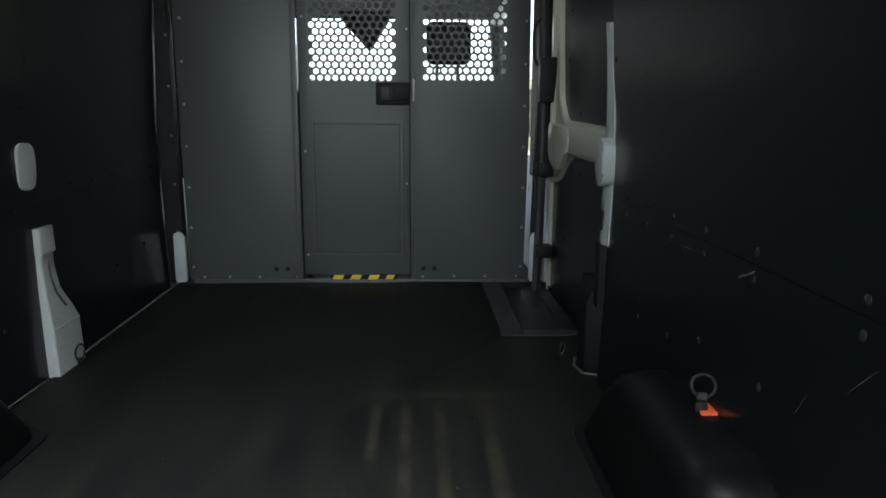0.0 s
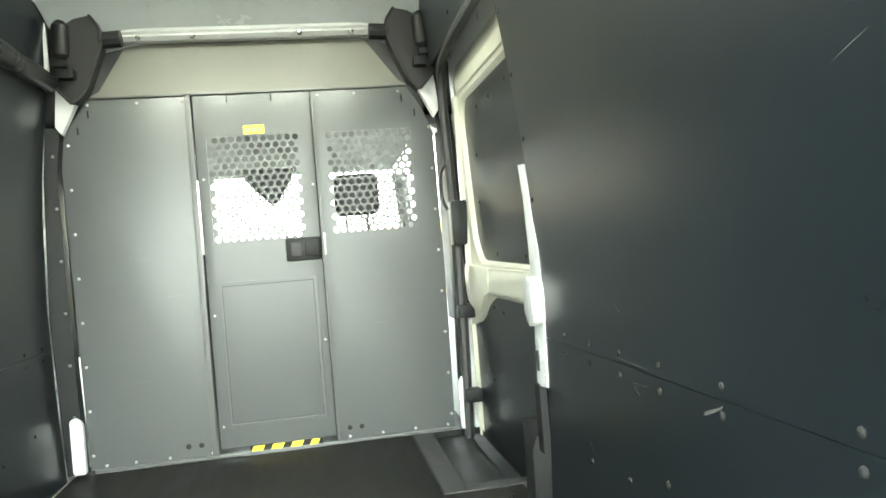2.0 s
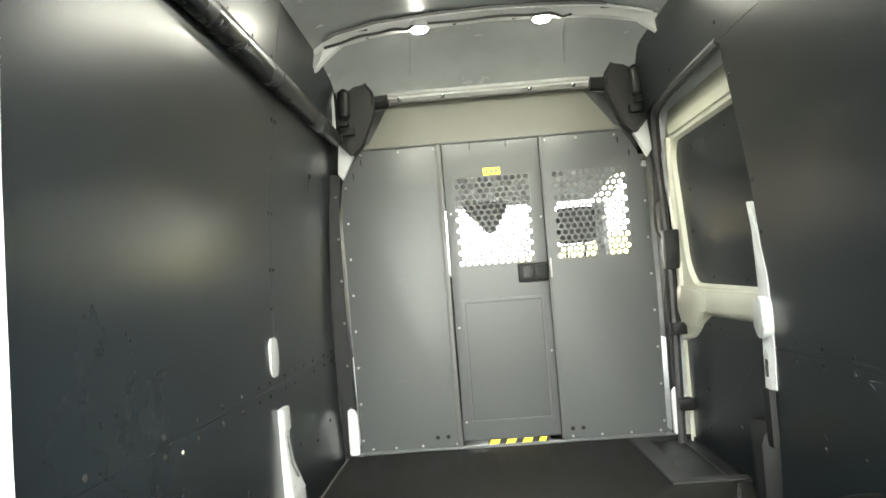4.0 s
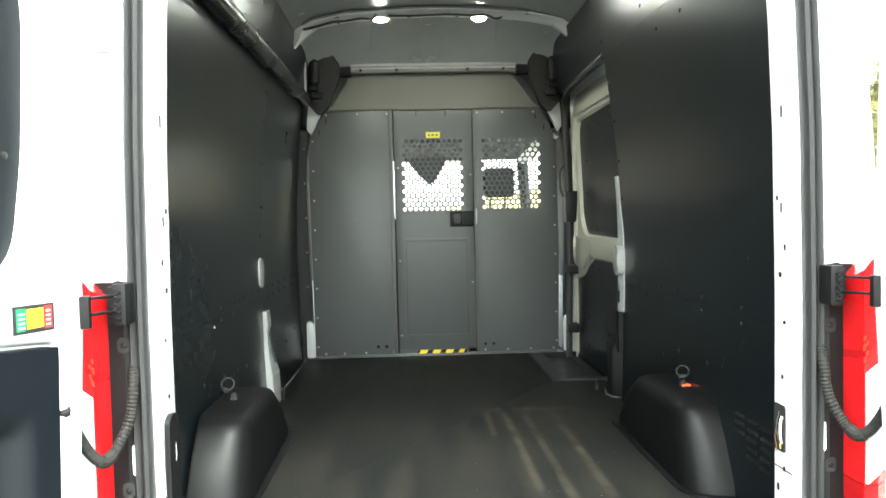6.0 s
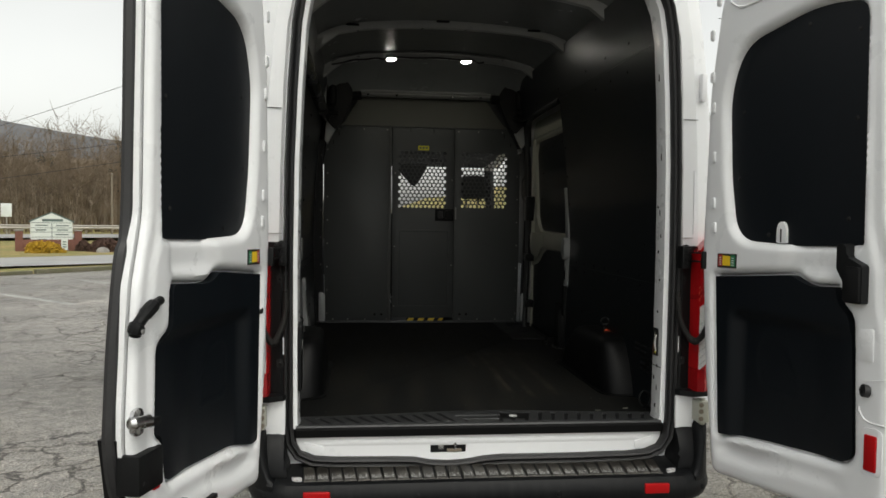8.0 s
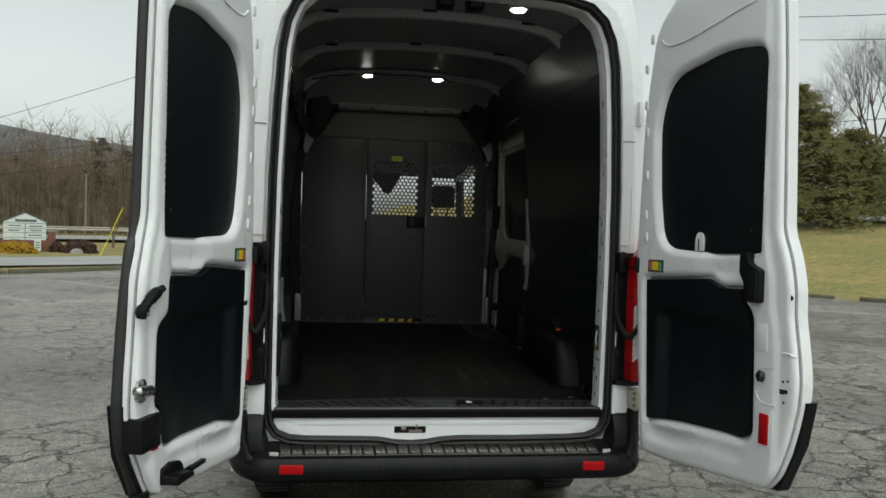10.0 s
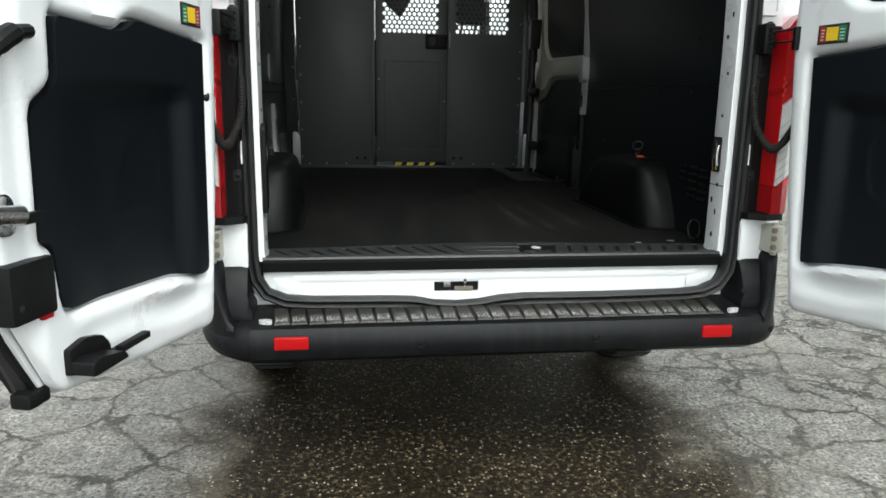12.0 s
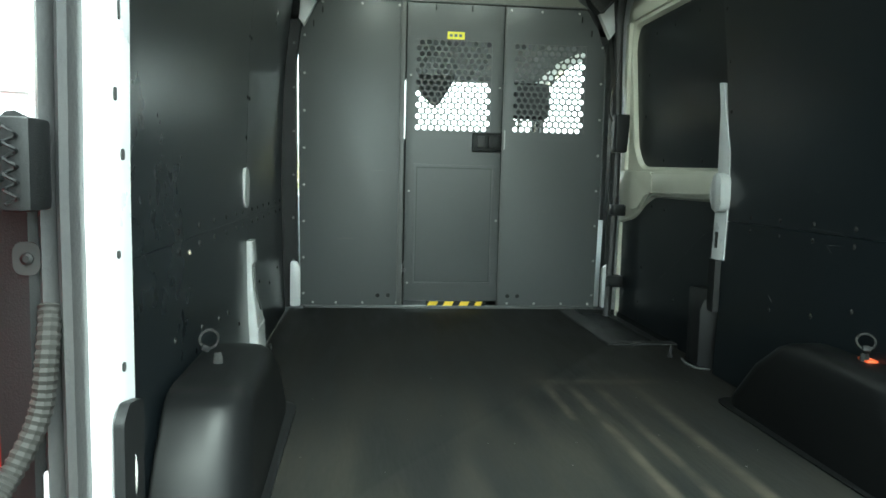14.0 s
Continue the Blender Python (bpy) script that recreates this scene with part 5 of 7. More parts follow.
# lint and grit trodden into the mat
lint = bmesh.new()
for i in range(45):
    x, y, a, ln = random.uniform(-0.72, 0.72), 0.17 + 1.6 * random.random() ** 1.6, random.uniform(0, 3.14), random.uniform(0.002, 0.009)
    tube([(x, y, FLOOR_Z + 0.0015), (x + ln * math.cos(a), y + ln * math.sin(a), FLOOR_Z + 0.0015)], 0.0007, 4, bm=lint)
tagged(part("floor_lint", lint, SEAM, smooth=0), "pale lint and grit scattered on the rubber mat", "grit", kind="stuff")

# step well at the sliding door
well = tagged(part("step_well", loft([[(x, y, z) for x, y in WELL] for z in (0.722, 0.62)] , caps=False), PLASTIC), "black step well beside the sliding door", "step", kind="structure")
part("well_tread", box(0.674, 0.895, 2.27, 3.05, 0.635, 0.667), PLASTIC, well)
part("well_border", box(0.587, 0.672, 2.202, 3.05, 0.700, 0.7225, 0.002), RUBBER, well, "worn grey rubber border of the step well")
part("well_border", box(0.6725, 0.90, 2.202, 2.268, 0.700, 0.7222, 0.002), RUBBER, well)
part("well_edge", tube([(0.580, 3.04, FLOOR_Z + 0.002), (0.582, 2.6, FLOOR_Z + 0.002), (0.584, 2.195, FLOOR_Z + 0.002), (0.82, 2.190, FLOOR_Z + 0.002)], 0.005, 6, flat=0.5), PLASTIC, well, "worn black edging strip")
part("door_sill_strip", tube([(0.838, 2.26, 0.705), (0.838, 2.95, 0.705)], 0.004, 6), PLASTIC, well)

# sill tread plate
sill_plate = tagged(thing("sill_plate", "ribbed black plastic tread plate along the rear sill", "sill plate"), "")
INNER = [(-0.775, 0.150), (-0.60, 0.160), (-0.40, 0.180), (-0.20, 0.205), (-0.05, 0.218), (0.10, 0.216), (0.25, 0.200), (0.45, 0.176), (0.60, 0.162), (0.775, 0.150)]


def inner_edge(x):
    return table(INNER, x)


xs = [-0.775 + 0.05 * i for i in range(32)]
body = loft([[(x, y, z) for y, z in ((-0.008, 0.682), (-0.010, 0.712), (0.004, 0.722), (inner_edge(x) - 0.004, 0.724), (inner_edge(x), 0.721), (inner_edge(x), 0.700), (0.03, 0.697), (0.02, 0.682))] for x in xs], caps=True)
part("plate_body", body, SILL, sill_plate)
part("front_rim", loft([[(x, y, z) for y, z in ((0.001, 0.720), (0.004, 0.7265), (0.008, 0.7285), (0.030, 0.7290), (0.030, 0.720))] for x in xs], caps=True), SILLRIB, sill_plate)
part("inner_rim", loft([[(x, inner_edge(x) + y, z) for y, z in ((-0.036, 0.720), (-0.036, 0.7290), (-0.014, 0.7292), (-0.004, 0.7275), (-0.001, 0.7235), (-0.001, 0.720))] for x in xs], caps=True), SILLRIB, sill_plate)


def tread_bar(a, b, lean, y0, nick=0.010):
    """One bar of the plate between two slots, its corners nicked where the slots end."""
    y1 = min(inner_edge(a + lean), inner_edge(b + lean)) - 0.034
    k = nick if lean < 0 else -nick
    if lean < 0:
        q = [(a + k, y0), (b, y0), (b + lean - k * 0.6, y1 - 0.008), (b + lean - k, y1), (a + lean, y1), (a, y0 + nick)]
    else:
        q = [(a, y0), (b + k, y0), (b, y0 + nick), (b + lean, y1), (a + lean - k, y1), (a + lean - k * 0.6, y1 - 0.008)]
    return prism(q, 0.7215, 0.7296, XY, bevel=0.0015, seg=1)


for i in range(11):
    x = -0.698 + 0.0577 * i
    part("tread_rib", tread_bar(x + 0.005, x + 0.0527, -0.052, 0.0295), SILLRIB, sill_plate, smooth=0)
for i in range(10):
    x = 0.193 + 0.0568 * i
    part("tread_rib", tread_bar(x + 0.005, min(x + 0.0518, 0.742), 0.026, 0.0295), SILLRIB, sill_plate, smooth=0)
for q in ([(-0.762, 0.030), (-0.705, 0.030), (-0.752, 0.115), (-0.762, 0.115)], [(-0.055, 0.030), (0.076, 0.030), (0.076, 0.062), (-0.075, 0.062)], [(-0.078, 0.067), (0.078, 0.067), (0.078, 0.120), (0.066, 0.120), (0.066, 0.112), (0.026, 0.112), (0.026, 0.120), (-0.106, 0.120)],
          [(-0.109, 0.124), (0.092, 0.124), (0.098, 0.178), (-0.130, 0.180)], [(0.092, 0.030), (0.130, 0.030), (0.126, 0.062), (0.092, 0.062)], [(0.146, 0.030), (0.184, 0.030), (0.188, 0.062), (0.146, 0.062)]):
    part("tread_rib", prism(q, 0.7215, 0.7294, XY, bevel=0.0015, seg=1), SILLRIB, sill_plate, smooth=0)
part("oval_boss", disc(0.030, 0.004, 16), PLASTIC, sill_plate, at=Matrix.Translation((0.148, 0.112, 0.722)))
part("bright_cap", disc(0.018, 0.004, 14), SNOW, sill_plate, "pale round cap", at=Matrix.Translation((0.148, 0.112, 0.727)))


def lining(s, y0, edge, z0, z1, name, label, bow=0.0):
    """A thin black panel that follows the wall."""
    zs = [z0 + (z1 - z0) * i / 10 for i in range(11)]
    rings = []
    for z in zs:
        x, y1 = wall_x(z, s), (table(edge, z) if isinstance(edge, list) else edge)
        rings.append([(s * x, y0, z), (s * (x + bow), (y0 + y1) / 2, z), (s * x, y1, z), (s * (x + 0.012), y1, z), (s * (x + 0.012 + bow), (y0 + y1) / 2, z), (s * (x + 0.012), y0, z)])
    return tagged(part(name, loft(rings, caps=True), PANEL), label, "wall panel", "black wall panels")


def screw_line(owner, s, pts, mat=DARKSCREW, r=0.008):
    for y, z in pts:
        x = wall_x(z, s)
        part("panel_screw", disc(r, 0.004, 8), mat, owner, at=along((s * (x - 0.0003), y, z), (-s, 0, 0.05)))


SEAM_Y, SEAM_Z, SEAM_R = 1.845, 1.270, 1.293
LOWTXT = "black lower wall lining panel fixed with dark screws"
lr = lining(-1, 0.19, SEAM_Y - 0.001, 0.722, SEAM_Z - 0.0008, "wall_panel", LOWTXT)
ur = lining(-1, 0.19, SEAM_Y - 0.001, SEAM_Z + 0.0008, 2.69, "wall_panel", "black upper wall lining panel with a faint sheen")
lf = lining(-1, SEAM_Y + 0.001, 2.965, 0.722, SEAM_Z - 0.0008, "wall_panel", LOWTXT)
uf = lining(-1, SEAM_Y + 0.001, 2.965, SEAM_Z + 0.0008, 2.69, "wall_panel", "black upper wall lining panel beside the partition")
screw_line(ur, -1, [(SEAM_Y - 0.022, z) for z in (1.55, 1.69, 1.90, 2.10, 2.24)])
screw_line(uf, -1, [(SEAM_Y + 0.022, z) for z in (1.69, 1.90, 2.24)] + [(y, 1.293) for y in (1.95, 2.09, 2.26, 2.44, 2.68, 2.86)])
screw_line(ur, -1, [(y, 1.293) for y in (0.50, 0.85, 1.06, 1.25, 1.43, 1.61, 1.74)] + [(y, 2.46) for y in (1.0, 1.3, 1.55, 1.78)])
screw_line(lr, -1, [(y, 1.247) for y in (0.50, 0.85, 1.06, 1.25, 1.43, 1.61, 1.74)] + [(0.79, 1.056), (1.06, 1.03), (1.28, 1.01), (1.42, 1.0), (1.60, 0.93)])
screw_line(lf, -1, [(y, 1.247) for y in (1.95, 2.09, 2.26, 2.44, 2.68, 2.86)] + [(2.1, 1.0), (2.4, 0.95), (2.7, 0.98)])
FRONT = [(0.72, 1.72), (1.15, 1.73), (1.45, 1.73), (1.7, 1.75), (1.93, 1.775), (2.1, 1.785), (2.24, 1.80), (2.38, 1.80)]
rlow = lining(1, 0.19, FRONT, 0.722, SEAM_R - 0.0008, "wall_panel", LOWTXT)
rup = lining(1, 0.19, FRONT, SEAM_R + 0.0008, 2.38, "wall_panel", "black upper wall lining panel with light scratches")
rtop = lining(1, 0.19, 2.965, 2.3815, 2.69, "wall_panel", "black lining panel under the roof edge")
screw_line(rup, 1, [(table(FRONT, z) - 0.025, z) for z in (1.69, 1.87, 2.06, 2.25)] + [(y, 1.316) for y in (0.46, 0.775, 1.0, 1.19, 1.37, 1.55)])
screw_line(rlow, 1, [(y, 1.268) for y in (0.46, 0.775, 1.0, 1.19, 1.37, 1.55)] + [(1.39, 1.025), (1.165, 1.046), (0.985, 1.092), (0.718, 1.096)])
screw_line(rtop, 1, [(y, 2.45) for y in (0.5, 0.85, 1.2, 1.8, 2.4)])
screw_line(rup, 1, [(y, 2.32) for y in (0.55, 0.80, 1.05)])
screw_line(lr, -1, [(0.95, 1.235)], POSTWOOD, 0.006)
for y, z, ln, tilt in ((1.05, 1.30, 0.16, 2), (1.0, 2.05, 0.10, 80), (0.55, 2.1, 0.06, 70)):
    x = wall_x(z)
    part("scratch", tube([(x - 0.0003, y + t * ln * math.cos(radians(tilt)), z + t * ln * math.sin(radians(tilt))) for t in (0, 0.3, 0.6, 1)], [0.0004, 0.0008, 0.0007, 0.0003], 5), SEAM, rup)
for y, z, y1, z1, r in ((1.13, 1.262, 1.04, 1.266, 0.0008), (0.50, 1.975, 0.44, 2.00, 0.0009), (0.48, 1.18, 0.42, 1.235, 0.0009), (0.60, 1.10, 0.57, 1.145, 0.0008)):
    part("scratch", tube([(wall_x(z + (z1 - z) * t) - 0.0003, y + (y1 - y) * t, z + (z1 - z) * t) for t in (0, 0.25, 0.7, 1)], [r * 0.3, r, r * 0.7, r * 0.2], 5), CABDARK, rup if z > SEAM_R else rlow)
# a scratch whose glint is painted as a pale grey sliver
part("scratch_glint", prism(rounded([(0.774, 1.284), (0.780, 1.276), (0.835, 1.256), (0.832, 1.264)], 0.003, 3), wall_x(1.27) + 0.001, wall_x(1.27) - 0.0012, YZ), SEAM, rlow)
for i in range(14):
    y, z, ln, tilt = random.uniform(0.35, 1.65), random.uniform(0.95, 2.3), random.uniform(0.02, 0.09), random.uniform(-0.5, 0.9)
    owner = rup if z > SEAM_R else rlow
    part("scratch", tube([(wall_x(z + t * ln * tilt) - 0.0003, y + t * ln, z + t * ln * tilt) for t in (0, 0.4, 0.7, 1)], [0.0003, 0.0007, 0.0006, 0.0002], 5), CABDARK, owner)
for y0, y1, zs in ((0.425, 0.485, (0.935, 0.960, 0.985)), (0.335, 0.400, (0.875, 0.902, 0.930, 0.957, 0.984)), (0.245, 0.312, (0.870, 0.898, 0.926, 0.954, 0.982))):
    for z in zs:
        part("vent_slot", loft([[(wall_x(z) - 0.0005 - d, y, z + h) for d, h in ((0.0, -0.006), (0.005, -0.004), (0.0, 0.006), (-0.004, 0.0))] for y in (y0, y1)], caps=True), PLASTIC, rlow)

# what is left bare: white pillar patches behind the left panels
patch = tagged(thing("pillar_patch", "white bare pillar showing through an oval cut-out", "pillar"), "")
part("oval_patch", prism(rounded([(1.765, 1.305), (1.865, 1.303), (1.870, 1.440), (1.768, 1.447)], 0.040, 5), -0.905, -0.8885, YZ, 0.004), BARE, patch)
foot = tagged(thing("wall_pillar", "bare white pillar base widening down to the floor", "pillar"), "")
secs = []
for z, y0, y1, deep in ((0.722, 1.795, 1.982, 0.034), (0.87, 1.800, 1.982, 0.032), (0.925, 1.803, 1.950, 0.028), (0.985, 1.806, 1.905, 0.022), (1.06, 1.810, 1.892, 0.018), (1.10, 1.812, 1.892, 0.018), (1.108, 1.810, 1.900, 0.024), (1.185, 1.813, 1.905, 0.020)):
    x = -wall_x(z, -1)
    secs.append([(px, py, z) for px, py in rounded([(x - 0.03, y0), (x + deep, y0, 0.008), (x + deep, y1, 0.008), (x - 0.03, y1)], 0.002, 3)])
part("foot_plate", loft(secs, caps=True), BARE, foot, "", 40)
part("foot_groove", tube([(-wall_x(z, -1) + d, y, z) for y, z, d in ((1.848, 1.085, 0.0185), (1.850, 1.03, 0.020), (1.866, 0.975, 0.0235), (1.905, 0.925, 0.0285))], 0.005, 6), SEAM, foot, "dark slot pressed into the pillar")
part("foot_step", tube([(-wall_x(0.90, -1) + 0.032, y, 0.868) for y in (1.802, 1.980)], 0.004, 6), BARE, foot)
for y, z in ((1.83, 0.905), (1.845, 0.80)):
    part("foot_rivet", disc(0.006, 0.003, 8), SCREW, foot, at=along((-wall_x(z, -1) + 0.033, y, z), (1, 0, 0)))


def tie_ring(name, label, at, r=0.032):
    g = thing(name, label, "tie-down ring", "floor tie-down rings", at=at)
    part("ring", tube([(r * math.cos(a), 0.0, r * math.sin(a)) for a in [2 * math.pi * i / 18 for i in range(18)]], 0.0035, 7, True), HOLE, g)
    part("anchor", box(-0.010, 0.010, -0.009, 0.009, -r - 0.008, -r + 0.008, 0.004), PLASTIC, g)
    return g


tie_ring("tie_down_ring", "steel tie-down ring beside the pillar foot", pose(-0.822, 1.90, 0.768, 0, 0, 82), 0.026)
tie_ring("tie_down_ring", "steel tie-down ring at the black post", pose(0.765, 1.965, 0.752, 0, 20, 60), 0.022)
tie_ring("tie_down_ring", "large steel tie-down ring leaning at the rear corner of the floor", pose(0.790, 0.235, 0.764, -8, 0, 28), 0.036)

tagged(part("floor_caulk", tube([(-0.873, y, 0.722) for y in (2.02, 2.3, 2.6, 2.85)], 0.002, 6), CAPGREY), "pale sealing bead along the floor edge", "sealing bead")
tagged(part("floor_caulk", tube([(-0.874, y, 0.722) for y in (1.50, 1.6, 1.68)], 0.002, 6), CAPGREY), "pale sealing bead along the floor edge", "sealing bead")

# left rail
rail_path = [(-(wall_x(2.385, -1) - 0.020), y, 2.372) for y in (0.22, 0.9, 1.6, 2.2, 2.93)]
rail = tagged(part("wall_rail", tube(rail_path, 0.041, 18), DUCT), "round black cable duct along the upper wall", "cable duct")
part("duct_sleeve", tube([(-(wall_x(2.385, -1) - 0.020), y, 2.372) for y in (1.75, 2.05)], 0.0435, 18), DUCT, rail)

# wheel arch covers
def arch_cover(s):
    g = thing("wheel_arch_cover", "black moulded plastic cover over the wheel arch", "wheel arch", "wheel arch covers")
    secs = []
    for z, xi, y0, y1 in ((0.72, 0.690, 0.500, 1.400), (0.76, 0.689, 0.510, 1.380), (0.88, 0.697, 0.575, 1.275), (0.930, 0.703, 0.605, 1.205), (0.955, 0.709, 0.620, 1.175), (0.970, 0.720, 0.640, 1.145), (0.979, 0.738, 0.665, 1.11), (0.983, 0.768, 0.70, 1.07)):
        secs.append([(p[0], p[1], z) for p in rounded([(s * 0.875, y0 - table([(0.72, 0.045), (0.82, 0.040), (0.90, 0.02), (0.95, 0.0)], z)), (s * xi, y0, 0.12), (s * (xi + 0.012), y1, 0.10), (s * 0.875, y1)], 0.01, 6)])
    part("cover_shell", loft(secs, caps=True), ARCH, g, smooth=70)
    foot = rounded([(s * 0.875, 0.440), (s * 0.674, 0.485, 0.085), (s * 0.674, 1.425, 0.085), (s * 0.875, 1.425)], 0.01, 5)
    part("foot_flange", prism(foot, FLOOR_Z + 0.0005, FLOOR_Z + 0.0055, XY, 0.002), ARCH, g)
    part("ring_mount", tube([(s * 0.815, 0.885, 0.976), (s * 0.815, 0.885, 0.992), (s * 0.815, 0.885, 1.008)], [0.013, 0.011, 0.008], 12), HOLE, g)
    return g


arch_cover(-1)
arch_cover(1)
tie_ring("tie_down_ring", "steel tie-down ring on the wheel arch cover", pose(-0.838, 0.90, 1.036, 0, 25, 25), 0.022)
tie_ring("tie_down_ring", "steel tie-down ring with a dark bolt on the wheel arch cover", pose(0.815, 0.885, 1.034, -35, 0, -25), 0.022)
tag = thing("orange_tag", "small orange plastic tag on the wheel arch cover", "tag")
part("tag_body", prism(rounded([(0.806, 0.860), (0.846, 0.862), (0.843, 0.915), (0.812, 0.912)], 0.006), 0.9835, 0.9885, XY, 0.002), ORANGE, tag)

# ---- sliding door side ----
slider = thing("sliding_door", "closed sliding side door, cream painted with black lining panels", "door")
SX = 0.905
outline = [(1.76, 0.650), (3.02, 0.650), (3.02, 2.20), (2.99, 2.32), (2.92, 2.378), (1.76, 2.378)]
win = rounded([(1.78, 1.474), (2.74, 1.490, 0.09), (2.835, 1.60, 0.04), (2.935, 2.13, 0.06), (2.89, 2.225, 0.05), (1.78, 2.225)], 0.02)
lowp = rounded([(1.78, 0.662, 0.01), (3.008, 0.662, 0.01), (3.008, 1.215, 0.01), (2.93, 1.232), (2.84, 1.245), (2.76, 1.275), (2.68, 1.325), (2.56, 1.365), (1.78, 1.365, 0.01)], 0.03)
part("door_frame", plate(outline, [win, lowp], SX + 0.03, SX - 0.012, YZ, lip=0.02, edge=0.006), CREAM, slider)
wp = part("window_panel", prism(offset(win, -0.012), SX + 0.03, SX + 0.010, YZ, 0.002), PANEL, slider, "black panel over the door window")
lp = part("lower_lining", prism(offset(lowp, -0.012), SX + 0.03, SX + 0.004, YZ, 0.002), PANEL, slider)
for y, z in ((2.66, 2.14), (2.45, 2.14), (2.2, 2.15), (2.73, 1.95), (2.75, 1.75), (2.5, 1.53), (2.1, 1.52)):
    part("push_clip", disc(0.008, 0.003, 8), DARKSCREW, wp, at=along((SX + 0.0102, y, z), (-1, 0, 0)))
for y, z in ((2.6, 1.31), (2.45, 1.30), (2.7, 1.0), (2.3, 0.9), (2.72, 0.82)):
    part("push_clip", disc(0.008, 0.003, 8), DARKSCREW, lp, at=along((SX + 0.0042, y, z), (-1, 0, 0)))
part("beam_bulge", prism(rounded([(2.54, 1.374), (2.62, 1.365), (2.70, 1.300), (2.82, 1.285), (2.985, 1.33), (2.99, 1.49), (2.80, 1.480), (2.54, 1.474)], 0.03), SX - 0.010, SX - 0.030, YZ, 0.012), CREAM, slider)
part("beam", prism(rounded([(1.77, 1.385), (2.60, 1.376), (2.60, 1.472), (1.77, 1.474)], 0.015), SX - 0.010, SX - 0.026, YZ, 0.010), CREAM, slider)
part("frame_post", loft([[(SX - 0.012, y0 - 0.03, z), (SX - 0.028, y0 - 0.02, z), (SX - 0.028, y0 + 0.02, z), (SX - 0.012, y0 + 0.035, z)] for y0, z in ((2.935, 1.40), (2.94, 1.6), (2.955, 1.9), (2.965, 2.1), (2.955, 2.24))], caps=True), CREAM, slider)
part("top_band", prism([(1.80, 2.245), (2.90, 2.245), (2.93, 2.275), (2.90, 2.335), (1.80, 2.335)], SX - 0.011, SX - 0.024, YZ, 0.008), CREAM, slider)
sl_seal = smooth_line([(0.835, 2.975, 0.70), (0.842, 2.970, 1.0), (0.848, 2.965, 1.45), (0.842, 2.970, 1.85), (0.832, 2.965, 2.15), (0.825, 2.93, 2.30), (0.815, 2.83, 2.372), (0.800, 2.5, 2.385), (0.792, 1.82, 2.385)], 5)
part("weather_strip", tube(sl_seal, 0.022, 8), RUBBER, slider, "black rubber weather strip round the doorway")
for z, h, w in ((1.675, 0.20, 0.06), (1.275, 0.06, 0.05), (0.895, 0.06, 0.06)):
    b = part("door_guide", box(0.822, 0.90, 2.915, 2.915 + w + 0.02, z - h / 2, z + h / 2, 0.010), PLASTIC, slider, "black door guide block")
part("guide_loop", tube(smooth_line([(0.82, 2.95, 1.94), (0.80, 2.98, 1.90), (0.80, 2.985, 1.79), (0.815, 2.965, 1.74)], 5), 0.007, 6), RUBBER, slider)

# pillar between lining and sliding door
cp = thing("door_pillar", "bare white pillar edge with a rounded bulge beside the sliding door", "pillar")
pl = [(1.800, 1.80, 0.003), (1.785, 1.70, 0.012), (1.768, 1.55, 0.034), (1.765, 1.40, 0.038), (1.765, 1.25, 0.040), (1.765, 1.148, 0.040)]
part("pillar_edge", loft([[(wall_x(z) - 0.004, y - w - 0.012, z), (wall_x(z) - 0.012, y - w * 0.4, z), (wall_x(z) - 0.006, y + w, z), (wall_x(z) + 0.05, y + w + 0.01, z), (wall_x(z) + 0.05, y - w, z)] for y, z, w in pl], caps=True), RIB, cp)
part("bulge", prism(rounded([(1.705, 1.325), (1.790, 1.325), (1.790, 1.468), (1.710, 1.468)], 0.040, 5), 0.850, 0.808, YZ, 0.014), BARE, cp)
part("pillar_slot", prism(rounded([(1.755, 1.19), (1.770, 1.19), (1.770, 1.25), (1.755, 1.25)], 0.004), 0.845, 0.8275, YZ), HOLE, cp)
part("pillar_lining", loft([[(0.840, y0, z), (0.822, y0 + 0.01, z), (0.822, y0 + 0.06, z), (0.88, y0 + 0.08, z)] for y0, z in ((1.735, 1.148), (1.735, 1.05), (1.735, 0.95))], caps=True), PLASTIC, cp)
post = thing("step_post", "black angular plastic post cover at the step well", "post")
part("post_body", loft([[(p[0], p[1], z) for p in ((0.890, 1.775), (0.838, 1.78), (0.802 + d, 1.80), (0.793 + d, 1.86), (0.815, 1.93), (0.89, 1.93))] for z, d in ((0.722, 0.02), (0.735, 0.0), (0.95, 0.0), (0.99, 0.015), (1.02, 0.05))], caps=True), PLASTIC, post)
part("post_foot", tube([(0.838, 1.770, 0.724), (0.796, 1.792, 0.724), (0.785, 1.86, 0.724), (0.805, 1.94, 0.724)], 0.005, 6), SEAM, post)

# ---- ceiling ----
CE = [(-0.79, 2.680), (-0.70, 2.735), (-0.5, 2.775), (-0.25, 2.793), (0, 2.80), (0.25, 2.793), (0.5, 2.775), (0.70, 2.735), (0.79, 2.680)]


def ceil_z(x):
    return table(CE, x)


rows = [(0.03, -0.11), (0.14, -0.035), (0.3, -0.005), (1.0, 0.0), (2.5, 0.0), (2.8, -0.03), (2.95, -0.09), (3.06, -0.17), (3.12, -0.21)]
bm = loft([[(x, y, z + dz) for x, z in CE] + [(x, y, z + dz + 0.02) for x, z in reversed(CE)] for y, dz in rows], caps=True)
tagged(part("ceiling", bm, CEILING), "grey painted sheet metal van ceiling", "ceiling", kind="structure")


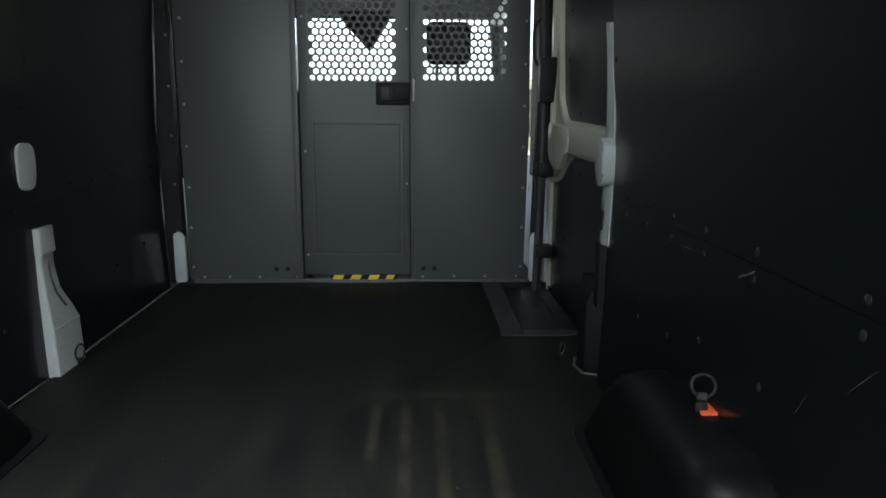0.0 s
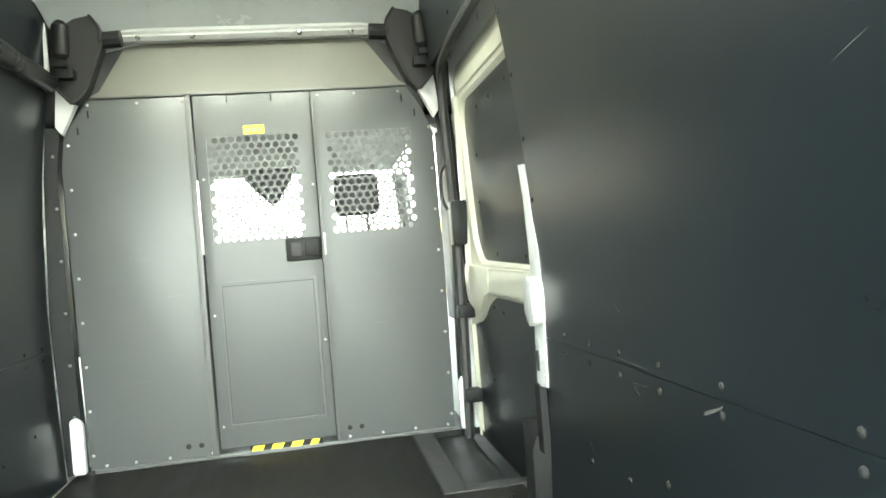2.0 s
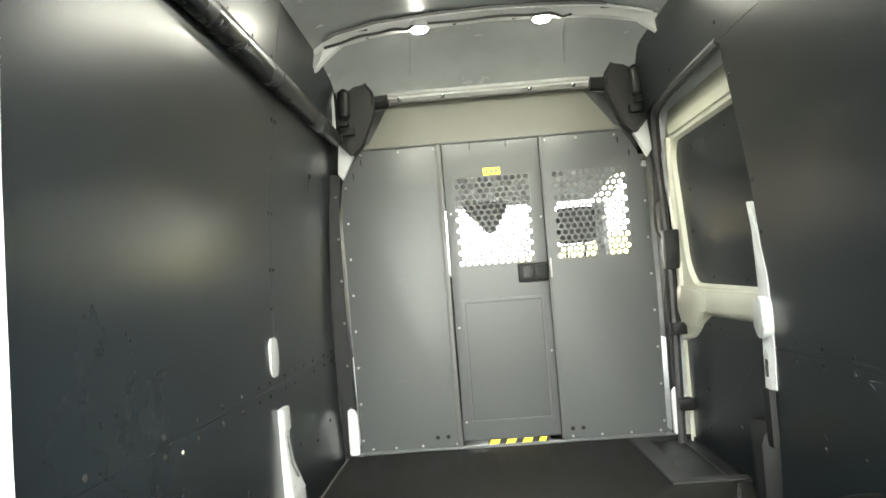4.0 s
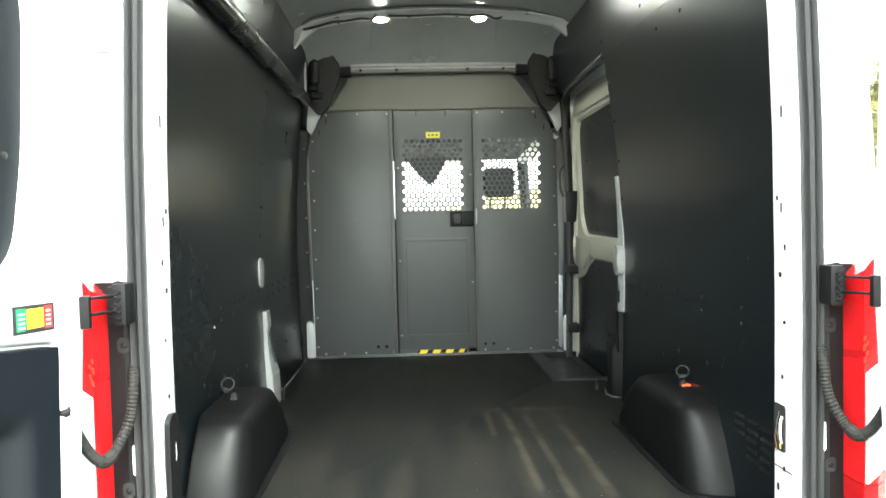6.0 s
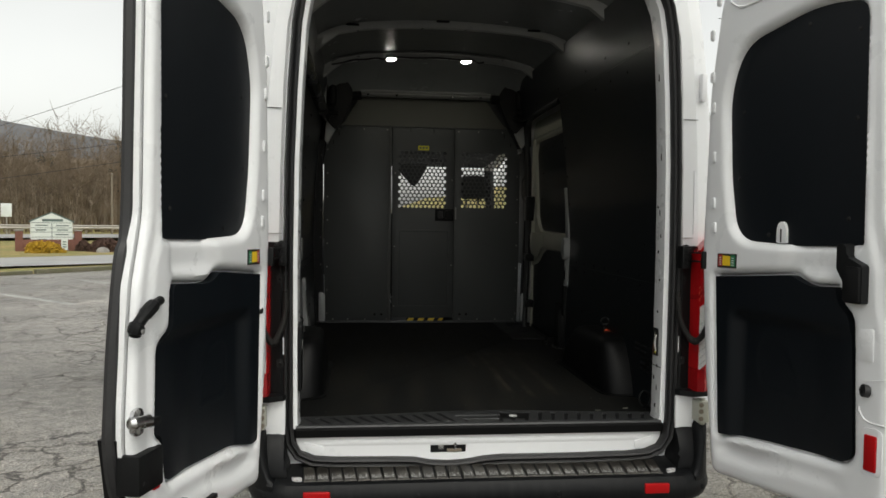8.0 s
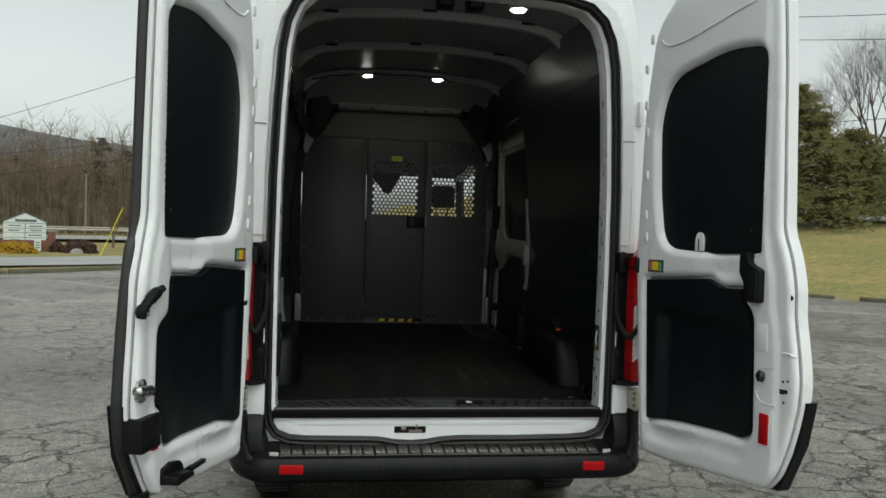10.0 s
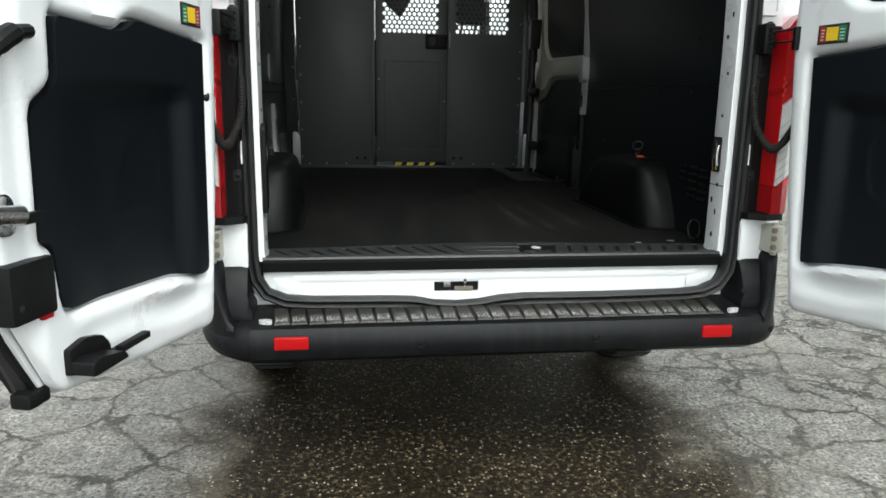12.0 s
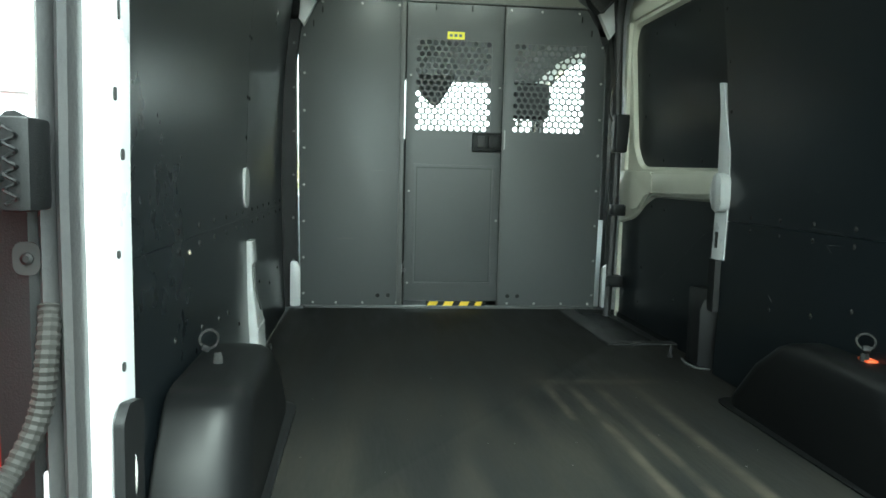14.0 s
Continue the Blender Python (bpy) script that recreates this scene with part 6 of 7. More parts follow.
def bow(y, depth, wide, mat=RIB):
    xs = [x for x, z in CE]
    fine = [-0.80 + 1.60 * i / 24 for i in range(25)]
    rings = []
    for x in fine:
        z = ceil_z(x) - 0.002
        e = depth + (0.05 * max(0, abs(x) - 0.68) / 0.12)
        rings.append([(x, y - wide, z), (x, y - wide * 0.6, z - e * 0.35), (x, y - wide * 0.35, z - e), (x, y + wide * 0.35, z - e), (x, y + wide * 0.6, z - e * 0.35), (x, y + wide, z)])
    return loft(rings, caps=True)


for y in (0.82, 1.60, 2.47):
    r = tagged(part("roof_bow", bow(y, 0.035, 0.055), RIB), "white pressed steel roof bow across the ceiling", "roof bow", "roof bows")
    for s in (-1, 1):
        part("bow_foot", prism(rounded([(s * 0.80, 2.70), (s * 0.745, 2.70), (s * 0.765, 2.635), (s * 0.795, 2.60), (s * 0.81, 2.62)], 0.01), y - 0.035, y + 0.035, FACE, 0.005), RIB, r)
    for x in (-0.55, -0.15, 0.12, 0.5):
        part("bow_hole", disc(0.010, 0.001, 8), HOLE, r, at=along((x, y, ceil_z(x) - 0.0375), (0, 0, -1)))
    for x in (-0.58, -0.03, 0.54):
        part("roof_clip", box(x - 0.04, x + 0.04, y - 0.068, y - 0.054, ceil_z(x) - 0.016, ceil_z(x) - 0.003, 0.004), PLASTIC, r, "black plastic clip")
tagged(part("ceiling_cable", tube(smooth_line([(x, 2.408, ceil_z(x) - dz) for x, dz in ((-0.74, 0.030), (-0.66, 0.046), (-0.58, 0.040), (-0.50, 0.050), (-0.42, 0.043), (-0.365, 0.052), (-0.335, 0.040))], 4), 0.0065, 6), WIRE), "black cable drooping from the roof bow to the lamp", "cable")
tagged(part("ceiling_cable", tube(smooth_line([(x, 2.408, ceil_z(x) - dz) for x, dz in ((-0.27, 0.040), (-0.12, 0.047), (0.05, 0.043), (0.20, 0.046), (0.275, 0.040), (0.33, 0.058), (0.37, 0.048))], 4), 0.0060, 6), WIRE), "black cable along the roof bow between the lamps", "cable")
tagged(part("ceiling_cable", tube([(x, 2.40, ceil_z(x) - 0.012) for x in [-0.72 + 0.06 * i for i in range(25)]], 0.007, 6), RIB), "pale cable clipped along the roof bow", "cable")
tagged(part("ceiling_cable", tube([(x, 2.38, ceil_z(x) - 0.010) for x in [-0.74 + 0.06 * i for i in range(22)]], 0.006, 6), SEAM), "grey cable clipped along the roof bow", "cable")
for x in (-0.36, 0.36):
    tagged(part("ceiling_seam", tube([(x, 2.53, ceil_z(x) - 0.003), (x * 1.05, 2.8, ceil_z(x) - 0.034), (x * 1.12, 2.98, ceil_z(x) - 0.11)], 0.0022, 6), CEILING), "thin grey cable running forward along the ceiling", "cable")
front_bow = tagged(part("front_header", loft([[(x, 3.045, 2.622), (x, 3.030, 2.604), (x, 3.040, 2.594), (x, 3.032, 2.584), (x, 3.055, 2.568), (x, 3.10, 2.568), (x, 3.11, 2.62)] for x in [-0.535 + 0.107 * i for i in range(11)]], caps=True), BARE), "white steel header rail above the partition", "header rail")
for x in (-0.47, -0.24, 0.22, 0.45):
    part("header_bolt", disc(0.012, 0.008, 8), CHROME, front_bow, at=along((x, 3.040, 2.580), (0, -1, -0.7)))


def roof_lamp(x, y, z, share=1.0):
    g = thing("ceiling_lamp", "round lit ceiling lamp in a white rim", "lamp", "ceiling lamps", at=Matrix.Translation((x, y, z)))
    part("rim", loft([[(r * math.cos(a), r * math.sin(a), h) for a in [2 * math.pi * i / 20 for i in range(20)]] for r, h in ((0.052, 0.034), (0.052, 0.004), (0.044, -0.004), (0.040, 0.0))], caps=True), RIB, g)
    part("lit_lens", loft([[(r * math.cos(a), r * math.sin(a), h) for a in [2 * math.pi * i / 20 for i in range(20)]] for r, h in ((0.0395, -0.001), (0.034, -0.010), (0.018, -0.015))], caps=True), LAMPGLOW, g, "glowing lamp lens")
    li = bpy.data.lights.new("lamp_light", "AREA")
    li.shape, li.size, li.energy, li.color, li.spread = "DISK", 0.07, LAMP_WATTS * share, (1.0, 0.95, 0.86), radians(170)
    lo = new("lamp_light", li)
    lo.matrix_basis = Matrix.Translation((x, y, z - 0.020))


roof_lamp(-0.312, 2.475, 2.752)
roof_lamp(0.246, 2.475, 2.752)
roof_lamp(0.40, 0.425, 2.735, 0.35)
for x in (0.02, 0.18):
    sw = thing("roof_socket", "small black socket block on the rear roof header", "socket")
    part("socket_body", box(x - 0.045, x + 0.045, 0.46, 0.56, 2.735, 2.792, 0.008), PLASTIC, sw)
    part("socket_face", box(x - 0.030, x + 0.030, 0.455, 0.4605, 2.745, 2.775, 0.002), SEAM, sw)

# corner brackets
def corner_bracket(s):
    g = thing("corner_bracket", "black plastic corner bracket beside the roof header", "bracket", "corner brackets")
    pts = rounded([(s * 0.805, 2.625), (s * 0.745, 2.700), (s * 0.68, 2.715), (s * 0.60, 2.60), (s * 0.60, 2.52), (s * 0.675, 2.335), (s * 0.73, 2.285), (s * 0.815, 2.38)], 0.015)
    part("bracket_body", prism(pts, 3.03, 2.955, FACE, 0.006), DARKSCREW, g)
    part("bracket_rim", tube([(x, 2.955, z) for x, z in pts], 0.006, 6, True), DARKSCREW, g)
    part("bracket_pod", tube([(s * 0.758, 2.935, 2.475), (s * 0.755, 2.93, 2.485), (s * 0.748, 2.93, 2.605), (s * 0.746, 2.935, 2.615)], [0.026, 0.034, 0.034, 0.026], 12), PLASTIC, g)
    part("bracket_block", box(*sorted((s * 0.705, s * 0.765)), 2.905, 2.96, 2.385, 2.425, 0.006), PLASTIC, g)
    part("bracket_arm", tube([(s * 0.61, 2.985, 2.555), (s * 0.525, 2.985, 2.560)], 0.036, 10), PLASTIC, g)
    part("bracket_lug", box(*sorted((s * 0.735, s * 0.785)), 2.915, 2.96, 2.435, 2.462, 0.005), PLASTIC, g)
    part("white_flange", prism([(s * 0.798, 2.615), (s * 0.808, 2.615), (s * 0.812, 2.43), (s * 0.835, 2.43), (s * 0.835, 2.35), (s * 0.822, 2.35), (s * 0.822, 2.415), (s * 0.798, 2.415)], 2.92, 2.905, FACE), RIB, g)


corner_bracket(-1)
corner_bracket(1)

# ---- partition ----
partition = thing("partition", "grey painted steel partition with perforated windows and a centre door", "partition")
PITCH_X, PITCH_Z, HOLE_R = 0.0342, 0.0298, 0.0135


def perforated(x0, x1, z0, z1, y, parent):
    """A field of round holes in staggered rows."""
    bm = bmesh.new()
    nrow = int(round((z1 - z0) / PITCH_Z))
    ncol = int((x1 - x0) / PITCH_X)
    hz = (z1 - z0) / nrow
    pitch = (x1 - x0) / (ncol + 0.5)

    def quad(a, b, c, d, yy):
        bm.faces.new([bm.verts.new((p[0], yy, p[1])) for p in (a, b, c, d)])

    for r in range(nrow):
        za, zb = z0 + r * hz, z0 + (r + 1) * hz
        shift = pitch / 2 if r % 2 else 0.0
        if shift:
            quad((x0, za), (x0 + shift, za), (x0 + shift, zb), (x0, zb), y)
        else:
            quad((x1 - pitch / 2, za), (x1, za), (x1, zb), (x1 - pitch / 2, zb), y)
        for c in range(ncol):
            xa = x0 + shift + c * pitch
            cx, cz = xa + pitch / 2, (za + zb) / 2
            ring, rim = [], []
            for i in range(12):
                a = 2 * math.pi * i / 12
                ca, sa = math.cos(a), math.sin(a)
                m = min(pitch / 2 / max(abs(ca), 1e-6), hz / 2 / max(abs(sa), 1e-6))
                ring.append((cx + ca * HOLE_R, cz + sa * HOLE_R))
                rim.append((cx + ca * m, cz + sa * m))
            vi = [bm.verts.new((p[0], y, p[1])) for p in ring]
            vo = [bm.verts.new((p[0], y, p[1])) for p in rim]
            vb = [bm.verts.new((p[0], y + 0.003, p[1])) for p in ring]
            for i in range(12):
                bm.faces.new((vi[i - 1], vi[i], vo[i], vo[i - 1]))
                bm.faces.new((vi[i - 1], vi[i], vb[i], vb[i - 1]))
            for sx in (-1, 1):
                for sz in (-1, 1):
                    corner = (cx + sx * pitch / 2, cz + sz * hz / 2)
                    near = sorted(rim, key=lambda p: (p[0] - corner[0]) ** 2 + (p[1] - corner[1]) ** 2)[:2]
                    bm.faces.new([bm.verts.new((p[0], y, p[1])) for p in (near[0], corner, near[1])])
    return part("perforated_sheet", bm, GREY, parent, "grey perforated sheet with round holes", 0)


P = PART_Y
WIN_L, WIN_R = (-0.222, 0.180, 1.668, 2.134), (0.297, 0.686, 1.672, 2.132)


def rect(a, b, c, d):
    return [(a, c), (b, c), (b, d), (a, d)]


left_pts = [(-0.805, 0.738), (-0.272, 0.738), (-0.282, 2.322), (-0.705, 2.322), (-0.785, 2.205), (-0.822, 2.13), (-0.815, 1.4)]
right_pts = [(0.252, 0.738), (0.785, 0.738), (0.795, 1.4), (0.790, 2.10), (0.745, 2.22), (0.680, 2.322), (0.248, 2.322)]
lpan = part("fixed_panel", plate(left_pts, [], P + 0.004, P - 0.010, FACE, edge=0.004), GREY, partition, "plain grey fixed panel")
rpan = part("fixed_panel", plate(right_pts, [rect(*WIN_R)], P + 0.004, P - 0.010, FACE, edge=0.004), GREY, partition, "grey fixed panel with a perforated window")
door = part("partition_door", plate([(-0.262, 0.765), (0.240, 0.765), (0.240, 2.318), (-0.268, 2.318)], [rect(*WIN_L)], P + 0.002, P - 0.014, FACE, edge=0.004), GREY, partition, "grey partition door with a perforated window")
perforated(*WIN_L, P - 0.008, door)
perforated(*WIN_R, P - 0.006, rpan)
part("pressed_field", plate(rect(-0.222, 0.210, 0.852, 1.492), [rect(-0.208, 0.196, 0.866, 1.478)], P - 0.0145, P - 0.0185, FACE, edge=0.002), GREY, door)
part("pressed_groove", plate(rect(-0.207, 0.195, 0.867, 1.477), [rect(-0.202, 0.190, 0.872, 1.472)], P - 0.0142, P - 0.0150, FACE), CABDARK, door)
for x in (-0.267, 0.244):
    part("door_gap", box(x - 0.004, x + 0.004, P - 0.004, P + 0.004, 0.74, 2.32), HOLE, partition)
# light coming through the door's edge gap, painted as a white strip
part("gap_light_strip", box(-0.2705, -0.2665, P - 0.0145, P - 0.0120, 1.62, 1.93), RIB, door, "pale strip painted as light in the gap along the door edge")
for x0, x1, z0, z1 in ((-0.705, 0.68, 2.322, 2.332), (-0.30, -0.2745, 0.74, 2.335), (0.244, 0.254, 0.74, 2.335)):
    part("edge_strip", box(x0, x1, P - 0.018, P - 0.010, z0, z1, 0.002), SEAM, partition)
part("bottom_rail", box(-0.79, 0.77, P - 0.012, P + 0.02, 0.722, 0.737, 0.003), SEAM, partition)
cap = [(-0.705, 2.334), (-0.655, 2.36), (-0.535, 2.578), (0.500, 2.578), (0.650, 2.36), (0.690, 2.334)]
part("upper_panel", loft([[(x, P + 0.01 + (z - 2.334) * 0.20, z) for x, z in cap], [(x, P + 0.03 + (z - 2.334) * 0.20, z) for x, z in cap]], caps=True), CAPGREY, partition, "beige grey sheet above the partition")
lt = part("door_latch", box(0.084, 0.240, P - 0.034, P - 0.014, 1.562, 1.664, 0.010), PLASTIC, door, "black paddle latch")
part("paddle", box(0.108, 0.150, P - 0.044, P - 0.033, 1.585, 1.645, 0.006), RUBBER, lt)
part("latch_grip", box(0.165, 0.232, P - 0.050, P - 0.033, 1.580, 1.652, 0.008), PLASTIC, lt)
part("strike_plate", box(0.246, 0.262, P - 0.016, P - 0.010, 1.58, 1.68, 0.003), SCREW, rpan)
lab = part("yellow_label", box(-0.059, 0.031, P - 0.0158, P - 0.0142, 2.140, 2.178), LABEL, door, "yellow label with illegible print", 0)
for i in range(3):
    part("print_bar", box(-0.048 + 0.025 * i, -0.032 + 0.025 * i, P - 0.0166, P - 0.0158, 2.152, 2.166), SIGNINK, lab)
haz = part("hazard_strip", box(-0.140, 0.180, P - 0.016, P - 0.012, 0.7385, 0.762), HOLE, partition, "yellow and black hazard tape at the threshold", 0)
for i in range(4):
    x = -0.135 + 0.085 * i
    w = 0.048 if i < 3 else 0.035
    part("yellow_stripe", prism([(x, 0.739), (x + w, 0.739), (x + w + 0.012, 0.7615), (x + 0.012, 0.7615)], P - 0.0162, P - 0.0175, FACE), YELLOW, haz, "", 0)
for x, z, ln in ((-0.62, 1.09, 0.09), (-0.55, 1.62, 0.05), (-0.44, 1.45, 0.07), (0.45, 1.25, 0.06)):
    part("scratch", tube([(x, P - 0.0102, z), (x + ln * 0.5, P - 0.0102, z + 0.004), (x + ln, P - 0.0102, z + 0.003)], [0.0004, 0.0009, 0.0003], 5), CAPGREY, lpan if x < 0 else rpan)
for x in (-0.400, -0.345, 0.302, 0.356):
    pn = lpan if x < 0 else rpan
    h = part("vent_plug", tube([(x + 0.013 * math.cos(a), P - 0.0105, 0.791 + 0.013 * math.sin(a)) for a in [2 * math.pi * i / 14 for i in range(14)]], 0.002, 5, True), SEAM, pn)
    part("drilled_hole", disc(0.0128, 0.0008, 14), HOLE, pn, at=along((x, P - 0.0102, 0.791), (0, -1, 0)))
for x, z in [(-0.79, 0.80 + 0.19 * i) for i in range(8)] + [(-0.70, 2.30), (-0.50, 2.30), (-0.31, 2.30)] + [(-0.74, 0.752), (-0.62, 0.752), (-0.48, 0.752), (-0.30, 0.752)]:
    part("rivet", disc(0.007, 0.004, 8), SCREW, lpan, at=along((x, P - 0.010, z), (0, -1, 0)))
for x, z in [(0.772, 0.80 + 0.19 * i) for i in range(8)] + [(0.275, 2.30), (0.44, 2.30), (0.64, 2.30)] + [(0.30, 0.752), (0.45, 0.752), (0.60, 0.752), (0.75, 0.752)]:
    part("rivet", disc(0.007, 0.004, 8), SCREW, rpan, at=along((x, P - 0.010, z), (0, -1, 0)))
for x, z in [(-0.245, 1.95), (-0.245, 1.35), (0.225, 1.9), (0.225, 1.2), (-0.245, 0.86)]:
    part("rivet", disc(0.006, 0.004, 8), SCREW, door, at=along((x, P - 0.014, z), (0, -1, 0)))
for x, z in ((-0.70, 2.26), (-0.745, 2.19), (0.655, 2.27), (0.71, 2.20), (-0.12, 2.30), (0.07, 2.30)):
    part("keyhole_slot", box(x - 0.003, x + 0.003, P - 0.0155, P - 0.0095, z - 0.016, z + 0.016, 0.001), HOLE, partition)
for s in (-1, 1):
    fl = part("side_flange", loft([[(s * (xa), P - 0.006, z), (s * (xa + 0.005), P - 0.05, z), (s * (wall_x(z, s) + 0.01), P - 0.055, z), (s * (wall_x(z, s) + 0.01), P, z)] for z, xa in ((0.735, 0.81), (1.4, 0.822), (2.0, 0.826), (2.2, 0.80))], caps=True), PLASTIC, partition, "black flange between partition and wall")
    part("corner_post", prism(rounded([(s * 0.800, 0.745), (s * 0.850, 0.745), (s * 0.850, 0.975), (s * 0.825, 0.98), (s * 0.800, 0.955)], 0.01), 2.995, 2.968, FACE, 0.006), RIB, partition, "white painted corner post")
    part("upper_gusset", prism([(s * 0.725, 2.295), (s * 0.80, 2.37), (s * 0.815, 2.20), (s * 0.790, 2.165)], 3.02, 2.98, FACE, 0.004), RIB, partition)
    for i in range(6):
        part("flange_screw", disc(0.007, 0.004, 8), SEAM, fl, at=along((s * (0.838), P - 0.062, 0.98 + 0.22 * i), (-s * 0.4, -1, 0)))

# ---- outside: ground, lot, road ----
def ground_height(x, y):
    """Flat round the van, rising to a lawn on one side and towards the woods."""
    rise = max(0.0, (x - 11.5) * 0.738 + (y - 16.6) * 0.675 - 0.4) * max(0.0, min(1.0, (x - 11.5) / 5.0))
    far = max(0.0, math.hypot(x, y) - 45.0)
    z = min(6.0, 0.115 * rise * min(1.0, rise / 3.0)) + 0.004 * far
    return min(z, 30.0) - 0.02


def ground_sheet():
    bm = bmesh.new()
    radii = [0, 4, 7, 10, 13, 16, 19, 22, 26, 30, 35, 40, 46, 52, 60, 70, 85, 105, 130, 170, 230, 320, 450, 700, 1100, 1800, 3000]
    n = 72
    rows = []
    for r in radii[1:]:
        row = []
        for i in range(n):
            a = 2 * math.pi * i / n
            x, y = r * math.cos(a), r * math.sin(a)
            flat = 0.0 if r < 12 else noise.noise((x * 0.08, y * 0.08, 0)) * 0.08
            row.append(bm.verts.new((x, y, ground_height(x, y) + (flat if r > 18 else -0.01))))
        rows.append(row)
    c = bm.verts.new((0, 0, -0.03))
    for i in range(n):
        bm.faces.new((c, rows[0][i - 1], rows[0][i]))
    for a, b in zip(rows, rows[1:]):
        for i in range(n):
            bm.faces.new((a[i - 1], a[i], b[i], b[i - 1]))
    return bm


tagged(part("ground", ground_sheet(), GRASS, smooth=180), "patchy winter grass ground reaching the hills", "ground", kind="structure")
lot = [(-60, -45), (40, -45), (40, 2), (18.0, 9.5), (13.0, 14.6), (11.5, 16.6), (4.0, 24.0), (-3.0, 24.3), (-6.8, 19.9), (-9.0, 17.2), (-13.2, 12.2), (-60, -20)]


def sheet(pts, z, step=None):
    bm = bmesh.new()
    bm.faces.new([bm.verts.new((x, y, z)) for x, y in pts])
    return bm


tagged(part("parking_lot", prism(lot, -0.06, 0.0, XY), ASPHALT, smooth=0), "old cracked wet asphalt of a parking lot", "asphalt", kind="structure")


def strip_along(line, wide, z):
    bm = bmesh.new()
    pts = [Vector(p) for p in line]
    rows = []
    for i, p in enumerate(pts):
        d = (pts[min(i + 1, len(pts) - 1)] - pts[max(i - 1, 0)]).normalized()
        nrm = Vector((-d.y, d.x))
        rows.append([bm.verts.new((q.x, q.y, zz)) for q, zz in ((p - nrm * wide / 2, ground_height(*(p - nrm * wide / 2)) + z), (p, ground_height(*p) + z), (p + nrm * wide / 2, ground_height(*(p + nrm * wide / 2)) + z))])
    for a, b in zip(rows, rows[1:]):
        for i in (1, 2):
            bm.faces.new((a[i - 1], a[i], b[i], b[i - 1]))
    return bm


def polyline(pts, n=10):
    return [(p.x, p.y) for p in smooth_line([(a, b, 0) for a, b in pts], n)]


drive_line = polyline([(-40, 2), (-22, 14.5), (-11.6, 21.8), (-8.2, 24.8), (-4, 30), (2, 40)])
tagged(part("driveway", strip_along(drive_line, 4.8, 0.06), ROADGREY, smooth=0), "pale asphalt driveway behind the grass verge", "driveway", kind="structure")
road_line = polyline([(-60, 22), (-32, 38), (-18, 45.5), (-6, 51), (12, 60), (60, 80)])
tagged(part("road", strip_along(road_line, 7.0, 0.22), ROADGREY, smooth=0), "pale two-lane road past the parking lot", "road", kind="structure")
tagged(part("road_marking", strip_along(road_line, 0.25, 0.235), LINE, smooth=0), "worn white line along the road", "road marking", kind="structure")
path_line = polyline([(34, 27), (30, 32), (29, 38), (32, 46), (42, 56)])
tagged(part("lane", strip_along(path_line, 3.0, 0.12), ROADGREY, smooth=0), "narrow grey lane climbing the lawn", "lane", kind="structure")
for k, (x0, y0, x1, y1) in enumerate(((-5.5, 10.5, -9.0, 13.5), (-3.8, 12.5, -7.3, 15.6), (8.2, 12.9, 11.5, 11.0), (12.5, 12.0, 15.5, 10.2))):
    d = Vector((x1 - x0, y1 - y0)).normalized()
    nrm = Vector((-d.y, d.x)) * 0.06
    q = [(x0 + nrm.x, y0 + nrm.y), (x1 + nrm.x, y1 + nrm.y), (x1 - nrm.x, y1 - nrm.y), (x0 - nrm.x, y0 - nrm.y)]
    tagged(part("parking_line", prism(q, -0.002, 0.004, XY), LINE, smooth=0), "faded white parking line", "parking line", kind="structure")

# kerbs round the lot
def kerb_run(a, b, gap):
    a, b = Vector(a), Vector(b)
    d = b - a
    n = max(1, int(d.length / 2.2))
    rot = math.degrees(math.atan2(d.y, d.x))
    out = []
    for i in range(n):
        c = a + d * ((i + 0.5) / n)
        g = thing("kerb_stone", "low mossy concrete kerb between asphalt and grass", "kerb", "kerb stones", at=pose(c.x, c.y, 0, 0, 0, rot + random.uniform(-1.5, 1.5)))
        ln = d.length / n / 2 - gap * random.uniform(0.3, 1.0)
        part("stone", box(-ln, ln, -0.09, 0.09, -0.02, 0.11 + random.uniform(-0.02, 0.01), 0.03), KERB, g)


kerb_run((-13.2, 12.25), (-9.0, 17.25), 0.03)
kerb_run((-9.0, 17.25), (-6.8, 19.95), 0.12)
kerb_run((-6.8, 19.95), (-3.0, 24.35), 0.05)
kerb_run((11.5, 16.65), (13.0, 14.65), 0.35)
kerb_run((13.0, 14.65), (18.0, 9.55), 0.35)

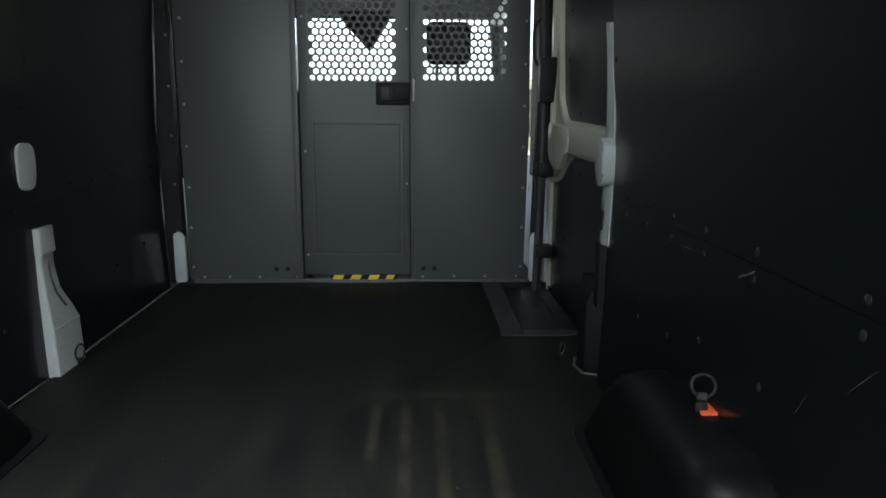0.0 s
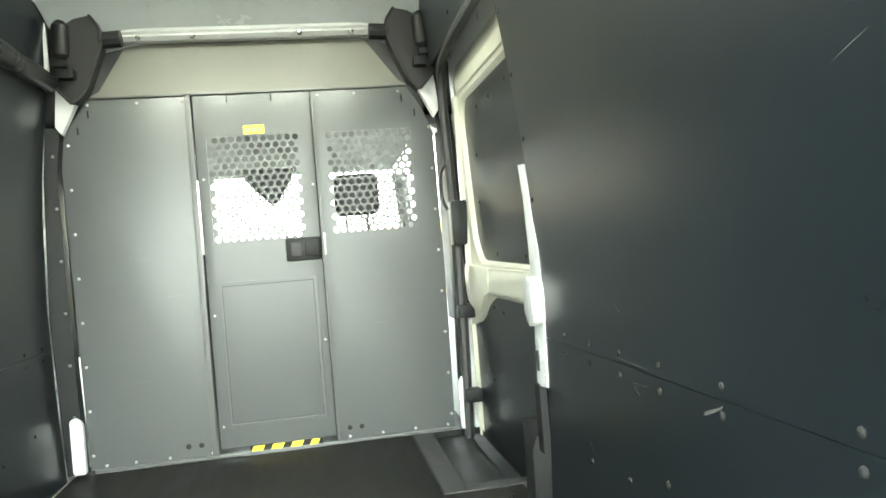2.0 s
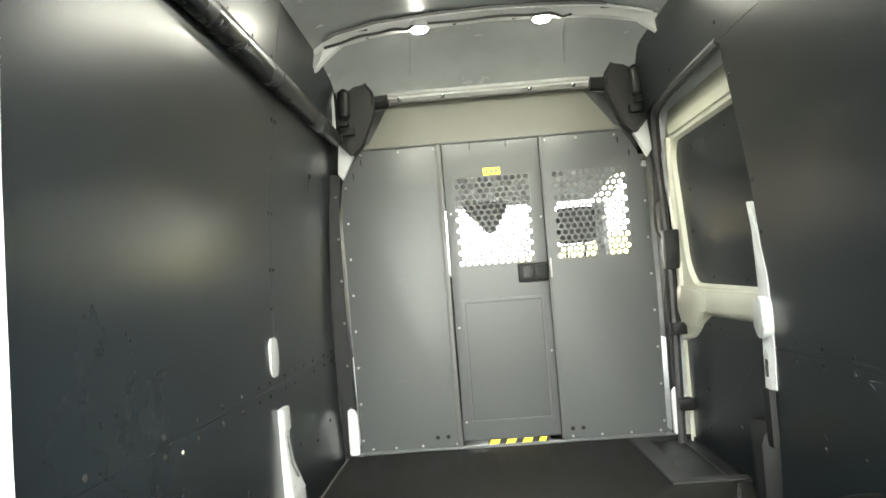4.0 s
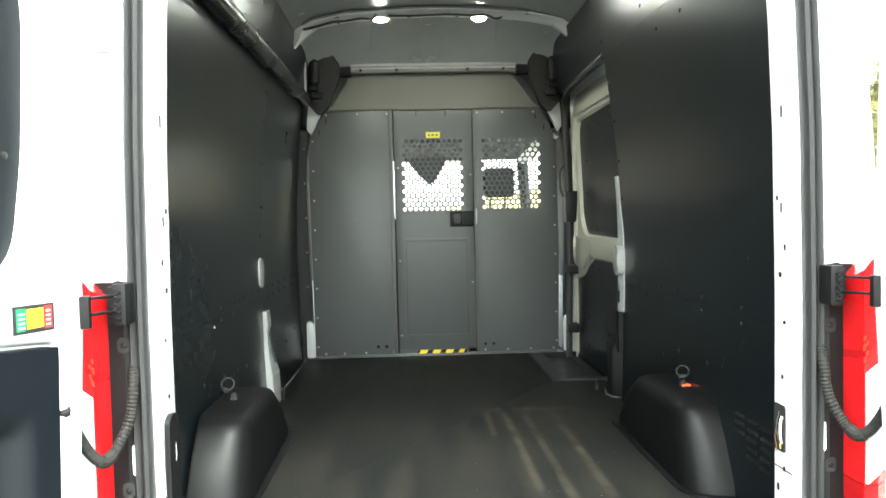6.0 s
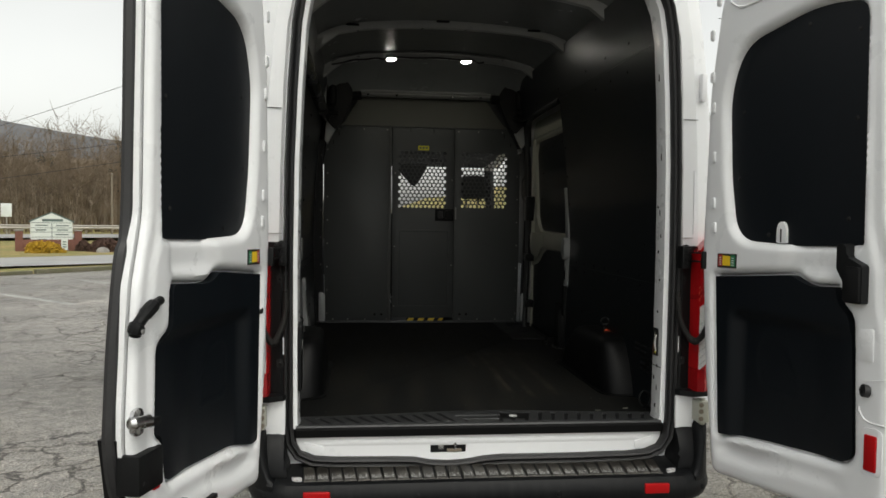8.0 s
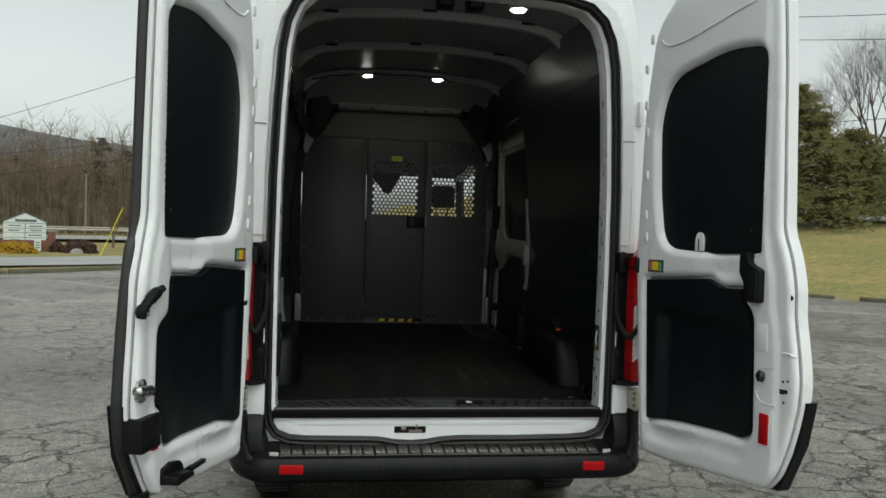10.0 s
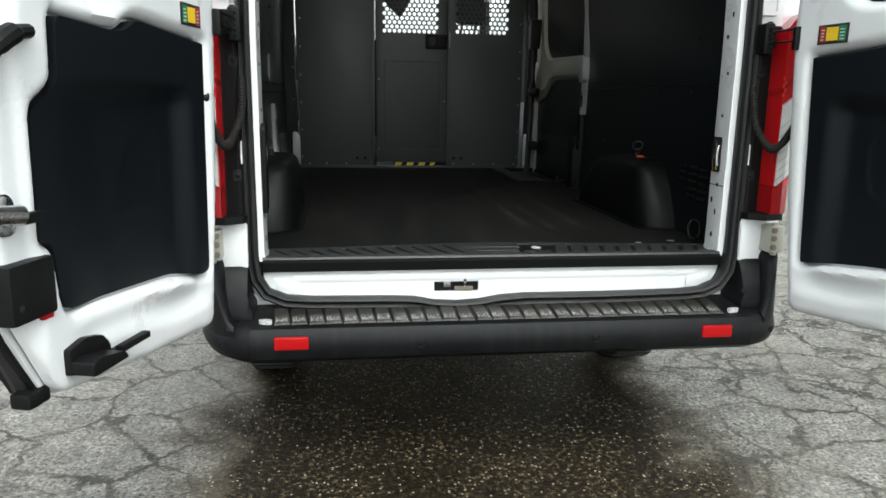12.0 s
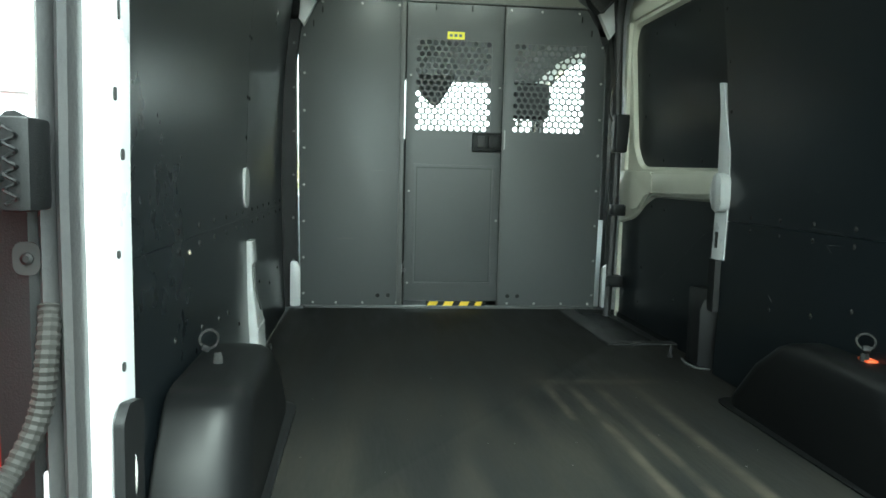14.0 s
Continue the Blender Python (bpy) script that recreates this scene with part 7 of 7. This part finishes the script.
# ---- the sign on its island ----
def sign_board():
    gz = ground_height(-13.0, 29.3)
    g = thing("business_sign", "gabled white business sign on a low brick wall", "sign", at=pose(-13.6, 30.2, gz, 0, 0, 24) @ Matrix.Scale(0.90, 4))
    b = part("brick_base", box(-1.25, 1.25, -0.15, 0.15, -0.1, 0.55, 0.02), BRICK, g)
    for x in (-1.35, 1.12):
        part("brick_pier", box(x - 0.16, x + 0.16, -0.22, 0.22, -0.1, 0.95, 0.02), BRICK, g)
        part("pier_cap", box(x - 0.2, x + 0.2, -0.26, 0.26, 0.95, 1.02, 0.02), STONE, g)
    part("board", prism([(-0.88, 0.42), (0.88, 0.42), (0.88, 1.42), (0.0, 1.82), (-0.88, 1.42)], 0.06, -0.06, FACE), SIGNWHITE, g)
    part("gable", tube([(-0.95, -0.05, 1.38), (0, -0.05, 1.83), (0.95, -0.05, 1.38)], 0.035, 6), SIGNINK, g)
    part("title_bar", box(-0.40, 0.48, -0.072, -0.062, 1.40, 1.52), SIGNINK, g, "dark illegible title line")
    for z in (1.34, 1.10, 0.90, 0.66):
        part("row_rule", box(-0.86, 0.86, -0.070, -0.062, z - 0.012, z + 0.012), SIGNINK, g)
    part("column_rule", box(-0.01, 0.02, -0.070, -0.062, 0.44, 1.34), SIGNINK, g)
    for x, z, w in ((-0.42, 1.22, 0.26), (0.45, 1.20, 0.28), (-0.45, 1.0, 0.22), (0.46, 1.0, 0.24), (0.42, 0.78, 0.28), (-0.4, 0.55, 0.2)):
        part("print_bar", box(x - w, x + w, -0.070, -0.062, z - 0.025, z + 0.025), SIGNINK, g)
    part("leg", box(0.80, 0.88, -0.1, 0.0, -0.05, 0.5), GALV, g)
    part("notice", box(0.38, 0.66, -0.34, -0.31, 0.05, 0.58), SIGNWHITE, g, "small white notice leaning at the sign")
    for i in range(3):
        part("notice_bar", box(0.44, 0.60, -0.346, -0.340, 0.18 + 0.12 * i, 0.23 + 0.12 * i), SIGNINK, g)


sign_board()


def leafy(name, label, cat, mat, at, size, n, seed, leaf=0.05, squash=0.7, group=""):
    """A low bush: many small leaves on a lumpy crown."""
    rnd = random.Random(seed)
    bm = bmesh.new()
    for i in range(n):
        a, t = rnd.uniform(0, 2 * math.pi), rnd.uniform(-0.1, 1.0)
        lump = 1 + 0.25 * noise.noise((math.cos(a) * 2 + seed, math.sin(a) * 2, t * 2))
        r = size[0] * math.sqrt(max(0.0, 1 - max(t, 0) ** 2)) * lump * rnd.uniform(0.75, 1.02)
        c = Vector((r * math.cos(a), r * math.sin(a) * size[1] / size[0], max(0.02, t * size[2] * lump)))
        q = Euler((rnd.uniform(0, 6), rnd.uniform(0, 6), rnd.uniform(0, 6))).to_matrix()
        vs = [bm.verts.new(c + q @ Vector(v) * leaf * rnd.uniform(0.7, 1.5)) for v in ((-1, -0.5, 0), (1, -0.5, 0), (1, 0.5, 0.2), (-1, 0.5, -0.2))]
        bm.faces.new(vs)
    g = thing(name, label, cat, group, at=at)
    part("foliage", bm, mat, g, smooth=0)
    part("core", loft([[(size[0] * 0.72 * s * math.cos(a), size[1] * 0.72 * s * math.sin(a), z) for a in [2 * math.pi * i / 10 for i in range(10)]] for s, z in ((0.9, 0), (1.0, size[2] * 0.3), (0.8, size[2] * 0.6), (0.3, size[2] * 0.85))], caps=True), mat, g)
    return g


def on_ground(x, y):
    return pose(x, y, ground_height(x, y), 0, 0, 0)


leafy("golden_shrub", "low golden yellow clipped shrub in front of the sign", "shrub", SHRUBY, on_ground(-13.3, 28.6), (0.75, 0.5, 0.42), 1500, 3, 0.05, group="golden shrubs")
leafy("golden_shrub", "low golden yellow clipped shrub in front of the sign", "shrub", SHRUBY, on_ground(-15.4, 26.9), (0.8, 0.5, 0.42), 1500, 4, 0.05, group="golden shrubs")
leafy("golden_shrub", "row of golden yellow shrubs at the drive", "shrub", SHRUBY, on_ground(-18.5, 26.5), (1.8, 0.6, 0.5), 2200, 5, 0.06, group="golden shrubs")
leafy("brown_shrub", "rounded bare brown shrub beside the sign", "shrub", SHRUBB, on_ground(-11.3, 30.0), (0.72, 0.6, 0.52), 2600, 6, 0.045)
leafy("brown_shrub", "small dark shrub beside the sign", "shrub", SHRUBB, on_ground(-12.4, 30.4), (0.3, 0.3, 0.42), 700, 7, 0.045)
st = thing("boulder", "grey boulder at the foot of the shrub", "boulder", at=on_ground(-11.2, 29.2) @ Matrix.Scale(0.6, 4))
part("stone", loft([[(0.42 * s * math.cos(a) * (1 + 0.15 * math.sin(3 * a)), 0.3 * s * math.sin(a), z) for a in [2 * math.pi * i / 12 for i in range(12)]] for s, z in ((1, -0.05), (1.0, 0.15), (0.7, 0.32), (0.2, 0.38))], caps=True), STONE, st)
guy = thing("guy_wire_guard", "yellow plastic guard on a leaning guy wire", "guy wire", at=on_ground(-9.75, 27.3))
part("guard", tube([(0, 0, -0.1), (0.80, 0.3, 1.98)], 0.019, 8), GUY, guy)
mail = thing("mailbox", "weathered grey mailbox on a wooden post", "mailbox", at=on_ground(-16.4, 22.6))
part("post", box(-0.08, 0.08, -0.08, 0.08, -0.1, 0.75, 0.01), POSTWOOD, mail)
part("box", loft([[(0.2 * math.cos(a), y, 0.95 + 0.22 * math.sin(a)) for a in [math.pi * i / 8 for i in range(9)]] + [(-0.2, y, 0.72), (0.2, y, 0.72)] for y in (-0.3, 0.3)], caps=True), GALV, mail)

# guard rail beyond the road
rail_line = polyline([(-62, 30), (-34, 44.0), (-19.5, 51.0), (-7, 56.5), (12, 66)], 6)
gr = thing("guard_rail", "galvanised guard rail on posts along the far side of the road", "guard rail")
bm = loft([[(x + dy * -0.4, y + dy, ground_height(x, y) + z) for dy, z in ((0.0, 0.80), (-0.06, 0.74), (0.0, 0.66), (-0.06, 0.58), (0.0, 0.50), (0.04, 0.50), (0.04, 0.80))] for x, y in rail_line], caps=True)
part("beam", bm, GALV, gr)
for x, y in rail_line[::1]:
    part("post", box(-0.06, 0.06, 0.05, 0.17, -0.2, 0.78), POSTWOOD, gr, at=pose(x, y, ground_height(x, y), 0, 0, 25))
for x, y in ((-24.5, 50.5), (-10.3, 57.5)):
    sg = thing("road_sign", "back of a small white road sign on a post", "road sign", "road signs", at=on_ground(x, y))
    part("post", tube([(0, 0, -0.2), (0, 0, 2.2)], 0.04, 6), GALV, sg)
    part("panel", box(-0.35, 0.35, -0.06, -0.03, 1.3, 2.2, 0.01), SIGNWHITE, sg)

# ---- trees ----
def branch(bm, p, d, length, r, depth, rnd, spread=0.5, sides=5, lift=0.12, tips=None):
    q, pts, rad = Vector(p), [], []
    d = Vector(d).normalized()
    steps = 4
    for i in range(steps + 1):
        pts.append(q.copy())
        rad.append(r * (1 - 0.55 * i / steps))
        d = (d + Vector((rnd.uniform(-1, 1), rnd.uniform(-1, 1), rnd.uniform(-0.4, 0.8))) * 0.12 + Vector((0, 0, lift * 0.3))).normalized()
        q = q + d * length / steps
    tube(pts, rad, sides, bm=bm)
    if tips is not None and depth <= 1:
        tips.append((pts[-1], d))
    if depth <= 0:
        return
    for i in range(rnd.choice((5, 6))):
        k = rnd.randint(2, steps)
        a = rnd.uniform(0, 2 * math.pi)
        side = d.orthogonal().normalized()
        side = Matrix.Rotation(a, 3, d) @ side
        nd = (d + side * spread * rnd.uniform(0.6, 1.4)).normalized()
        branch(bm, pts[k], nd, length * rnd.uniform(0.55, 0.8), rad[k] * 0.6, depth - 1, rnd, spread, max(3, sides - 1), lift, tips)


def bare_tree(x, y, h, seed, label, depth=5, mat=None, trunk=0.3):
    rnd = random.Random(seed)
    g = thing("bare_tree", label, "tree", at=on_ground(x, y))
    bm = bmesh.new()
    tube([(0, 0, -0.3), (0.03 * h * 0.1, 0, h * 0.15), (0.0, 0.02, h * 0.32)], [trunk * 1.2, trunk * 0.9, trunk * 0.75], 8, bm=bm)
    part("trunk", bm, mat or BARK, g)
    bm = bmesh.new()
    for i in range(5):
        a = 2 * math.pi * i / 5 + rnd.uniform(-0.4, 0.4)
        branch(bm, (0, 0, h * (0.24 + 0.02 * i)), (math.cos(a) * 0.55, math.sin(a) * 0.55, 1), h * 0.30, trunk * 0.45, depth - 1, rnd, 0.55)
    part("crown", bm, mat or BARK, g)
    return g


def needle_clump(bm, c, r, n, rnd, droop=0.2, ln=0.28):
    for i in range(n):
        a, e = rnd.uniform(0, 2 * math.pi), rnd.uniform(-0.5, 0.6)
        d = Vector((math.cos(a) * math.cos(e), math.sin(a) * math.cos(e), math.sin(e) - droop))
        o = Vector(c) + d * rnd.uniform(0.1, 1.0) * r
        w = d.orthogonal().normalized() * ln * 0.16
        tip = o + d * ln * rnd.uniform(0.7, 1.3)
        vs = [bm.verts.new(v) for v in (o - w, o + w, tip + w * 0.4, tip - w * 0.4)]
        bm.faces.new(vs)


def evergreen(x, y, h, wide, seed, label, mat, base=0.12, clumps=260, per=26, power=0.7, size=0.5, ln=0.3):
    rnd = random.Random(seed)
    g = thing("evergreen_tree", label, "tree", at=on_ground(x, y))
    part("trunk", tube([(0, 0, -0.3), (0.05, 0, h * 0.4), (0, 0.05, h * 0.97)], [h * 0.022, h * 0.016, 0.02], 7), BARK, g)
    bm, limbs = bmesh.new(), bmesh.new()
    for i in range(clumps):
        t = rnd.uniform(base, 1.0)
        a = rnd.uniform(0, 2 * math.pi)
        lump = 1 + 0.35 * noise.noise((math.cos(a) * 1.7 + seed, math.sin(a) * 1.7, t * 5))
        reach = wide * (1 - t) ** power * lump + 0.15
        r = reach * math.sqrt(rnd.uniform(0.08, 1.0))
        c = (r * math.cos(a), r * math.sin(a), h * t - 0.12 * r)
        needle_clump(bm, c, size * (0.5 + 0.7 * (1 - t)), per, rnd, 0.15, ln)
        if i % 3 == 0:
            tube([(0, 0, h * t), (c[0] * 0.5, c[1] * 0.5, h * t + 0.05 * r), c], [0.05, 0.03, 0.015], 4, bm=limbs)
    part("limb_frame", limbs, BARK, g)
    part("crown", bm, mat, g, smooth=0)
    return g


def polar(az, dist):
    return (-0.53 + dist * math.sin(radians(az)), -3.4 + dist * math.cos(radians(az)))


evergreen(*polar(33.4, 43), 7.4, 3.6, 11, "broad olive green evergreen tree on the lawn", NEEDLE, 0.10, 520, 40, 0.62, 0.62, 0.22)
evergreen(*polar(36.9, 45), 5.0, 3.0, 12, "olive green evergreen tree behind the lawn", NEEDLE, 0.14, 340, 36, 0.62, 0.6, 0.22)
evergreen(*polar(40.5, 52), 6.0, 3.4, 13, "dark evergreen tree beside the lane", NEEDLE, 0.12, 420, 36, 0.5, 0.7, 0.24)
bare_tree(*polar(38.2, 58), 13.0, 21, "tall bare deciduous tree with fine twigs", 5, None, 0.2)
bare_tree(*polar(34.8, 60), 10.0, 22, "bare deciduous tree behind the evergreens", 5, None, 0.17)
bare_tree(*polar(42.5, 56), 10.5, 23, "bare deciduous tree beside the lane", 5, None, 0.17)
bare_tree(*polar(-15.8, 41), 2.6, 24, "small bare ornamental tree on the verge", 5, None, 0.07)
for az, dist, h, sd in ((-16.7, 74, 8.6, 31), (-15.0, 80, 8.2, 32), (-24.8, 82, 8.0, 33), (-21.8, 86, 7.6, 34)):
    evergreen(*polar(az, dist), h, 1.5, sd, "tall thin dark pine above the bare woods", PINE, 0.38, 46, 24, 0.5, 0.5, 0.32)
pole = thing("utility_pole", "grey wooden utility pole in front of the woods", "utility pole", at=on_ground(*polar(-17.6, 62)))
part("shaft", tube([(0, 0, -0.5), (0, 0, 4.6)], [0.09, 0.07], 8), POSTWOOD, pole)
part("cap", disc(0.075, 0.05), GALV, pole, at=Matrix.Translation((0, 0, 4.6)))


def thicket(name, label, n, az0, az1, d0, d1, h0, h1, seed, mat, twigs=20, thick=0.05):
    """Bare winter woods: leaning stems, each with a loose crown of fine twigs."""
    rnd = random.Random(seed)
    verts, faces = [], []

    def sliver(a, b, ra, rb):
        d = (b - a).normalized()
        u = d.orthogonal().normalized()
        w = d.cross(u)
        k = len(verts)
        for p, r in ((a, ra), (b, rb)):
            for c, s in ((1, 0), (-0.5, 0.87), (-0.5, -0.87)):
                verts.append(p + u * c * r + w * s * r)
        for i in range(3):
            faces.append((k + i, k + (i + 1) % 3, k + 3 + (i + 1) % 3, k + 3 + i))

    for i in range(n):
        x, y = polar(rnd.uniform(az0, az1), rnd.uniform(d0, d1))
        z = ground_height(x, y)
        h = rnd.uniform(h0, h1) * (1 + 0.22 * noise.noise((x * 0.07, y * 0.07, seed)))
        lean = Vector((rnd.uniform(-0.15, 0.15), rnd.uniform(-0.15, 0.15), 1)) * h
        bend = Vector((rnd.uniform(-0.06, 0.06), rnd.uniform(-0.06, 0.06), 0)) * h
        base = Vector((x, y, z - 0.3))
        th = thick * rnd.uniform(0.5, 1.3)
        stem = lambda t: base + lean * t + bend * (4 * t * (1 - t))
        for a, b in ((0, 0.4), (0.4, 0.75), (0.75, 1.0)):
            sliver(stem(a), stem(b), th * (1 - 0.8 * a), th * (1 - 0.8 * b))
        for j in range(twigs):
            t = rnd.uniform(0.22, 1.0)
            a, e = rnd.uniform(0, 2 * math.pi), rnd.uniform(0.3, 1.2)
            ln = h * rnd.uniform(0.08, 0.24) * (1.25 - 0.7 * t)
            p = stem(t)
            q = p + Vector((math.cos(a) * math.cos(e), math.sin(a) * math.cos(e), math.sin(e))) * ln
            a2, e2 = a + rnd.uniform(-0.9, 0.9), e + rnd.uniform(-0.5, 0.5)
            r = q + Vector((math.cos(a2) * math.cos(e2), math.sin(a2) * math.cos(e2), math.sin(e2))) * ln * 0.8
            sliver(p, q, th * 0.34, th * 0.22)
            sliver(q, r, th * 0.22, th * 0.08)
    me = bpy.data.meshes.new(name)
    me.from_pydata(verts, [], faces)
    me.materials.append(mat)
    return tagged(new(name, me), label, "woods", kind="stuff")


thicket("woods", "bare grey brown winter woods beyond the road", 1600, -42, -8, 66, 112, 5.4, 9.4, 41, FARBARK, 26, 0.055)
thicket("woods", "taller bare brown woods rising up the slope", 620, -46, -29.5, 76, 104, 8.6, 12.8, 44, FARBARK, 26, 0.06)
thicket("woods", "pale bare saplings at the edge of the woods", 260, -42, -8, 62, 80, 2.5, 6.0, 42, PALEBARK, 22, 0.040)
thicket("woods", "bare brown woods behind the lawn", 500, 24, 60, 85, 130, 5.0, 9.0, 43, FARBARK, 20, 0.07)


def far_ridge(name, label, mat, dist, heights, base=-5.0, bump=3.0):
    rings = []
    for i in range(121):
        az = -180 + 3 * i
        x, y = polar(az, dist)
        h = table(heights, az) + bump * noise.noise((az * 0.13, dist, 0)) + 0.4 * bump * noise.noise((az * 0.9, dist, 3))
        rings.append([(x, y, base), (x * 1.02, y * 1.02, h * 0.6), (x * 1.08, y * 1.08, h), (x * 1.3, y * 1.3, base)])
    return tagged(part(name, loft(rings, closed=False), mat, smooth=60), label, "hills", kind="structure")


far_ridge("backdrop", "wooded slope behind the bare trees", FARBARK, 135, [(-180, 8), (-60, 10.5), (-24, 11.0), (-12, 10.0), (-6, 1.5), (10, 1.0), (20, 2.5), (40, 5), (180, 8)], -2, 1.2)
far_ridge("backdrop", "distant wooded hills under cloud, grey-blue haze painted in", HILL, 560, [(-180, 40), (-60, 66), (-27, 69), (-20, 60), (-12, 50), (-5, 6), (10, 4), (20, 12), (40, 20), (180, 40)], -10, 5.0)

# overhead cables
for (az0, e0, az1, e1, dist, sag) in ((-30, 3.2, -8, 12.7, 40, 0.15), (-30, 2.7, -8, 6.7, 44, 0.15), (-30, 1.2, -8, 5.6, 48, 0.15), (27, 7.9, 50, 8.9, 34, 0.25), (26, 15.6, 52, 14.0, 30, 0.25), (26, 14.2, 52, 12.4, 30, 0.25)):
    a, b = polar(az0, dist), polar(az1, dist)
    za, zb = 1.57 + dist * math.tan(radians(e0)), 1.57 + dist * math.tan(radians(e1))
    pts = [(a[0] + (b[0] - a[0]) * t, a[1] + (b[1] - a[1]) * t, za + (zb - za) * t - sag * 4 * t * (1 - t)) for t in [i / 16 for i in range(17)]]
    tagged(part("overhead_cable", tube(pts, 0.012, 5), WIRE), "thin black overhead cable against the sky", "cable", "overhead cables")
